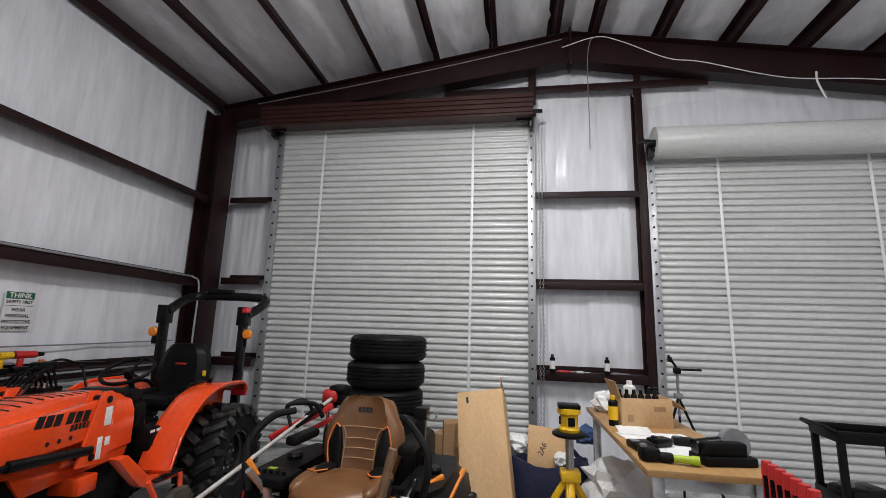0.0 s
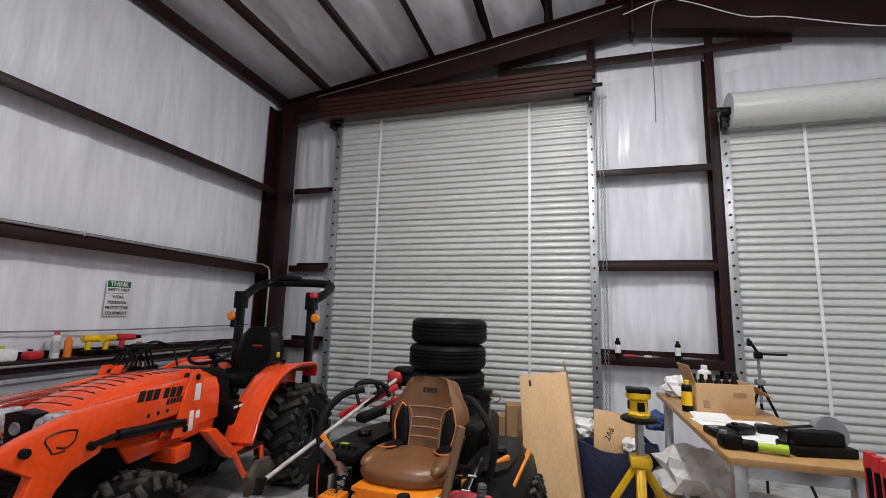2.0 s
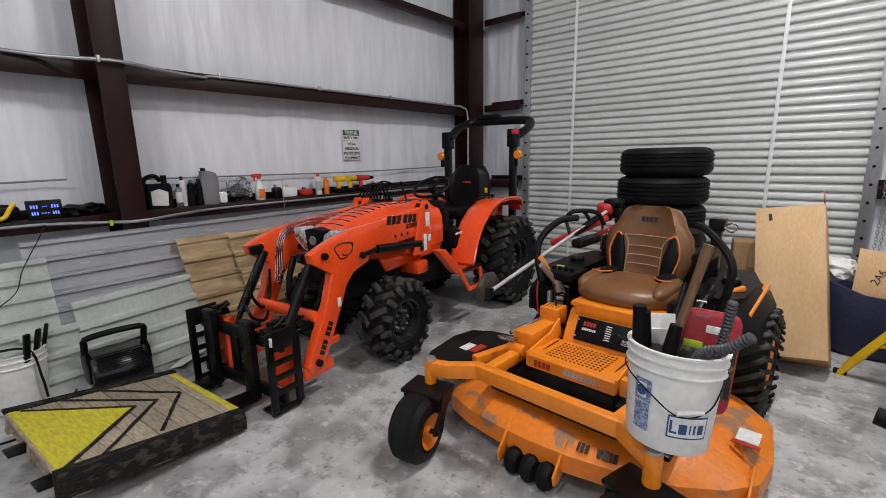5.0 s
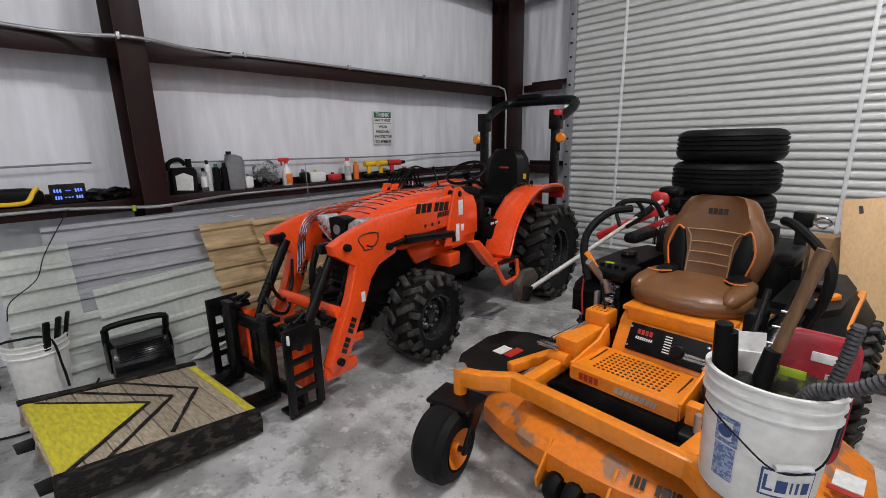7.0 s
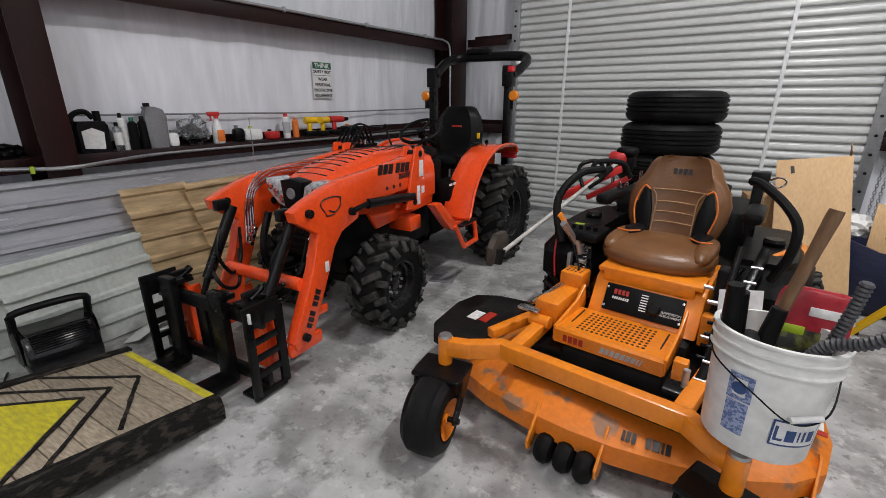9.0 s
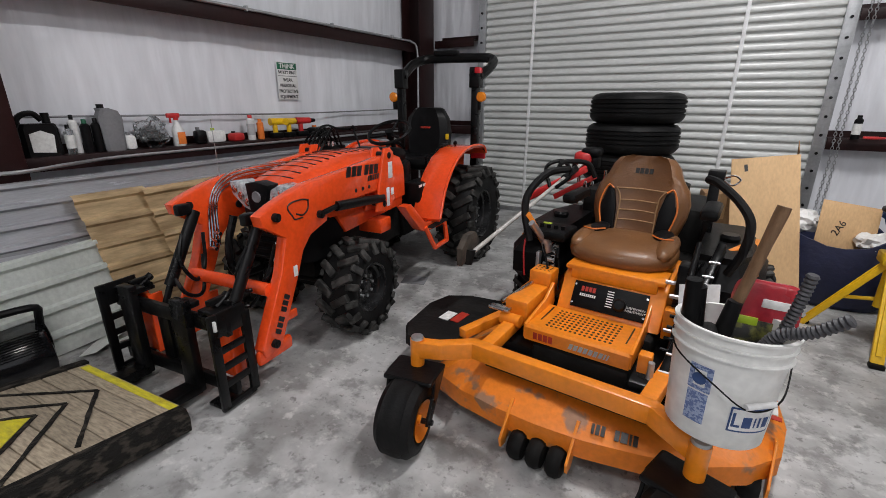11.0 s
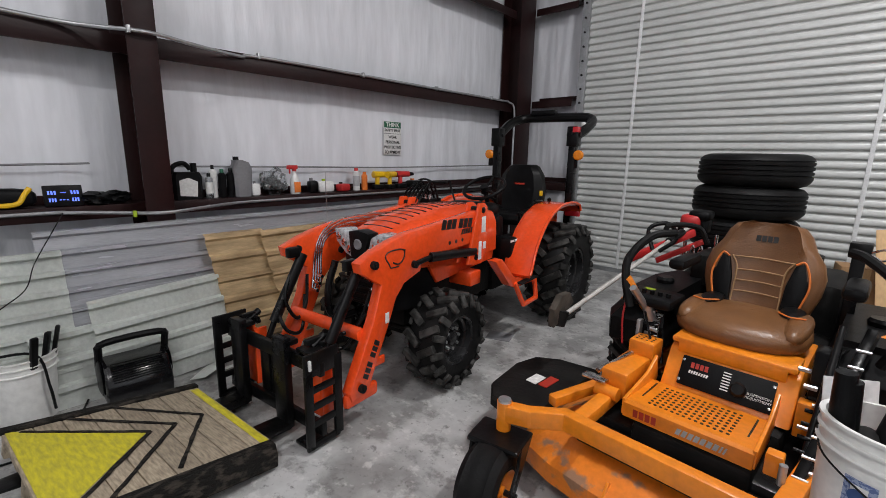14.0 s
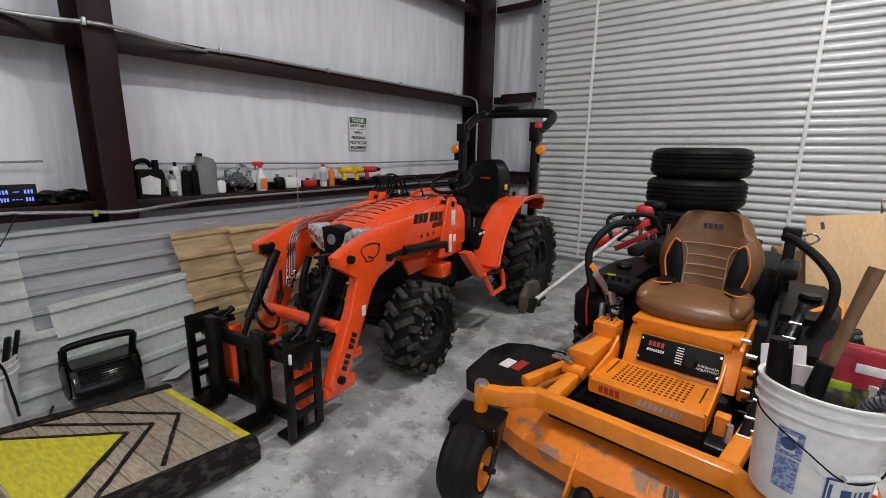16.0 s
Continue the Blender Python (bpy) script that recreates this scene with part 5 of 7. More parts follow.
back = part("backrest", bm, "tan", mower, "tan vinyl backrest", 60)
for s in (-1, 1):
    bm = bmesh.new()
    prism(bm, [(s * 0.105, -0.04), (s * 0.175, 0.0), (s * 0.2, 0.13), (s * 0.17, 0.235), (s * 0.135, 0.22), (s * 0.112, 0.12)], -0.066, -0.03, "y", 0.008)
    bmesh.ops.transform(bm, matrix=lean, verts=bm.verts)
    part("dark_insert", bm, "black_plastic", back)
bm = bmesh.new()
for s in (-1, 1):
    sweep(bm, [(s * 0.175, -0.068, 0.0), (s * 0.202, -0.066, 0.13), (s * 0.172, -0.066, 0.237), (s * 0.137, -0.066, 0.225)], 0.005, 6)
    sweep(bm, [(s * 0.165, -0.03, 0.25), (s * 0.16, -0.02, 0.33), (s * 0.14, -0.015, 0.39)], 0.003, 6)
bmesh.ops.transform(bm, matrix=lean, verts=bm.verts)
loosen(part("piping", bm, "piping", back, "orange piping"), "piping", False)
bm = bmesh.new()
for z in (0.06, 0.115, 0.17, 0.235):
    w = 0.1 if z < 0.2 else 0.13
    sweep(bm, [(-w, -0.045, z - 0.005), (0, -0.041, z), (w, -0.045, z - 0.005)], 0.004, 6)
for s in (-1, 1):
    sweep(bm, [(s * 0.1, -0.047, 0.0), (s * 0.1, -0.047, 0.17), (s * 0.13, -0.045, 0.235)], 0.004, 6)
bmesh.ops.transform(bm, matrix=lean, verts=bm.verts)
part("seam", bm, "card_dark", back)
bm = bmesh.new()
bars(bm, (0.65, 0.65, 0.65, 0.65), 0.03, lean @ Matrix.Translation((0, -0.036, 0.335)) @ Matrix.Rotation(radians(90), 4, "X"), 0.0, 0.15, 0.003)
part("maker_mark", bm, "decal_black", back)
bm = bmesh.new()
for s in (-1, 1):
    sweep(bm, [(0.055 + s * 0.225, 1.0, 0.803), (0.055 + s * 0.17, 0.985, 0.803), (0.055 + s * 0.12, 1.04, 0.8)], 0.004, 6)
loosen(part("piping", bm, "piping", cushion), "piping", False)
for ob, m in ((cushion, Matrix.Translation((-0.03, 0.06, -0.03))), (back, Matrix.Translation((-0.035, 0.09, -0.05)))):
    for o in (ob, *ob.children):
        o.data.transform(m)
# armrests, lap bars, side tanks, hoops, engine
for s in (-1, 1):
    part("armrest", made(box, (0.055 + s * 0.33, 1.12, 0.93), (0.08, 0.28, 0.055), 0.022, Matrix()), "black_plastic", mower)
    bm = bmesh.new()
    x = 0.04 + s * 0.40
    if s < 0:
        sweep(bm, [(x - 0.07, 0.86, 0.7), (x - 0.115, 0.88, 0.84), (x - 0.12, 0.92, 0.95), (x - 0.06, 1.02, 1.05), (x + 0.02, 1.12, 1.07)], 0.021)
        sweep(bm, [(x - 0.02, 1.08, 1.07), (x + 0.0, 1.1, 1.11), (x + 0.1, 1.2, 1.1), (x + 0.14, 1.24, 1.02)], 0.014)
    else:
        sweep(bm, [(x - 0.09, 1.05, 1.09), (x - 0.04, 1.0, 1.08), (x + 0.05, 0.92, 1.02), (x + 0.105, 0.88, 0.94), (x + 0.1, 0.87, 0.82), (x + 0.06, 0.9, 0.7)], 0.019)
    part("lap_bar", bm, "rubber", mower, "black foam-gripped lap bar")
    bm = bmesh.new()
    loft(bm, [[(0.03 + s * x, y, z) for x, y in ((0.3, 0.9), (0.56, 0.88), (0.62, 1.0), (0.64, 1.5), (0.58, 1.78), (0.3, 1.78))] for z in (0.5, 0.62)] +
         [[(0.03 + s * x, y, z) for x, y in ((0.33, 0.98), (0.5, 0.97), (0.55, 1.07), (0.56, 1.45), (0.5, 1.68), (0.33, 1.68))] for z in (0.72, 0.75)])
    side = part("fuel_tank", bm, "black_plastic", mower, "black plastic fuel tank")
    part("tank_cap", made(lathe, [(0.001, 0.0), (0.045, 0.0), (0.048, 0.02), (0.04, 0.035), (0.001, 0.035)], 20, Matrix.Translation((0.03 + s * 0.45, 1.3, 0.75))), "black", side)
    bm = bmesh.new()
    bar(bm, (0.03 + s * 0.575, 1.05, 0.665), (0.03 + s * 0.575, 1.6, 0.69), 0.03, 0.03)
    part("trim_stripe", bm, "mower", side, "orange trim stripe")
    bm = bmesh.new()
    box(bm, (0.0 + s * 0.36, 1.44, 0.72), (0.05, 0.06, 0.66), 0.006)
    box(bm, (0.0 + s * 0.36, 1.44, 1.05), (0.08, 0.08, 0.07), 0.006)
    if s > 0:
        hoop = part("hoop_post", bm, "black", mower, "black folded roll hoop post")
        part("hoop_pin", made(sweep, [(0.40, 1.4, 1.05), (0.44, 1.38, 1.07), (0.47, 1.38, 1.05), (0.44, 1.38, 1.02), (0.40, 1.4, 1.04)], 0.005, 6), "chrome", hoop)
    else:
        bm.free()
bm = bmesh.new()
box(bm, (0.04, 1.72, 0.66), (0.6, 0.5, 0.4), 0.05)
rod(bm, (0.04, 1.72, 0.8), (0.04, 1.72, 0.95), 0.18)
box(bm, (-0.3, 1.7, 0.8), (0.16, 0.3, 0.2), 0.04)
part("engine", bm, "dusty", mower, "black engine with a round cover")
bm = bmesh.new()
box(bm, (-0.36, 0.98, 0.74), (0.24, 0.22, 0.05), 0.015)
for k in range(5):
    rod(bm, (-0.44 + 0.04 * k, 0.95, 0.765), (-0.44 + 0.04 * k, 0.95, 0.785), 0.012, seg=10)
part("console", bm, "black_plastic", mower)
part("console_sticker", made(box, (-0.4, 1.03, 0.768), (0.05, 0.03, 0.004), 0.001), "green", mower)
bm = bmesh.new()
sweep(bm, [(-0.45, 0.9, 0.82), (-0.46, 0.86, 0.65), (-0.44, 0.84, 0.5)], 0.005, 6)
part("red_cable", bm, "red", mower)
bm = bmesh.new()
rod(bm, (-0.36, 0.9, 0.7), (-0.4, 0.8, 0.82), 0.018)
rod(bm, (-0.34, 0.92, 0.64), (-0.36, 0.9, 0.72), 0.028)
box(bm, (-0.37, 0.86, 0.55), (0.02, 0.04, 0.2), 0.004)
part("damper", bm, "galv", mower)


# ---- bucket on the mower ----
def pail(bm, r0, r1, h, wall=0.004):
    """An open pail with a rolled rim and two ribs under it."""
    lathe(bm, [(0.001, 0.003), (r0 - 0.004, 0.0), (r0, 0.006), (r0 + (r1 - r0) * 0.78, h * 0.78), (r1 + 0.006, h * 0.79), (r1 + 0.006, h * 0.80), (r1 - 0.002, h * 0.81), (r1 - 0.001, h * 0.88), (r1 + 0.007, h * 0.89), (r1 + 0.007, h * 0.905),
               (r1, h * 0.91), (r1 + 0.001, h * 0.97), (r1 + 0.009, h * 0.98), (r1 + 0.009, h), (r1 - wall, h), (r1 - wall - 0.003, h * 0.9), (r0 - wall, 0.012), (0.001, 0.012)], 44)


pailm = thing("bucket", pose(-0.095, 2.295, 0.497, -5, 1, 0) @ Matrix.Diagonal((1, 1, 0.9, 1)), "white plastic five-gallon bucket full of tools on the mower", "bucket")
body = part("pail", made(pail, 0.13, 0.148, 0.37), "bucket", pailm, "", 40)
bm = bmesh.new()
sweep(bm, [(-0.152, 0.02, 0.3), (-0.13, -0.09, 0.27), (-0.03, -0.16, 0.22), (0.06, -0.162, 0.17), (0.13, -0.1, 0.2), (0.152, 0.02, 0.3)], 0.0025, 6)
part("wire_handle", bm, "black", pailm)
part("handle_grip", made(rod, (0.05, -0.166, 0.18), (0.115, -0.118, 0.19), 0.009), "white_plastic", pailm)


def wrap(bm, a0, a1, z0, z1, n=8, r=0.1415):
    """A thin label that follows the pail's side."""
    rows = []
    for z in (z0, z1):
        rr = 0.13 + 0.018 * z / 0.37 + 0.0022
        rows.append([bm.verts.new((rr * math.cos(radians(a0 + (a1 - a0) * i / n)), rr * math.sin(radians(a0 + (a1 - a0) * i / n)), z)) for i in range(n + 1)])
    for i in range(n):
        bm.faces.new((rows[0][i], rows[0][i + 1], rows[1][i + 1], rows[1][i]))


for a0, a1, z0, z1, m in ((-80, -28, 0.07, 0.155, "blue"), (-78, -30, 0.076, 0.149, "paper"), (-128, -103, 0.17, 0.255, "print_blue"), (-127, -104, 0.06, 0.165, "print_blue")):
    bm = made(wrap, a0, a1, z0, z1)
    if m == "paper":
        for v in bm.verts:
            v.co.x, v.co.y = v.co.x * 1.006, v.co.y * 1.006
    part("label_print", bm, m, pailm)
for a0, a1, z0, z1 in ((-77, -74, 0.088, 0.137), (-74, -68, 0.088, 0.096), (-66, -56, 0.088, 0.126), (-53, -51, 0.09, 0.125), (-48, -45, 0.09, 0.125), (-42, -34, 0.09, 0.126)):
    bm = made(wrap, a0, a1, z0, z1)
    for v in bm.verts:
        v.co.x, v.co.y = v.co.x * 1.012, v.co.y * 1.012
    part("store_mark", bm, "blue", pailm)
bm = made(wrap, -122, -109, 0.185, 0.24)
for v in bm.verts:
    v.co.x, v.co.y = v.co.x * 1.01, v.co.y * 1.01
part("warning_mark", bm, "decal_white", pailm)
bm = made(lathe, [(0.001, 0), (0.018, 0), (0.019, 0.001), (0.001, 0.002)], 16, Matrix.Rotation(radians(-115.5), 4, "Z") @ Matrix.Translation((0.1465, 0, 0.212)) @ Matrix.Rotation(radians(90), 4, "Y"))
part("warning_mark", bm, "blue", pailm)
hammer = thing("hatchet", pose(0, 0, 0), "worn wooden tool handle standing head down in the bucket", "hand tool")
bm = bmesh.new()
a, b = Vector((-0.13, 2.33, 0.705)), Vector((-0.036, 2.385, 1.16))
m = Matrix.Translation(a) @ (b - a).to_track_quat("Z", "Y").to_matrix().to_4x4()
secs = []
for z, rx, ry in ((0.0, 0.02, 0.014), (0.2, 0.02, 0.013), (0.36, 0.019, 0.014), (0.445, 0.022, 0.016), (0.468, 0.021, 0.015)):
    secs.append([m @ Vector((rx * math.cos(2 * math.pi * i / 12), ry * math.sin(2 * math.pi * i / 12), z)) for i in range(12)])
loft(bm, secs)
part("handle", bm, "handle_wood", hammer, "worn ash handle")
bm = bmesh.new()
rod(bm, (-0.140, 2.320, 0.605), (-0.100, 2.337, 0.885), 0.033, 0.02)
box(bm, (-0.150, 2.310, 0.705), (0.05, 0.09, 0.2), 0.02)
part("rubber_sleeve", bm, "rubber", hammer)
bag = thing("seed_bag", pose(-0.025, 2.40, 0.60, -12, 4, 8), "red and black printed bag standing in the bucket", "bag")
bm = bmesh.new()
oval(0, 0, 0.15, 0.09, 0.022, 0.175, bm, 20, 14, 7)
part("pouch", bm, "print_red", bag)
part("picture_band", made(box, (0, -0.0225, 0.12), (0.168, 0.006, 0.17), 0.002), "bark", bag)
part("brand_patch", made(box, (0.02, -0.023, 0.26), (0.07, 0.006, 0.026), 0.002), "decal_white", bag)
part("flash", made(box, (-0.045, -0.025, 0.2), (0.06, 0.006, 0.025), 0.002), "green", bag)
bm = bmesh.new()
pts = smooth_path([(0.0, 2.36, 0.69), (0.022, 2.35, 0.8), (0.04, 2.34, 0.9), (0.052, 2.33, 1.0)], 16)
sweep(bm, pts, 0.0125, 12, 0, 0.004)
tagged(part("corrugated_hose", bm, "hose_grey"), "grey corrugated plastic hose standing in the bucket", "hose")
bm = bmesh.new()
pts = smooth_path([(-0.030, 2.260, 0.785), (0.000, 2.240, 0.850), (0.060, 2.220, 0.885), (0.120, 2.200, 0.945)], 14)
sweep(bm, pts, 0.013, 12, 0, 0.0045)
tagged(part("corrugated_hose", bm, "hose_grey"), "short grey corrugated hose leaning over the rim", "hose")
bm = bmesh.new()
rod(bm, (-0.180, 2.320, 0.685), (-0.195, 2.300, 0.925), 0.024, 0.02)
rod(bm, (-0.200, 2.300, 0.805), (-0.210, 2.295, 0.945), 0.028, 0.022)
tagged(part("torch", bm, "black_plastic"), "black rubber tool grip in the bucket", "hand tool")
bm = bmesh.new()
box(bm, (0, 0, 0.16), (0.13, 0.004, 0.3), 0.001, pose(-0.16, 2.40, 0.57, -12, 0, 30))
tagged(part("plastic_sheet", bm, "white_plastic"), "white plastic sheet standing in the bucket", "sheet")

# ---- tyre stack ----
tyre_thing = None
for k in range(6):
    x, y, rot = (-0.882 + (0.02, -0.01, 0.015, -0.012, 0.0, 0.01)[k], 5.225 + (0.0, 0.015, -0.01, 0.01, 0.0, 0.01)[k], 40 * k)
    if tyre_thing is None:
        tyre_thing = thing("car_tyre", pose(x, y, 0), "worn black road tyre lying in a stack before the door", "tyre", "stack of tyres")
        R, w = 0.385, 0.25
        prof = [(0.22, 0.03), (0.25, 0.004), (0.31, 0.0), (0.35, 0.012), (0.372, 0.035), (0.381, 0.05)]
        for g in range(4):
            z = 0.06 + g * 0.036
            prof += [(0.385, z), (0.386, z + 0.02), (0.374, z + 0.022), (0.374, z + 0.03)]
        prof += [(0.384, 0.2), (0.381, 0.205), (0.372, 0.218), (0.35, 0.238), (0.31, 0.25), (0.25, 0.246), (0.22, 0.22), (0.235, 0.125), (0.22, 0.03)]
        part("carcass", made(lathe, prof, 56), "rubber", tyre_thing, "", 30)
    else:
        copy_thing(tyre_thing, pose(x, y, 0.2505 * k, 0, 0, rot))

# ---- tall cardboard box leaning on the stack side ----
cb = thing("cardboard_box", pose(0.235, 4.50, 0.0, -29, -9, -3), "tall open brown cardboard box leaning back", "box")
bm = bmesh.new()
W, D, Hh = 0.39, 0.27, 1.08
box(bm, (0, -D, Hh / 2), (W, 0.005, Hh), 0.001)
box(bm, (0, 0, Hh / 2), (W, 0.005, Hh), 0.001)
for s in (-1, 1):
    box(bm, (s * W / 2, -D / 2, Hh / 2), (0.005, D, Hh), 0.001)
loosen(part("carton", bm, "card", cb), "carton_panel", False)
# darker card here: the shade on the down-facing base is put into its colour
part("base_flap", made(box, (0, -D / 2, 0.003), (W, D, 0.006), 0.001), "card_dark", cb)
bm = bmesh.new()
box(bm, (0, 0, 0.04), (D, 0.005, 0.08), 0, pose(W / 2 - 0.005, -D / 2, Hh, 0, 16, 90))
part("flap", bm, "card_dark", cb)
bm = bmesh.new()
box(bm, (0, 0, 0.025), (W * 0.7, 0.005, 0.05), 0, pose(-0.05, 0, Hh, -12, 0, 0))
part("flap", bm, "card_dark", cb)
bm = bmesh.new()
prism(bm, [(-0.12, Hh - 0.05), (-0.1, Hh - 0.05), (-0.095, Hh - 0.1), (-0.115, Hh - 0.105)], -D - 0.0045, -D - 0.003, "y")
part("hand_hole", bm, "decal_black", cb)
part("tear", made(box, (-0.07, -D - 0.0035, 0.16), (0.012, 0.003, 0.05), 0.001), "paper", cb)
for x, y, z, w, d, h, rz in ((-0.13, 5.05, 0.0, 0.26, 0.2, 0.75, 12), (-0.25, 5.5, 0.0, 0.3, 0.26, 0.55, -8)):
    c2 = thing("cardboard_box", pose(x, y, z, 0, 0, rz), "small closed brown cardboard box behind the tall one", "box")
    part("carton", made(box, (0, 0, h / 2), (w, d, h), 0.004), "card_dark", c2)
    part("packing_tape", made(box, (0, -d / 2 - 0.001, h - 0.1), (0.05, 0.002, 0.2), 0), "card", c2)

# ---- navy tub with packaging ----
tub = thing("storage_bag", pose(0.66, 5.1, 0), "dark navy fabric bag stuffed with packaging", "bag")
bm = bmesh.new()
secs = []
for z, rx, ry in ((0.0, 0.3, 0.22), (0.05, 0.34, 0.25), (0.25, 0.36, 0.27), (0.42, 0.37, 0.28), (0.5, 0.36, 0.27), (0.5, 0.345, 0.255), (0.35, 0.33, 0.24)):
    secs.append([(rx * math.copysign(abs(math.cos(a)) ** 0.7, math.cos(a)) * (1 + 0.03 * noise.noise((a * 3, z * 6, 1))), ry * math.copysign(abs(math.sin(a)) ** 0.7, math.sin(a)), z * (1 + 0.16 * noise.noise((a * 1.4, 3, 3)))) for a in [2 * math.pi * i / 36 for i in range(36)]])
loft(bm, secs)
part("bag_body", bm, "navy", tub, "", 60)
cp = thing("cardboard_piece", pose(0.67, 4.98, 0.44, -22, 8, 12), "flat piece of brown cardboard with handwriting", "cardboard")
part("sheet", made(box, (0, 0, 0.15), (0.36, 0.006, 0.34), 0.001), "card", cp)
lettering("2A6", 0.07, Matrix.Translation((-0.05, -0.0045, 0.13)) @ Matrix.Rotation(radians(90), 4, "X") @ Matrix.Rotation(radians(68), 4, "Z"), "decal_black", cp, "handwriting")
bm = bmesh.new()
bars(bm, (0.5, 0.3, 0.5), 0.03, Matrix.Translation((0.11, -0.0045, 0.06)) @ Matrix.Rotation(radians(90), 4, "X"), 0.3, 0.2, 0.001)
part("print_mark", bm, "decal_black", cp)


def crumple(bm, c, r, seed, squash=0.7, n=3):
    """A crumpled piece of paper or film."""
    g = bmesh.ops.create_icosphere(bm, subdivisions=n, radius=1.0)["verts"]
    for v in g:
        d = v.co.normalized()
        k = 1 + 0.45 * noise.noise(d * 2.2 + Vector((seed, 0, 0))) + 0.22 * noise.noise(d * 5 + Vector((0, seed, 0)))
        v.co = Vector(c) + Vector((d.x * r * k, d.y * r * k, d.z * r * k * squash))


for c, r, m, sd, nm, lb, ct in (((0.41, 5.1, 0.58), 0.12, "paper", 3.1, "wrapping_paper", "crumpled white wrapping paper in the bag", "paper"), ((0.83, 4.96, 0.5), 0.1, "paper", 7.7, "wrapping_paper", "torn white paper in the bag", "paper"),
                                ((1.06, 5.45, 0.62), 0.11, "blue", 1.3, "plastic_bag", "crumpled blue plastic bag", "plastic bag"), ((1.18, 4.98, 1.0), 0.12, "paper", 5.9, "plastic_bag", "crumpled white plastic bag on the bench", "plastic bag"),
                                ((1.25, 4.85, 0.35), 0.3, "paper", 9.2, "plastic_bag", "large white plastic bag under the bench", "plastic bag")):
    tagged(part(nm, made(crumple, c, r, sd), m, None, "", 25), lb, ct)

# ---- yellow stand with a head on a bright post ----
st = thing("work_stand", pose(0.785, 4.37, 0), "yellow three-legged folding stand with a steel post", "stand")
hub = Vector((0, 0, 0.56))
for i, foot in enumerate(((-0.03, -0.34, 0), (-0.31, 0.14, 0), (0.3, 0.2, 0))):
    bm = bmesh.new()
    f = Vector(foot)
    d = (f - hub)
    side = d.cross(Vector((0, 0, 1))).normalized()
    m = Matrix.Translation((hub + f) / 2) @ Matrix((side, side.cross(d.normalized()), d.normalized())).transposed().to_4x4()
    box(bm, (0, 0, 0), (0.06, 0.035, d.length), 0.006, m)
    box(bm, (0, 0.02, 0), (0.03, 0.02, d.length * 0.8), 0.004, m)
    leg = part("leg", bm, "yellow", st)
    part("rubber_foot", made(box, (f.x, f.y, 0.015), (0.07, 0.05, 0.03), 0.008), "rubber", leg)
    bm = bmesh.new()
    rod(bm, (0, 0, 0.3), hub * 0.45 + f * 0.55, 0.012)
    part("brace", bm, "yellow", st)
bm = bmesh.new()
rod(bm, (0, 0, 0.25), (0, 0, 0.6), 0.035)
box(bm, (0, 0, 0.56), (0.14, 0.14, 0.07), 0.012)
part("hub", bm, "yellow", st)
part("post", made(rod, (0, 0, 0.5), (0, 0, 0.83), 0.03, seg=20), "galv", st, "bright steel post")
part("top_plate", made(lathe, [(0.001, 0.825), (0.11, 0.825), (0.125, 0.835), (0.125, 0.85), (0.11, 0.86), (0.001, 0.86)], 30), "black_plastic", st)
hd = thing("laser_level", pose(0.785, 4.37, 0.86), "yellow and black battery tool standing on the post", "tool")
bm = bmesh.new()
lathe(bm, [(0.001, 0.0), (0.075, 0.0), (0.08, 0.02), (0.062, 0.04), (0.06, 0.11), (0.085, 0.13), (0.085, 0.165), (0.001, 0.165)], 10)
part("body", bm, "yellow", hd, "", 25)
bm = bmesh.new()
box(bm, (0, 0, 0.18), (0.16, 0.13, 0.035), 0.012)
for a in (0, 120, 240):
    box(bm, (0.06, 0, 0.075), (0.02, 0.05, 0.06), 0.006, Matrix.Rotation(radians(a - 80), 4, "Z"))
part("guard", bm, "black_plastic", hd)

# ---- workbench ----
wb = thing("workbench", pose(0, 0, 0), "workbench with a pale varnished wood top and steel legs", "workbench")
part("bench_top", made(box, (1.34, 4.22, 0.905), (0.62, 1.88, 0.036), 0.006), "wood", wb, "pale varnished wood top")
for x in (1.10, 1.58):
    for y in (3.38, 5.06):
        bm = bmesh.new()
        box(bm, (x, y, 0.445), (0.06, 0.06, 0.885), 0.004)
        box(bm, (x, y, 0.01), (0.09, 0.09, 0.02), 0.003)
        part("leg", bm, "galv", wb, "galvanised steel leg")
for y in (3.38, 5.06):
    part("rail", made(box, (1.34, y, 0.84), (0.42, 0.03, 0.06), 0.004), "galv", wb)
for x in (1.10, 1.58):
    part("rail", made(box, (x, 4.22, 0.3), (0.03, 1.62, 0.05), 0.004), "galv", wb)


def can(name, x, y, z, r, h, mat, cap, label, category="spray can", neck=0.6, band=None):
    t = thing(name, pose(x, y, z), label, category)
    part("body", made(lathe, [(0.001, 0), (r * 0.96, 0), (r, 0.006), (r, h * 0.8), (r * neck, h * 0.87), (0.001, h * 0.87)], 20), mat, t)
    part("cap", made(lathe, [(0.001, h * 0.86), (r * neck * 0.95, h * 0.86), (r * neck * 0.95, h * 0.98), (r * neck * 0.8, h), (0.001, h)], 18), cap, t)
    if band:
        part("label_band", made(lathe, [(r + 0.001, h * 0.2), (r + 0.001, h * 0.65)], 20), band, t)
    return t


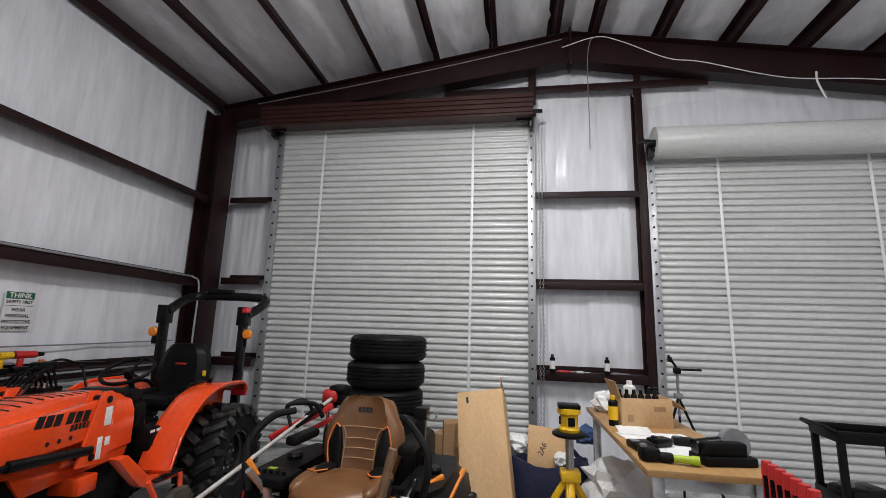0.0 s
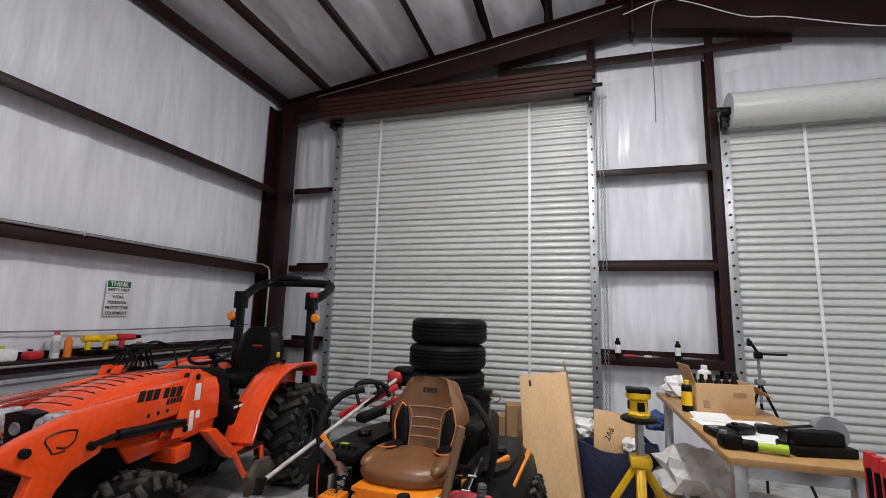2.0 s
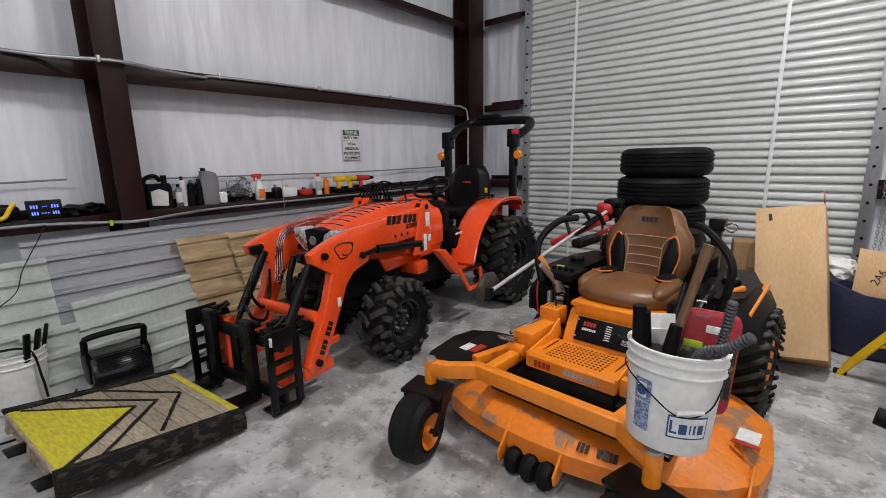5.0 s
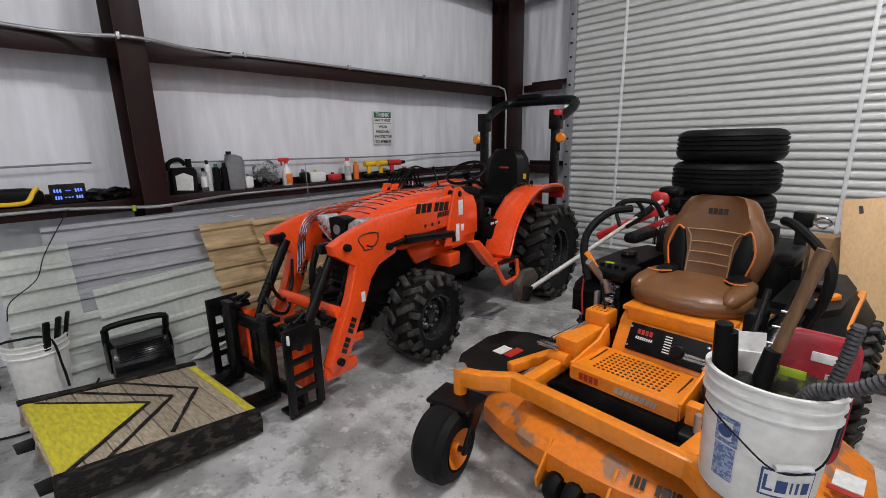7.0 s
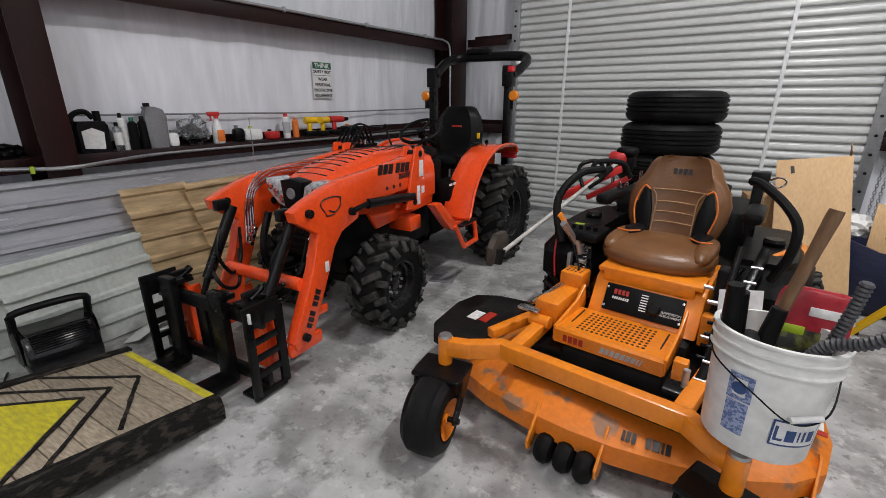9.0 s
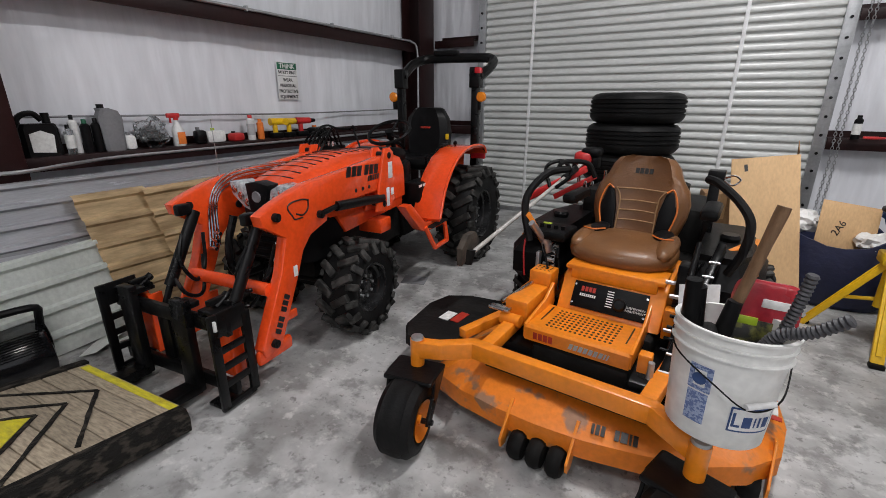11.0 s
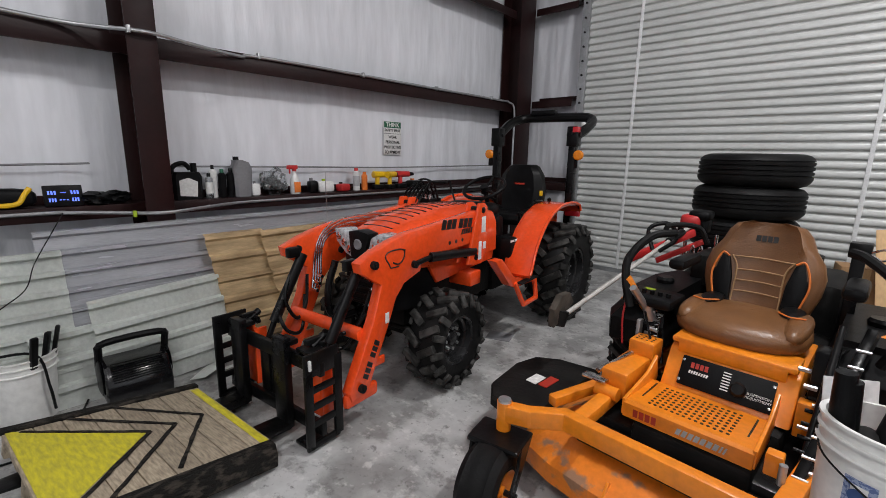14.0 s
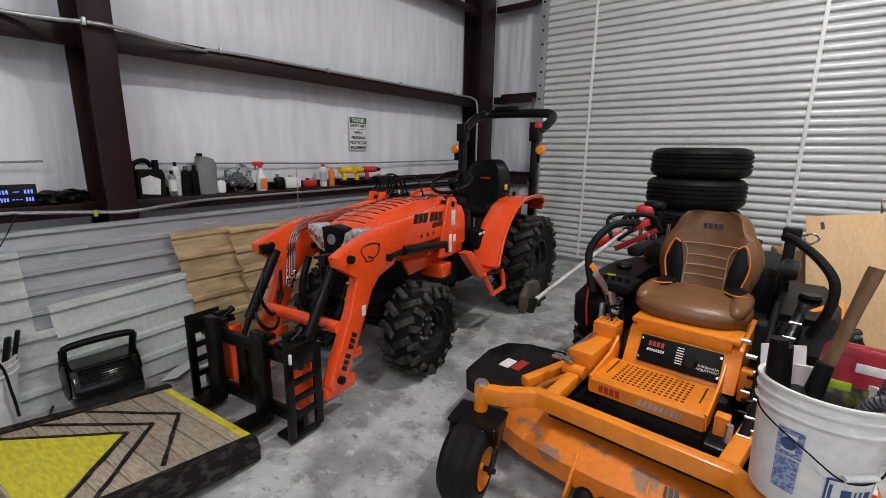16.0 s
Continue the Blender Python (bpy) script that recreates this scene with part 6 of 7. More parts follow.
cbx = thing("carton_of_bottles", pose(1.32, 4.48, 0.923, 0, 0, 6), "open brown carton holding dark bottles on the bench", "box")
bm = bmesh.new()
for s in (-1, 1):
    box(bm, (s * 0.18, 0, 0.1), (0.005, 0.26, 0.2), 0.001)
    box(bm, (0, s * 0.13, 0.1), (0.36, 0.005, 0.2), 0.001)
box(bm, (0, 0, 0.003), (0.36, 0.26, 0.006))
part("carton", bm, "card", cbx)
bm = bmesh.new()
box(bm, (0.07, 0, 0), (0.14, 0.25, 0.004), 0, pose(0.18, 0, 0.2, 0, 35, 0))
box(bm, (-0.06, 0, 0), (0.12, 0.25, 0.004), 0, pose(-0.18, 0, 0.2, 0, 70, 0))
loosen(part("flap", bm, "card", cbx), "flap", False)
part("print_mark", made(box, (0.09, -0.1335, 0.13), (0.08, 0.002, 0.035), 0), "card_dark", cbx)
part("print_mark", made(box, (-0.12, -0.1335, 0.06), (0.04, 0.002, 0.05), 0), "card_dark", cbx)
for i in range(6):
    can("bottle", 1.18 + 0.053 * i, 4.50 + 0.006 * i, 0.93, 0.024, 0.235, "black_plastic", "black_plastic", "dark bottle standing in the open carton", "bottle")
can("spray_can", 1.10, 4.36, 0.923, 0.034, 0.21, "black_plastic", "yellow", "black and yellow aerosol can on the bench", band="yellow")
bm = bmesh.new()
box(bm, (0, 0, 0), (0.45, 0.6, 0.002), 0, pose(1.32, 3.85, 0.926, 0, 0, 8))
box(bm, (0, 0, 0), (0.22, 0.3, 0.002), 0, pose(1.2, 4.2, 0.929, 0, 0, -6))
loosen(tagged(part("paper_sheet", bm, "paper"), "loose white paper sheet on the bench", "paper"), "paper_sheet", False)


def lump(name, x, y, z, s, mat, label, category, rz=0, extra=None):
    """A small hand-sized object: moulded body with a second piece and a knob."""
    t = thing(name, pose(x, y, z, 0, 0, rz), label, category)
    bm = bmesh.new()
    box(bm, (0, 0, s[2] / 2), s, min(s) * 0.3)
    box(bm, (s[0] * 0.18, 0, s[2] * 0.62), (s[0] * 0.5, s[1] * 0.7, s[2] * 0.8), min(s) * 0.25)
    part("body", bm, mat, t)
    bm = bmesh.new()
    rod(bm, (-s[0] * 0.3, 0, s[2]), (-s[0] * 0.3, 0, s[2] * 1.2), min(s[0], s[1]) * 0.2, seg=12)
    part("knob", bm, extra or "grey_plastic", t)
    return t


lump("battery_pack", 1.12, 3.7, 0.923, (0.13, 0.16, 0.04), "black_plastic", "flat black case on the bench", "case", 8)
lump("tape_measure", 1.09, 3.45, 0.923, (0.1, 0.09, 0.07), "black_plastic", "black tape measure on the bench", "tool", 12)
lump("goggles", 1.24, 3.78, 0.927, (0.13, 0.09, 0.05), "black", "black goggles on the bench", "goggles", 30, "screen")
lump("phone_case", 1.4, 3.86, 0.927, (0.12, 0.1, 0.04), "black_plastic", "small black case on the bench", "case", -10)
fl = thing("flashlight", pose(1.19, 3.42, 0.95, 0, 90, -12), "lime and black flashlight lying on the bench", "flashlight")
part("barrel", made(lathe, [(0.001, -0.04), (0.018, -0.04), (0.019, 0.08), (0.024, 0.1), (0.024, 0.13), (0.001, 0.13)], 16), "green", fl)
part("grip", made(lathe, [(0.02, -0.06), (0.026, -0.05), (0.026, 0.0), (0.02, 0.01)], 16), "black_plastic", fl)
gr = thing("chop_saw", pose(1.47, 3.5, 0.923, 0, 0, 12) @ Matrix.Scale(0.78, 4), "grey and black power saw on the bench", "power tool")
bm = bmesh.new()
box(bm, (0, 0, 0.03), (0.36, 0.2, 0.06), 0.012)
box(bm, (-0.02, -0.02, 0.1), (0.3, 0.12, 0.09), 0.02)
part("base", bm, "black_plastic", gr)
part("guard", made(lathe, [(0.001, -0.03), (0.1, -0.03), (0.105, 0.0), (0.1, 0.03), (0.001, 0.03)], 28, Matrix.Translation((0.1, 0.02, 0.12)) @ Matrix.Rotation(radians(80), 4, "X")), "grey_plastic", gr)
part("motor", made(rod, (-0.18, 0.02, 0.1), (0.0, 0.02, 0.12), 0.05), "black", gr)
# clamps in a row beside the bench, red grips upward
for i in range(7):
    x, y = 1.535 - 0.006 * i, 3.2 - 0.066 * i
    t = thing("bar_clamp", pose(x, y, 0.0), "black bar clamp with a red grip standing in a rack", "clamp", "row of clamps")
    part("bar", made(box, (0, 0, 0.5), (0.012, 0.03, 1.0), 0.002), "black", t)
    bm = bmesh.new()
    rod(bm, (0, 0, 0.8), (0, 0, 0.96), 0.02, 0.023, seg=14)
    rod(bm, (0, 0, 0.74), (0, 0, 0.8), 0.026, seg=14)
    part("grip", bm, "black_plastic", t)
    bm = bmesh.new()
    rod(bm, (0, 0, 0.96), (0, 0, 1.02), 0.025, 0.02, seg=14)
    box(bm, (-0.02, 0, 0.9), (0.008, 0.012, 0.13), 0.003)
    part("red_cap", bm, "red", t)
# camera tripod behind the bench
tp = thing("camera_tripod", pose(1.9, 5.4, 0), "black folding camera tripod with a pan head", "tripod")
for i, (fx, fy) in enumerate(((-0.3, -0.05), (0.34, -0.15), (0.1, 0.3))):
    part("leg", made(sweep, [(0.0, 0, 1.02), (fx * 0.55, fy * 0.55, 0.5), (fx, fy, 0.0)], 0.012, 8, 2), "black", tp)
bm = bmesh.new()
rod(bm, (0, 0, 0.85), (0, 0, 1.24), 0.012)
box(bm, (0, 0, 1.03), (0.07, 0.07, 0.05), 0.01)
part("column", bm, "grey_plastic", tp)
bm = bmesh.new()
box(bm, (0, 0, 1.26), (0.06, 0.06, 0.06), 0.012)
rod(bm, (0, 0, 1.27), (0.2, -0.05, 1.275), 0.01)
rod(bm, (0, 0, 1.28), (-0.07, 0.0, 1.4), 0.012)
box(bm, (-0.06, 0, 1.36), (0.03, 0.06, 0.05), 0.006)
part("pan_head", bm, "black_plastic", tp)
# utility cart
ct = thing("utility_cart", pose(3.2, 5.1, 0, 0, 0, -6), "black plastic two-shelf utility cart", "cart")
for z in (0.3, 0.8):
    bm = bmesh.new()
    box(bm, (0, 0, z), (0.56, 0.42, 0.02), 0.008)
    for s in (-1, 1):
        box(bm, (s * 0.28, 0, z + 0.04), (0.02, 0.44, 0.09), 0.008)
        box(bm, (0, s * 0.21, z + 0.04), (0.56, 0.02, 0.09), 0.008)
    part("shelf_tray", bm, "black_plastic", ct)
for sx in (-1, 1):
    for sy in (-1, 1):
        post = part("post", made(box, (sx * 0.26, sy * 0.19, 0.48), (0.05, 0.05, 0.72), 0.01), "black_plastic", ct)
        part("caster", made(lathe, [(0.001, -0.015), (0.05, -0.015), (0.06, 0), (0.05, 0.015), (0.001, 0.015)], 18, turned(sx * 0.26, sy * 0.19, 0.06)), "rubber", ct)
part("push_handle", made(sweep, [(-0.28, -0.2, 0.86), (-0.35, -0.18, 0.9), (-0.35, 0.18, 0.9), (-0.28, 0.2, 0.86)], 0.016), "black_plastic", ct)
lump("tool_case", 3.11, 5.08, 0.31, (0.36, 0.26, 0.14), "black", "black tool bag on the cart's lower shelf", "tool bag", 10)
bm = bmesh.new()
rod(bm, (0, 0, 0.0), (0, 0, 0.02), 0.2, seg=28)
rod(bm, (0, 0, 0.0), (0, 0, 0.35), 0.02)
rod(bm, (0, 0, 0.33), (0, 0, 0.36), 0.15, seg=28)
bmesh.ops.transform(bm, matrix=pose(1.40, 4.35, 0.0), verts=bm.verts)
tagged(part("stool", bm, "black"), "low black round stool under the bench", "stool")
c2 = thing("cardboard_box", pose(1.12, 4.5, 0, 0, 0, 8), "brown cardboard box on the floor under the bench", "box")
part("carton", made(box, (0, 0, 0.13), (0.4, 0.3, 0.26), 0.004), "card_dark", c2)
part("packing_tape", made(box, (0, -0.151, 0.13), (0.05, 0.002, 0.26), 0), "card", c2)
cab = thing("white_bin", pose(1.38, 3.8, 0), "pale plastic bin under the bench", "bin")
bm = bmesh.new()
loft(bm, [[(sx * a, sy * b, z) for sx, sy in ((-1, -1), (1, -1), (1, 1), (-1, 1))] for a, b, z in ((0.16, 0.2, 0.0), (0.2, 0.24, 0.5), (0.215, 0.255, 0.51), (0.215, 0.255, 0.54), (0.19, 0.23, 0.54), (0.16, 0.2, 0.1))])
part("bin_body", bm, "white_plastic", cab)

# wheeled edger at the edge of the walk
lb = thing("lawn_edger", pose(-0.2, -0.08, 0), "orange wheeled lawn edger with black foam grips", "edger")
part("frame_tube", made(sweep, [(0.98, 3.0, 0.12), (0.90, 2.7, 0.22), (0.70, 2.33, 0.5), (0.667, 2.3, 0.6), (0.72, 2.3, 0.75), (0.80, 2.45, 0.78), (0.93, 2.75, 0.65)], 0.022, 12, 5), "mower", lb, "orange frame tube")
part("foam_grip", made(sweep, [(0.645, 2.74, 0.6), (0.70, 2.735, 0.592), (0.8, 2.75, 0.6), (0.95, 2.82, 0.63), (1.1, 2.9, 0.66)], 0.03, 12, 5), "rubber", lb, "black foam grip")
part("loop_handle", made(sweep, [(1.02, 3.3, 0.42), (0.86, 3.34, 0.5), (0.70, 3.37, 0.585), (0.672, 3.37, 0.625), (0.72, 3.37, 0.67), (0.79, 3.37, 0.69), (0.95, 3.38, 0.68), (1.09, 3.38, 0.65), (1.13, 3.38, 0.58), (1.13, 3.36, 0.4), (1.05, 3.2, 0.12)], 0.012, 10, 5), "black", lb, "black steel loop handle").data.transform(Matrix.Translation((0.1, 0, -0.06)))
for x, y in ((0.96, 2.98), (1.12, 3.1)):
    part("wheel", made(lathe, [(0.03, -0.025), (0.085, -0.03), (0.1, -0.015), (0.1, 0.015), (0.085, 0.03), (0.03, 0.025)], 28, Matrix.Translation((x, y, 0.1)) @ Matrix.Rotation(radians(35), 4, "Z") @ Matrix.Rotation(radians(90), 4, "Y")), "rubber", lb)
part("axle", made(rod, (0.94, 2.97, 0.1), (1.14, 3.11, 0.1), 0.012), "galv", lb)

# ---- string trimmer laid over the mower ----
tr = thing("string_trimmer", pose(0, 0, 0), "red and black string trimmer with a long white shaft", "string trimmer")
e, h = Vector((-1.01, 4.23, 1.03)), Vector((-1.31, 3.02, 0.61))
part("shaft", made(rod, e, h, 0.0135), "shaft", tr, "long white shaft")
bm = bmesh.new()
oval(e.x - 0.03, e.y + 0.05, e.z + 0.005, 0.065, 0.09, 0.05, bm, 16, 10, 4)
part("engine_cover", bm, "red", tr, "", 50)
bm = bmesh.new()
oval(e.x + 0.02, e.y + 0.06, e.z + 0.05, 0.07, 0.08, 0.035, bm, 16, 10, 4)
box(bm, (e.x + 0.05, e.y + 0.05, e.z - 0.02), (0.06, 0.1, 0.09), 0.012)
box(bm, (e.x - 0.07, e.y + 0.1, e.z - 0.06), (0.1, 0.12, 0.1), 0.02)
part("air_filter", bm, "black_plastic", tr, "", 50)
bm = bmesh.new()
q = e.lerp(h, 0.35)
sweep(bm, [q + Vector((-0.02, 0, 0.0)), q + Vector((-0.06, 0.02, 0.13)), q + Vector((0.04, 0.06, 0.17)), q + Vector((0.09, 0.08, 0.08)), q + Vector((0.02, 0.0, 0.0))], 0.013)
rod(bm, e.lerp(h, 0.12), e.lerp(h, 0.24), 0.024)
part("front_handle", bm, "black", tr)
bm = bmesh.new()
prism(bm, [(-0.11, 0.0), (-0.07, 0.09), (0.02, 0.12), (0.1, 0.08), (0.12, 0.0), (0.0, -0.02)], -0.02, 0.02, "x", 0.006)
bmesh.ops.transform(bm, matrix=Matrix.Translation(h + Vector((-0.02, 0.0, 0.0))) @ Matrix.Rotation(radians(25), 4, "X"), verts=bm.verts)
part("debris_guard", bm, "guard_brown", tr)
part("line_head", made(rod, h + Vector((-0.03, -0.03, -0.05)), h + Vector((-0.02, -0.01, 0.03)), 0.05), "dusty", tr)
bm = bmesh.new()
bar(bm, (-1.28, 3.82, 0.80), (-1.0, 4.17, 0.97), 0.03, 0.05)
bar(bm, (-1.16, 4.02, 0.78), (-0.96, 4.32, 0.9), 0.02, 0.04)
hg = tagged(part("hedge_trimmer_bar", bm, "red"), "red steel tool rack bar on the mower's tank", "rack")
bm = bmesh.new()
for k in range(4):
    p = Vector((-1.02 + 0.05 * k, 4.21, 0.82))
    sweep(bm, [p, p + Vector((0.02, 0, 0.06)), p + Vector((0.03, 0.0, -0.02)), p + Vector((0.0, 0, -0.09))], 0.006, 6)
rod(bm, (-1.06, 4.25, 0.7), (-1.06, 4.25, 1.0), 0.012)
rod(bm, (-0.88, 4.27, 0.7), (-0.88, 4.27, 0.96), 0.01)
part("clips", bm, "chrome", hg)

# ---- pallet on the forks ----
u, v = Vector((0.9965, 0.083, 0)).normalized(), Vector((-0.083, 0.985, -0.15)).normalized()
pm = Matrix.Translation((-2.46, 1.305, 0.165)) @ Matrix((u, v, u.cross(v).normalized())).transposed().to_4x4()
pal = thing("wooden_pallet", pm, "weathered wooden pallet with faded yellow and black paint", "pallet")
for i in range(8):
    random.seed(60 + i)
    y = -0.355 + 0.1015 * i
    part("plank", made(box, (random.uniform(-0.004, 0.004), y, -0.01 + random.uniform(-0.002, 0.002)), (0.83, 0.098, 0.02), 0.004), "pallet_wood", pal)
for x in (-0.39, 0.0, 0.39):
    part("stringer", made(box, (x, 0, -0.065), (0.05, 0.8, 0.085), 0.004), "pallet_wood", pal)
for y in (-0.33, 0.0, 0.33):
    part("lower_board", made(box, (0, y, -0.117), (0.83, 0.09, 0.016), 0.003), "pallet_wood", pal)


def paint(bm, pts, z=0.0035):
    prism(bm, pts, z - 0.003, z, "z")


def stripe(bm, a, b, w=0.022):
    a, b = Vector(a), Vector(b)
    n = Vector((b.y - a.y, a.x - b.x)).normalized() * w / 2
    k = 14
    up = [a.lerp(b, i / k) + n * (0.8 + 0.5 * noise.noise((i * 1.7, a.x * 9, 2))) for i in range(k + 1)]
    dn = [a.lerp(b, i / k) - n * (0.8 + 0.5 * noise.noise((i * 1.3, a.y * 9, 5))) for i in range(k + 1)]
    paint(bm, [(p.x, p.y) for p in up + dn[::-1]], 0.006)


part("yellow_triangle", made(paint, [(-0.4, -0.395), (-0.04, 0.03), (0.39, -0.395)]), "pallet_yellow", pal, "faded yellow painted triangle")
part("yellow_edge", made(paint, [(-0.36, 0.355), (0.4, 0.355), (0.4, 0.395), (-0.36, 0.395)]), "pallet_yellow", pal)
for a, b in (((-0.36, -0.35), (-0.03, 0.04)), ((-0.03, 0.04), (0.38, -0.36)), ((-0.375, -0.185), (-0.035, 0.15)), ((-0.035, 0.15), (0.4, -0.25)), ((-0.38, -0.005), (-0.05, 0.28)), ((-0.05, 0.28), (0.34, 0.02))):
    part("black_stripe", made(stripe, a, b), "pallet_black", pal)
part("edge_skirt", made(box, (-0.405, 0, 0.004), (0.05, 0.82, 0.02), 0.006), "pallet_black", pal)
bm = bmesh.new()
prism(bm, [(0.38, 0.008), (0.425, 0.006), (0.455, -0.035), (0.462, -0.09), (0.43, -0.095), (0.38, -0.01)], -0.41, 0.4, "y", 0.006)
part("edge_skirt", bm, "pallet_black", pal, "black rubber edge skirt")

# ---- leaning sheets along the side wall ----
def ribbed(bm, y0, y1, h, pitch, rise=0.018, skew=0.0, flat=0.6):
    """A ribbed panel, ribs along y, standing on z = 0 with its room side to +x."""
    prof, z = [], 0.0
    while z < h - 0.3 * pitch:
        for a, d in ((0.0, 0.0), (flat, 0.0), (flat + 0.1, rise), (flat + 0.28, rise), (flat + 0.38, 0.0)):
            if z + a * pitch <= h:
                prof.append((d, z + a * pitch))
        z += pitch
    n = 16
    rows = [[bm.verts.new((d + 0.006 * noise.noise((i * 0.4, z * 3, y0)), y0 + (y1 - y0) * i / n + skew * z, z)) for i in range(n + 1)] for d, z in prof]
    fs = []
    for a, b in zip(rows, rows[1:]):
        for i in range(n):
            fs.append(bm.faces.new((a[i], a[i + 1], b[i + 1], b[i])))
    bmesh.ops.solidify(bm, geom=fs, thickness=0.002)


for y0, y1, h, x, lean, pitch, m, rx, lb in ((1.14, 5.3, 1.02, -3.39, -11, 0.112, "sheet_silver", 0.4, "long galvanised ribbed metal sheet leaning on the wall"),
                                            (0.9, 1.24, 0.92, -3.375, -11, 0.11, "sheet_white", 0, "off-white ribbed metal sheet leaning on the wall"),
                                            (1.04, 2.36, 0.45, -3.345, -12, 0.15, "sheet_white", 1.5, "off-white ribbed metal sheet standing on the floor"),
                                            (1.34, 2.07, 0.66, -3.31, -13, 0.15, "sheet_white", 3.5, "off-white metal panel leaning on other sheets"),
                                            (2.09, 2.5, 0.9, -3.29, -13, 0.15, "sheet_tan", 0, "tan ribbed panel leaning on the wall"),
                                            (2.48, 3.36, 0.92, -3.25, -13, 0.15, "sheet_tan", 1, "tan ribbed panel leaning on the wall")):
    bm = made(ribbed, y0, y1, h, pitch, 0.02 if "tan" in m else 0.028, -0.12 if "tan" in m else 0.0)
    ob = part("metal_sheet", bm, m, None, "", 25)
    yc = (y0 + y1) / 2
    ob.matrix_world = Matrix.Translation((x, yc, 0.01)) @ Matrix.Rotation(radians(rx), 4, "X") @ Matrix.Rotation(radians(lean), 4, "Y") @ Matrix.Translation((0, -yc, 0))
    tagged(ob, lb, "metal sheet")
for k, (x, y, s, rz) in enumerate(((-3.22, 1.86, 0.2, 20), (-3.1, 1.98, 0.14, -15))):
    tagged(part("panel_offcut", made(box, (0, 0, 0), (s, s * 1.2, 0.004), 0, pose(x, y, 0.03 + 0.03 * k, 8, -20, rz)), "sheet_white"), "small off-white metal offcut on the floor", "metal sheet")

# ---- white tool bucket, heater fan, cords ----
wbk = thing("bucket", pose(-3.4, 0.99, 0), "white plastic pail holding black-handled tools", "bucket")
part("pail", made(pail, 0.128, 0.148, 0.365), "bucket", wbk, "", 40)
for k, (dx, dy, tx, ty) in enumerate(((0.03, 0.02, 0.08, 0.1), (0.0, 0.05, 0.03, 0.12), (0.05, 0.0, 0.12, 0.06))):
    t = thing("pliers", pose(-3.4 + dx, 0.99 + dy, 0.02), "black-handled tool standing in the pail", "hand tool", "tools in the pail")
    bm = bmesh.new()
    bar(bm, (0, 0, 0.0), (tx * 0.7, ty * 0.7, 0.3), 0.03, 0.012)
    bar(bm, (tx * 0.7, ty * 0.7, 0.3), (tx, ty, 0.46), 0.035, 0.022)
    part("blade", bm, "black", t)
heater = thing("fan_heater", pose(-3.31, 1.47, 0, 0, 0, 88), "black portable blower fan with a carry handle", "fan")
bm = bmesh.new()
prism(bm, [(-0.15, 0.0), (0.15, 0.0), (0.18, 0.05), (0.185, 0.14), (0.13, 0.225), (0.02, 0.255), (-0.1, 0.23), (-0.165, 0.14), (-0.175, 0.05)], -0.165, 0.165, "x", 0.02)
body = part("housing", bm, "gloss_black", heater)
bm = bmesh.new()
sweep(bm, [(-0.16, 0.02, 0.18), (-0.165, -0.03, 0.3), (-0.135, -0.06, 0.365), (0.135, -0.06, 0.365), (0.165, -0.03, 0.3), (0.16, 0.02, 0.18)], 0.02, 10, 4)
part("carry_handle", bm, "black_plastic", heater)
bm = bmesh.new()
for i in range(9):
    box(bm, (0, -0.155 + 0.007 * i, 0.15 + 0.0115 * i), (0.26, 0.012, 0.004), 0)
part("grille", bm, "black", heater)
for s in (-1, 1):
    part("end_cap", made(lathe, [(0.001, 0.0), (0.1, 0.0), (0.115, 0.01), (0.09, 0.018), (0.03, 0.02), (0.001, 0.02)], 26, Matrix.Translation((s * 0.163, 0.0, 0.15)) @ Matrix.Rotation(radians(90 * s), 4, "Y")), "black", heater)


def cord(pts, r, label, mat="black", name="extension_cable"):
    return tagged(part(name, made(sweep, pts, r, 6), mat), label, "cable")


cord([(-3.5, 1.34, 0.1), (-3.4, 1.26, 0.02), (-3.1, 1.12, 0.008), (-2.95, 0.9, 0.008), (-3.1, 0.6, 0.008), (-3.5, 0.5, 0.01), (-3.72, 0.72, 0.06)], 0.006, "black power cord lying on the floor")
cord([(-3.735, 0.875, 1.0), (-3.72, 0.87, 0.9), (-3.73, 0.86, 0.6), (-3.72, 0.82, 0.3), (-3.68, 0.75, 0.06)], 0.009, "black power cord hanging from the outlet")
cord([(-3.74, 1.3, 1.06), (-3.55, 1.22, 0.98), (-3.5, 1.12, 0.82), (-3.42, 1.06, 0.7), (-3.4, 0.93, 0.6), (-3.38, 0.9, 0.5)], 0.003, "thin black wire hanging over the sheets")
cord([(-3.42, 0.80, 0.36), (-3.32, 0.9, 0.40), (-3.27, 1.05, 0.38), (-3.25, 1.08, 0.2), (-3.27, 1.09, 0.06)], 0.007, "black cord hung over the pail")
ou = thing("outlet_box", pose(-3.765, 0.87, 1.02), "grey metal outlet box with a black plug", "outlet")
part("box_body", made(box, (0, 0, 0), (0.05, 0.12, 0.11), 0.008), "galv", ou)
part("plug", made(box, (0.05, 0.01, -0.02), (0.06, 0.035, 0.06), 0.01), "black_plastic", ou)
lump("power_adapter", -3.66, 0.72, 0.0, (0.1, 0.14, 0.08), "black_plastic", "black power adapter on the floor", "adapter", 20)

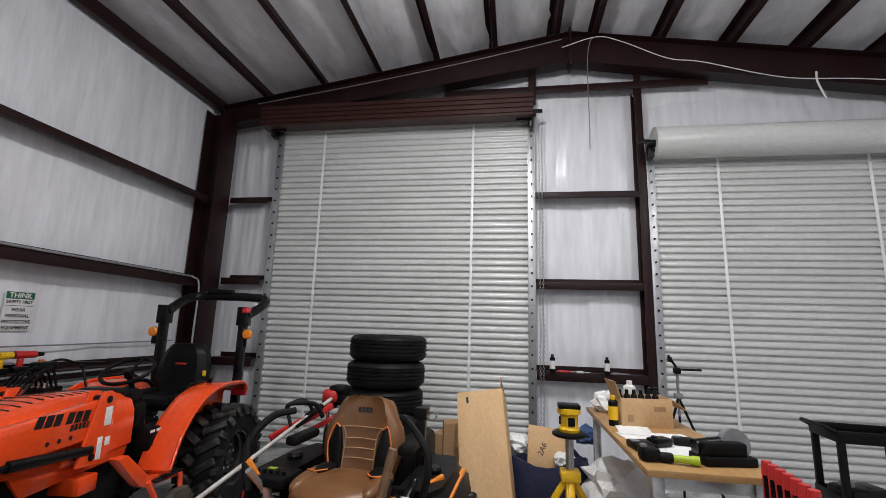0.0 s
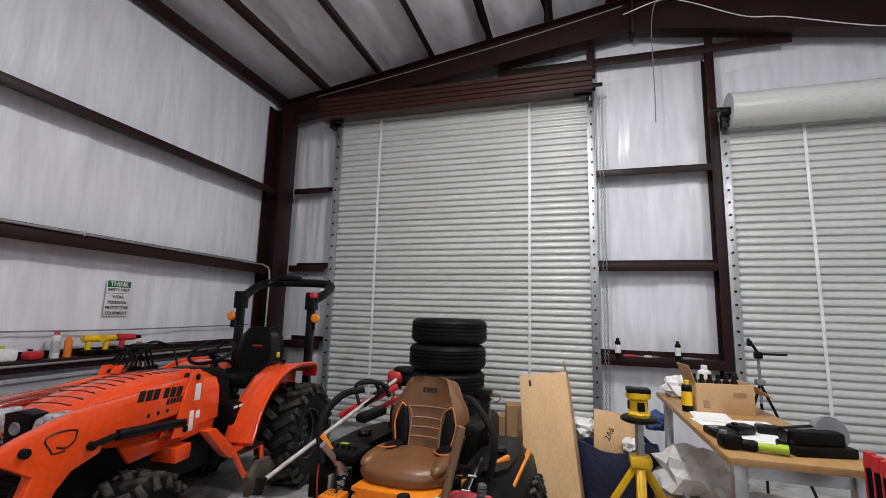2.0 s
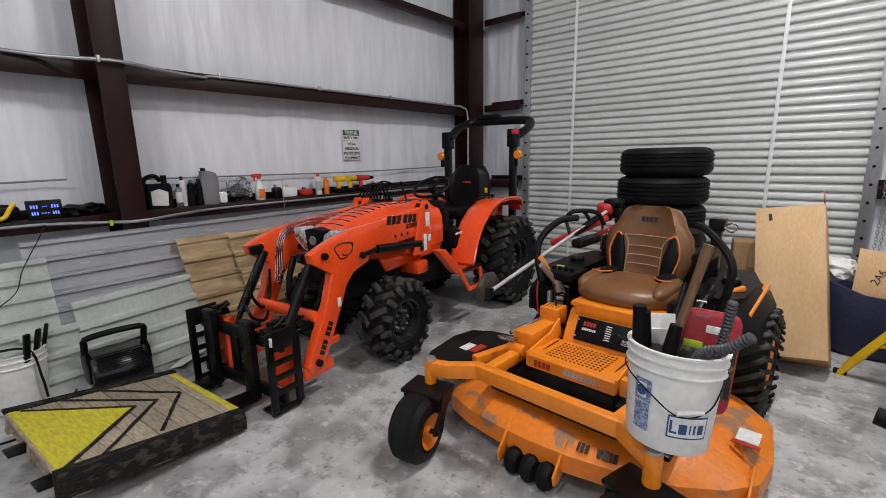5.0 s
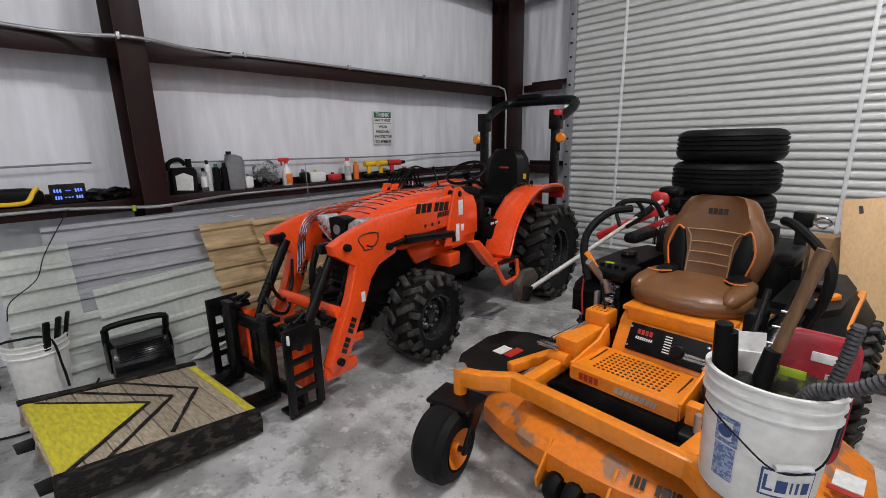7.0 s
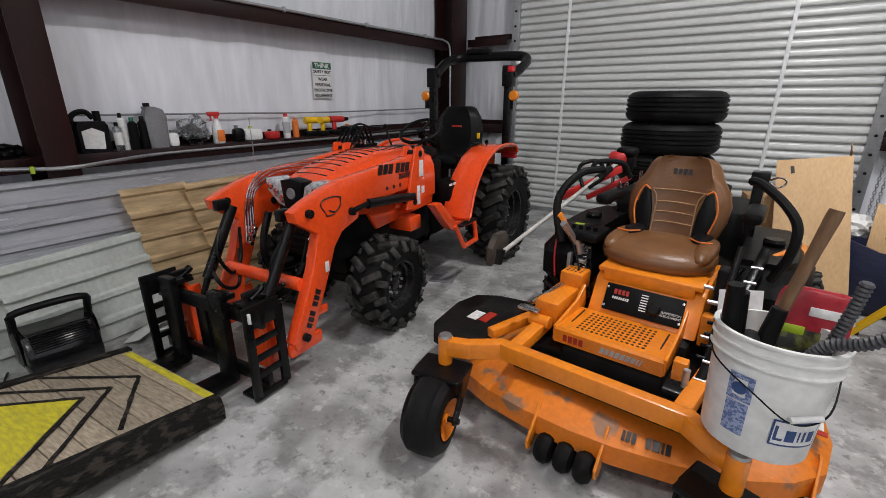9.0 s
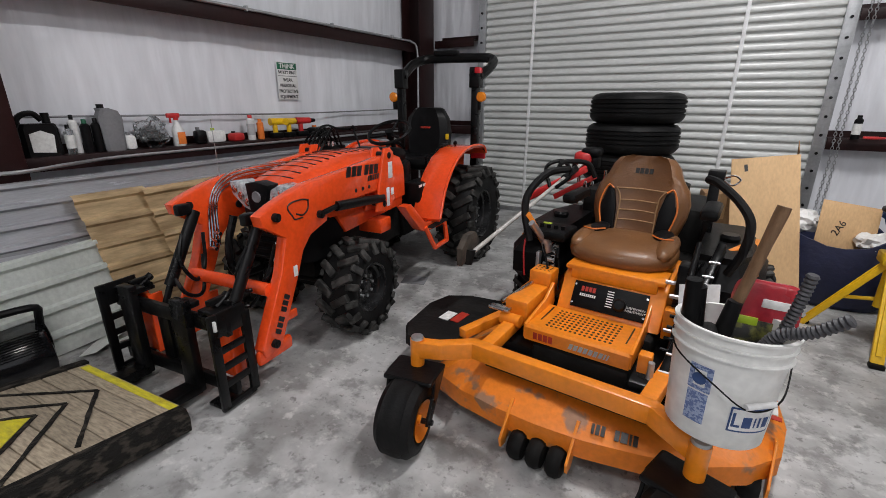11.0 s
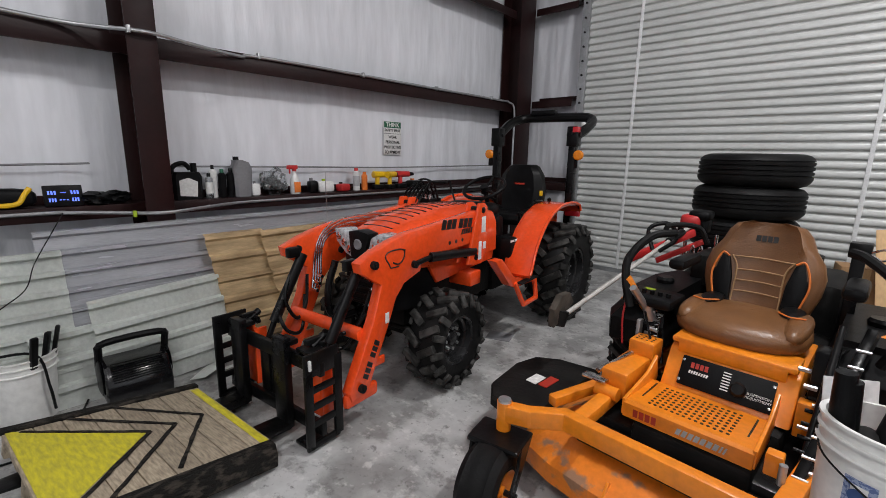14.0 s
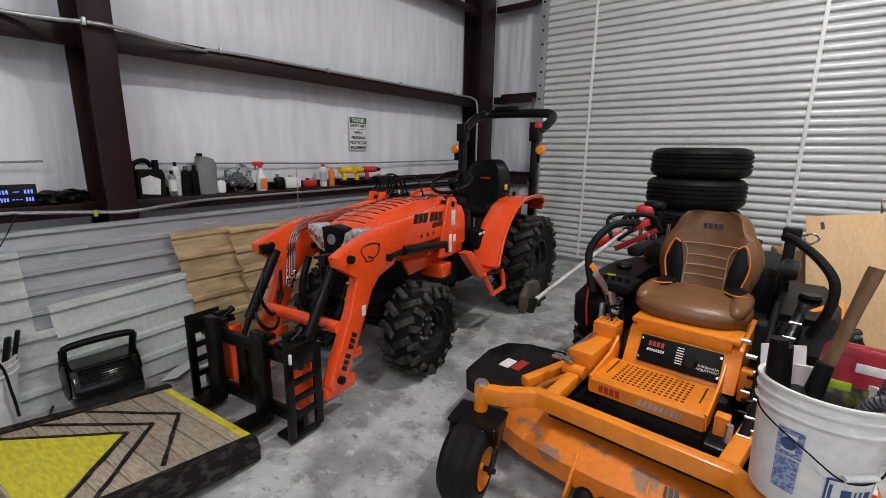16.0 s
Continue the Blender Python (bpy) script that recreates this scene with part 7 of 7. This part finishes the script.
# ---- conduits, sign, wires ----
cd = tagged(part("conduit", made(sweep, [(-3.78, -2.5, 2.19), (-3.78, 0.5, 2.185), (-3.775, 1.34, 2.16), (-3.68, 1.59, 2.15), (-3.585, 1.73, 2.145), (-3.585, 1.87, 2.145), (-3.67, 2.1, 2.14), (-3.78, 2.46, 2.14), (-3.785, 2.7, 2.16), (-3.785, 4.5, 2.16), (-3.785, 5.8, 2.16), (-3.775, 5.98, 2.15), (-3.74, 6.06, 2.05), (-3.74, 6.07, 1.5), (-3.74, 6.07, 0.2)], 0.0125, 10, 5), "galv"), "galvanised conduit along the wall girt, bent round the column", "conduit")
for y in (0.2, 1.71, 2.6, 3.6, 4.6, 5.6):
    part("strap", made(box, (-3.585 if y == 1.71 else -3.79, y, 2.145 if y == 1.71 else 2.165), (0.04, 0.02, 0.045), 0.004), "galv", cd)
cd2 = tagged(part("conduit", made(sweep, [(-3.785, -2.5, 1.045), (-3.785, 0.9, 1.06), (-3.78, 1.34, 1.055), (-3.66, 1.62, 1.045), (-3.585, 1.73, 1.042), (-3.585, 1.87, 1.042), (-3.67, 2.1, 1.05), (-3.785, 2.46, 1.055), (-3.785, 3.5, 1.06), (-3.785, 5.9, 1.07)], 0.0115, 10, 5), "galv"), "galvanised conduit along the shelf girt", "conduit")
part("yellow_tag", made(box, (-3.63, 1.64, 1.04), (0.02, 0.02, 0.04), 0.002), "green", cd2)
cord([(-3.97, 1.8, 1.33), (-3.97, 3.0, 1.32), (-3.97, 4.2, 1.31), (-3.97, 6.0, 1.33)], 0.007, "grey cable along the wall insulation", "grey_plastic", "wall_cable")
cord([(-3.97, -1.0, 1.31), (-3.97, 0.6, 1.33), (-3.97, 1.5, 1.35)], 0.007, "grey cable along the wall insulation", "grey_plastic", "wall_cable")

sg = thing("safety_sign", pose(-4.0, 4.143, 1.62, 90, 0, 90), "white safety sign with a green heading on the wall", "sign")
part("board", made(box, (0, 0, 0), (0.25, 0.35, 0.003), 0.001), "white_plastic", sg)
part("heading_panel", made(box, (0, 0.136, 0.002), (0.235, 0.062, 0.002), 0.0005), "sign_green", sg)
lettering("THINK", 0.062, Matrix.Translation((0, 0.135, 0.0035)), "decal_white", sg, bold=0.0012)
for i, (tx, sz) in enumerate((("SAFETY FIRST", 0.037), ("WEAR", 0.041), ("PERSONAL", 0.041), ("PROTECTIVE", 0.041), ("EQUIPMENT", 0.041))):
    lettering(tx, sz, Matrix.Translation((0, (0.078, 0.008, -0.045, -0.098, -0.15)[i], 0.002)), "decal_black", sg, bold=0.0012)
part("rule_line", made(box, (0, 0.045, 0.002), (0.235, 0.004, 0.001), 0), "decal_black", sg)

cord([(1.44, 6.24, 5.42), (1.36, 6.24, 5.36), (1.33, 6.3, 5.1), (1.33, 6.3, 4.6), (1.335, 6.3, 4.2), (1.33, 6.3, 3.88)], 0.006, "grey cable hanging from the ridge", "grey_plastic", "hanging_cable")
cord([(1.0, 6.24, 5.3), (1.44, 6.24, 5.42), (1.75, 6.24, 5.33), (2.3, 6.24, 5.05), (2.7, 6.24, 4.97), (3.6, 6.24, 4.70), (4.5, 6.24, 4.62), (6.2, 6.24, 4.4)], 0.006, "pale cable slung along the rafter", "white_plastic", "hanging_cable")
cord([(3.95, 6.24, 4.75), (3.95, 6.24, 4.62), (4.02, 6.24, 4.4)], 0.012, "short cable end hanging from the rafter", "white_plastic", "hanging_cable")
cord([(-3.3, 6.24, 4.72), (-2.0, 6.24, 4.9), (-0.6, 6.24, 5.12), (0.4, 6.24, 5.3), (1.0, 6.24, 5.42)], 0.007, "thin grey cable along the rafter", "grey_plastic", "hanging_cable")

# ---- things on the side wall shelf ----
SX = -3.9
jug = thing("oil_jug", pose(SX, 2.04, 1.09, 0, 0, 90), "black plastic oil jug with a white label", "jug")
bm = bmesh.new()
loft(bm, [[(x * a, y * 0.055, z) for x, y in ((-1, -0.7), (-0.8, -1), (0.8, -1), (1, -0.7), (1, 0.7), (0.8, 1), (-0.8, 1), (-1, 0.7))] for a, z in ((0.095, 0.0), (0.1, 0.01), (0.1, 0.17), (0.085, 0.2))])
part("body", bm, "black_plastic", jug)
bm = bmesh.new()
sweep(bm, [(-0.085, 0, 0.18), (-0.085, 0, 0.225), (-0.05, 0, 0.255), (0.0, 0, 0.26), (0.035, 0, 0.22)], 0.017, 10)
rod(bm, (0.06, 0, 0.19), (0.06, 0, 0.265), 0.022)
part("handle", bm, "black_plastic", jug)
bm = bmesh.new()
prism(bm, [(-0.06, 0.03), (0.055, 0.02), (0.065, 0.13), (0.0, 0.16), (-0.06, 0.14)], -0.0565, -0.0555, "y")
part("label_print", bm, "decal_white", jug)
can("fluid_bottle", SX + 0.03, 2.19, 1.09, 0.026, 0.19, "clear_bag", "black", "small pinkish bottle with a dark cap", "bottle", 0.5, "decal_white")
can("fluid_bottle", SX - 0.02, 2.24, 1.09, 0.028, 0.25, "white_plastic", "black", "slim pale bottle with a black cap", "bottle", 0.45)
can("fluid_bottle", SX, 2.30, 1.09, 0.03, 0.22, "black_plastic", "sign_green", "dark bottle with a green cap", "bottle", 0.5)
can("fluid_bottle", SX, 2.365, 1.09, 0.03, 0.225, "black_plastic", "black", "dark bottle on the shelf", "bottle", 0.5)
gj = thing("fluid_jug", pose(SX, 2.45, 1.09, 0, 0, 90), "grey plastic fluid jug with a moulded handle", "jug")
bm = bmesh.new()
loft(bm, [[(cx + x * a, y * 0.05, z) for x, y in ((-1, -0.7), (-0.7, -1), (0.7, -1), (1, -0.7), (1, 0.7), (0.7, 1), (-0.7, 1), (-1, 0.7))] for a, cx, z in ((0.06, 0, 0.0), (0.065, 0, 0.01), (0.07, 0.0, 0.15), (0.075, 0.0, 0.22), (0.055, 0.0, 0.27), (0.03, -0.03, 0.29))])
part("body", bm, "grey_plastic", gj)
part("cap", made(rod, (-0.035, 0, 0.285), (-0.035, 0, 0.315), 0.022), "black", gj)
lump("small_carton", SX + 0.02, 2.55, 1.09, (0.06, 0.07, 0.1), "paper", "small white carton on the shelf", "box")
bgl = thing("clear_bag", pose(SX, 2.72, 1.09), "clear plastic bag holding dark parts", "plastic bag")
part("contents", made(crumple, (0, 0, 0.07), 0.075, 4.4, 0.8), "black", bgl, "", 20)
part("film", made(crumple, (0, 0, 0.11), 0.1, 2.2, 1.0), "clear_bag", bgl, "", 20)
sp = thing("spray_bottle", pose(SX + 0.02, 2.905, 1.09, 0, 0, 90), "white spray bottle with a red trigger", "spray bottle")
part("body", made(lathe, [(0.001, 0), (0.042, 0), (0.045, 0.01), (0.044, 0.12), (0.025, 0.16), (0.015, 0.18), (0.015, 0.2), (0.001, 0.2)], 20), "white_plastic", sp)
bm = bmesh.new()
box(bm, (-0.02, 0, 0.23), (0.1, 0.025, 0.035), 0.008)
rod(bm, (0, 0, 0.195), (0, 0, 0.225), 0.018)
box(bm, (-0.045, 0, 0.2), (0.012, 0.015, 0.05), 0.004)
part("trigger", bm, "red", sp)
part("label_print", made(box, (0.0, -0.044, 0.06), (0.06, 0.004, 0.09), 0.001), "piping", sp)
lump("parts_box", SX, 3.09, 1.09, (0.08, 0.09, 0.11), "black", "small black box on the shelf", "box")
lump("parts_box", SX, 3.22, 1.09, (0.08, 0.17, 0.1), "paper", "white printed carton on the shelf", "box", 0, "green")
lump("rag", SX, 3.42, 1.09, (0.09, 0.13, 0.07), "red", "dark red cloth bundle on the shelf", "cloth", 15, "black")
can("spray_can", SX, 3.58, 1.09, 0.034, 0.22, "white_plastic", "red", "white aerosol can with a red cap", band="decal_grey")
can("spray_can", SX, 3.68, 1.09, 0.03, 0.18, "piping", "piping", "orange aerosol can on the shelf")


def drill(x, y, z, rz, mat, label):
    t = thing("cordless_drill", pose(x, y, z, 0, 0, rz), label, "power tool")
    bm = bmesh.new()
    rod(bm, (-0.1, 0, 0.15), (0.06, 0, 0.15), 0.034, 0.03)
    box(bm, (-0.05, 0, 0.09), (0.045, 0.04, 0.13), 0.015)
    part("body", bm, mat, t)
    bm = bmesh.new()
    rod(bm, (0.06, 0, 0.15), (0.12, 0, 0.15), 0.024, 0.016)
    part("chuck", bm, "black_plastic", t)
    part("battery", made(box, (-0.04, 0, 0.025), (0.12, 0.075, 0.05), 0.012), "black_plastic", t)


drill(SX, 3.9, 1.09, 85, "yellow", "yellow and black cordless drill on the shelf")
drill(SX + 0.03, 4.02, 1.09, 110, "yellow", "yellow and black cordless driver on the shelf")
drill(SX, 4.22, 1.09, 80, "red", "red and black cordless drill on the shelf")
lump("tool_case", SX, 4.38, 1.09, (0.12, 0.2, 0.08), "black", "black tool pouch on the shelf", "tool pouch", 5, "piping")
cord([(SX, 4.3, 1.12), (SX + 0.02, 4.5, 1.18), (SX, 4.7, 1.14), (SX, 5.0, 1.12)], 0.012, "black cord coiled on the shelf")
ws = thing("weather_display", pose(SX + 0.05, 1.33, 1.09, 0, 0, 90), "dark digital display glowing blue on the shelf", "display")
part("case", made(box, (0, 0, 0.065), (0.19, 0.025, 0.13), 0.006, pose(0, 0, 0, -8)), "black_plastic", ws)
bm = bmesh.new()
for x, z, w in ((-0.055, 0.085, 0.045), (0.055, 0.085, 0.045), (-0.055, 0.04, 0.04), (0.055, 0.04, 0.04), (0.0, 0.085, 0.03), (0.0, 0.04, 0.05)):
    for k in range(3):
        box(bm, (x + (k - 1) * w / 3, -0.014, z), (w / 5, 0.003, 0.022 if abs(x) > 0.01 else 0.006), 0, pose(0, 0, 0, -8))
loosen(part("digit", bm, "screen_glow", ws), "digit", False)
yt = thing("tow_strap_handle", pose(SX + 0.06, 1.06, 1.09, 0, 0, 90), "yellow and black tool with a bent handle on the shelf", "tool")
part("handle", made(sweep, [(-0.22, 0, 0.1), (-0.18, 0, 0.09), (-0.15, -0.02, 0.04), (-0.06, -0.03, 0.025), (0.05, -0.03, 0.03), (0.09, -0.01, 0.08), (0.12, 0, 0.12)], 0.014), "yellow", yt)
bm = bmesh.new()
oval(-0.02, 0.03, 0.06, 0.17, 0.05, 0.06, bm, 16, 10, 3)
part("body", bm, "black_plastic", yt, "", 50)
for y, w, h in ((1.5, 0.16, 0.07), (1.6, 0.14, 0.08)):
    tagged(part("cable_coil", made(crumple, (SX + 0.03, y, 1.09 + h * 0.6), w * 0.55, y * 7, 0.5), "black_plastic", None, "", 25), "black cables heaped on the shelf", "cable")
# ---- things on the end wall shelf ----
can("spray_can", 0.84, 6.42, 1.11, 0.032, 0.21, "black_plastic", "black", "black aerosol can with a pale label on the end wall shelf", band="decal_white")
can("spray_can", 1.47, 6.42, 1.11, 0.03, 0.2, "black_plastic", "black", "black aerosol can on the end wall shelf", band="decal_white")
for k, (x, l, m) in enumerate(((1.05, 0.3, "red"), (1.2, 0.16, "white_plastic"), (1.62, 0.22, "grey_plastic"))):
    t = thing("screwdriver", pose(x, 6.42, 1.125, 0, 90, 4 * k), "hand tool lying on the end wall shelf", "hand tool")
    part("handle", made(lathe, [(0.001, -l / 2), (0.012, -l / 2), (0.014, -l / 4), (0.01, 0), (0.001, 0)], 10), m, t)
    part("blade", made(rod, (0, 0, 0), (0, 0, l / 2), 0.004, seg=8), "galv", t)
can("fluid_bottle", 1.72, 5.6, 0.923, 0.05, 0.26, "white_plastic", "white_plastic", "white plastic bottle behind the bench", "bottle", 0.5).location = (1.38, 5.03, 0.923)
can("fluid_bottle", 1.55, 4.95, 0.923, 0.05, 0.22, "black_plastic", "black", "dark jar at the back of the bench", "bottle", 0.9)
tagged(part("floor_plate", made(box, (0, 0, 0.004), (0.2, 0.16, 0.008), 0.002, pose(-2.207, 3.731, 0, 0, 0, 20)), "grey_plastic"), "grey steel cover plate set on the floor", "floor plate")
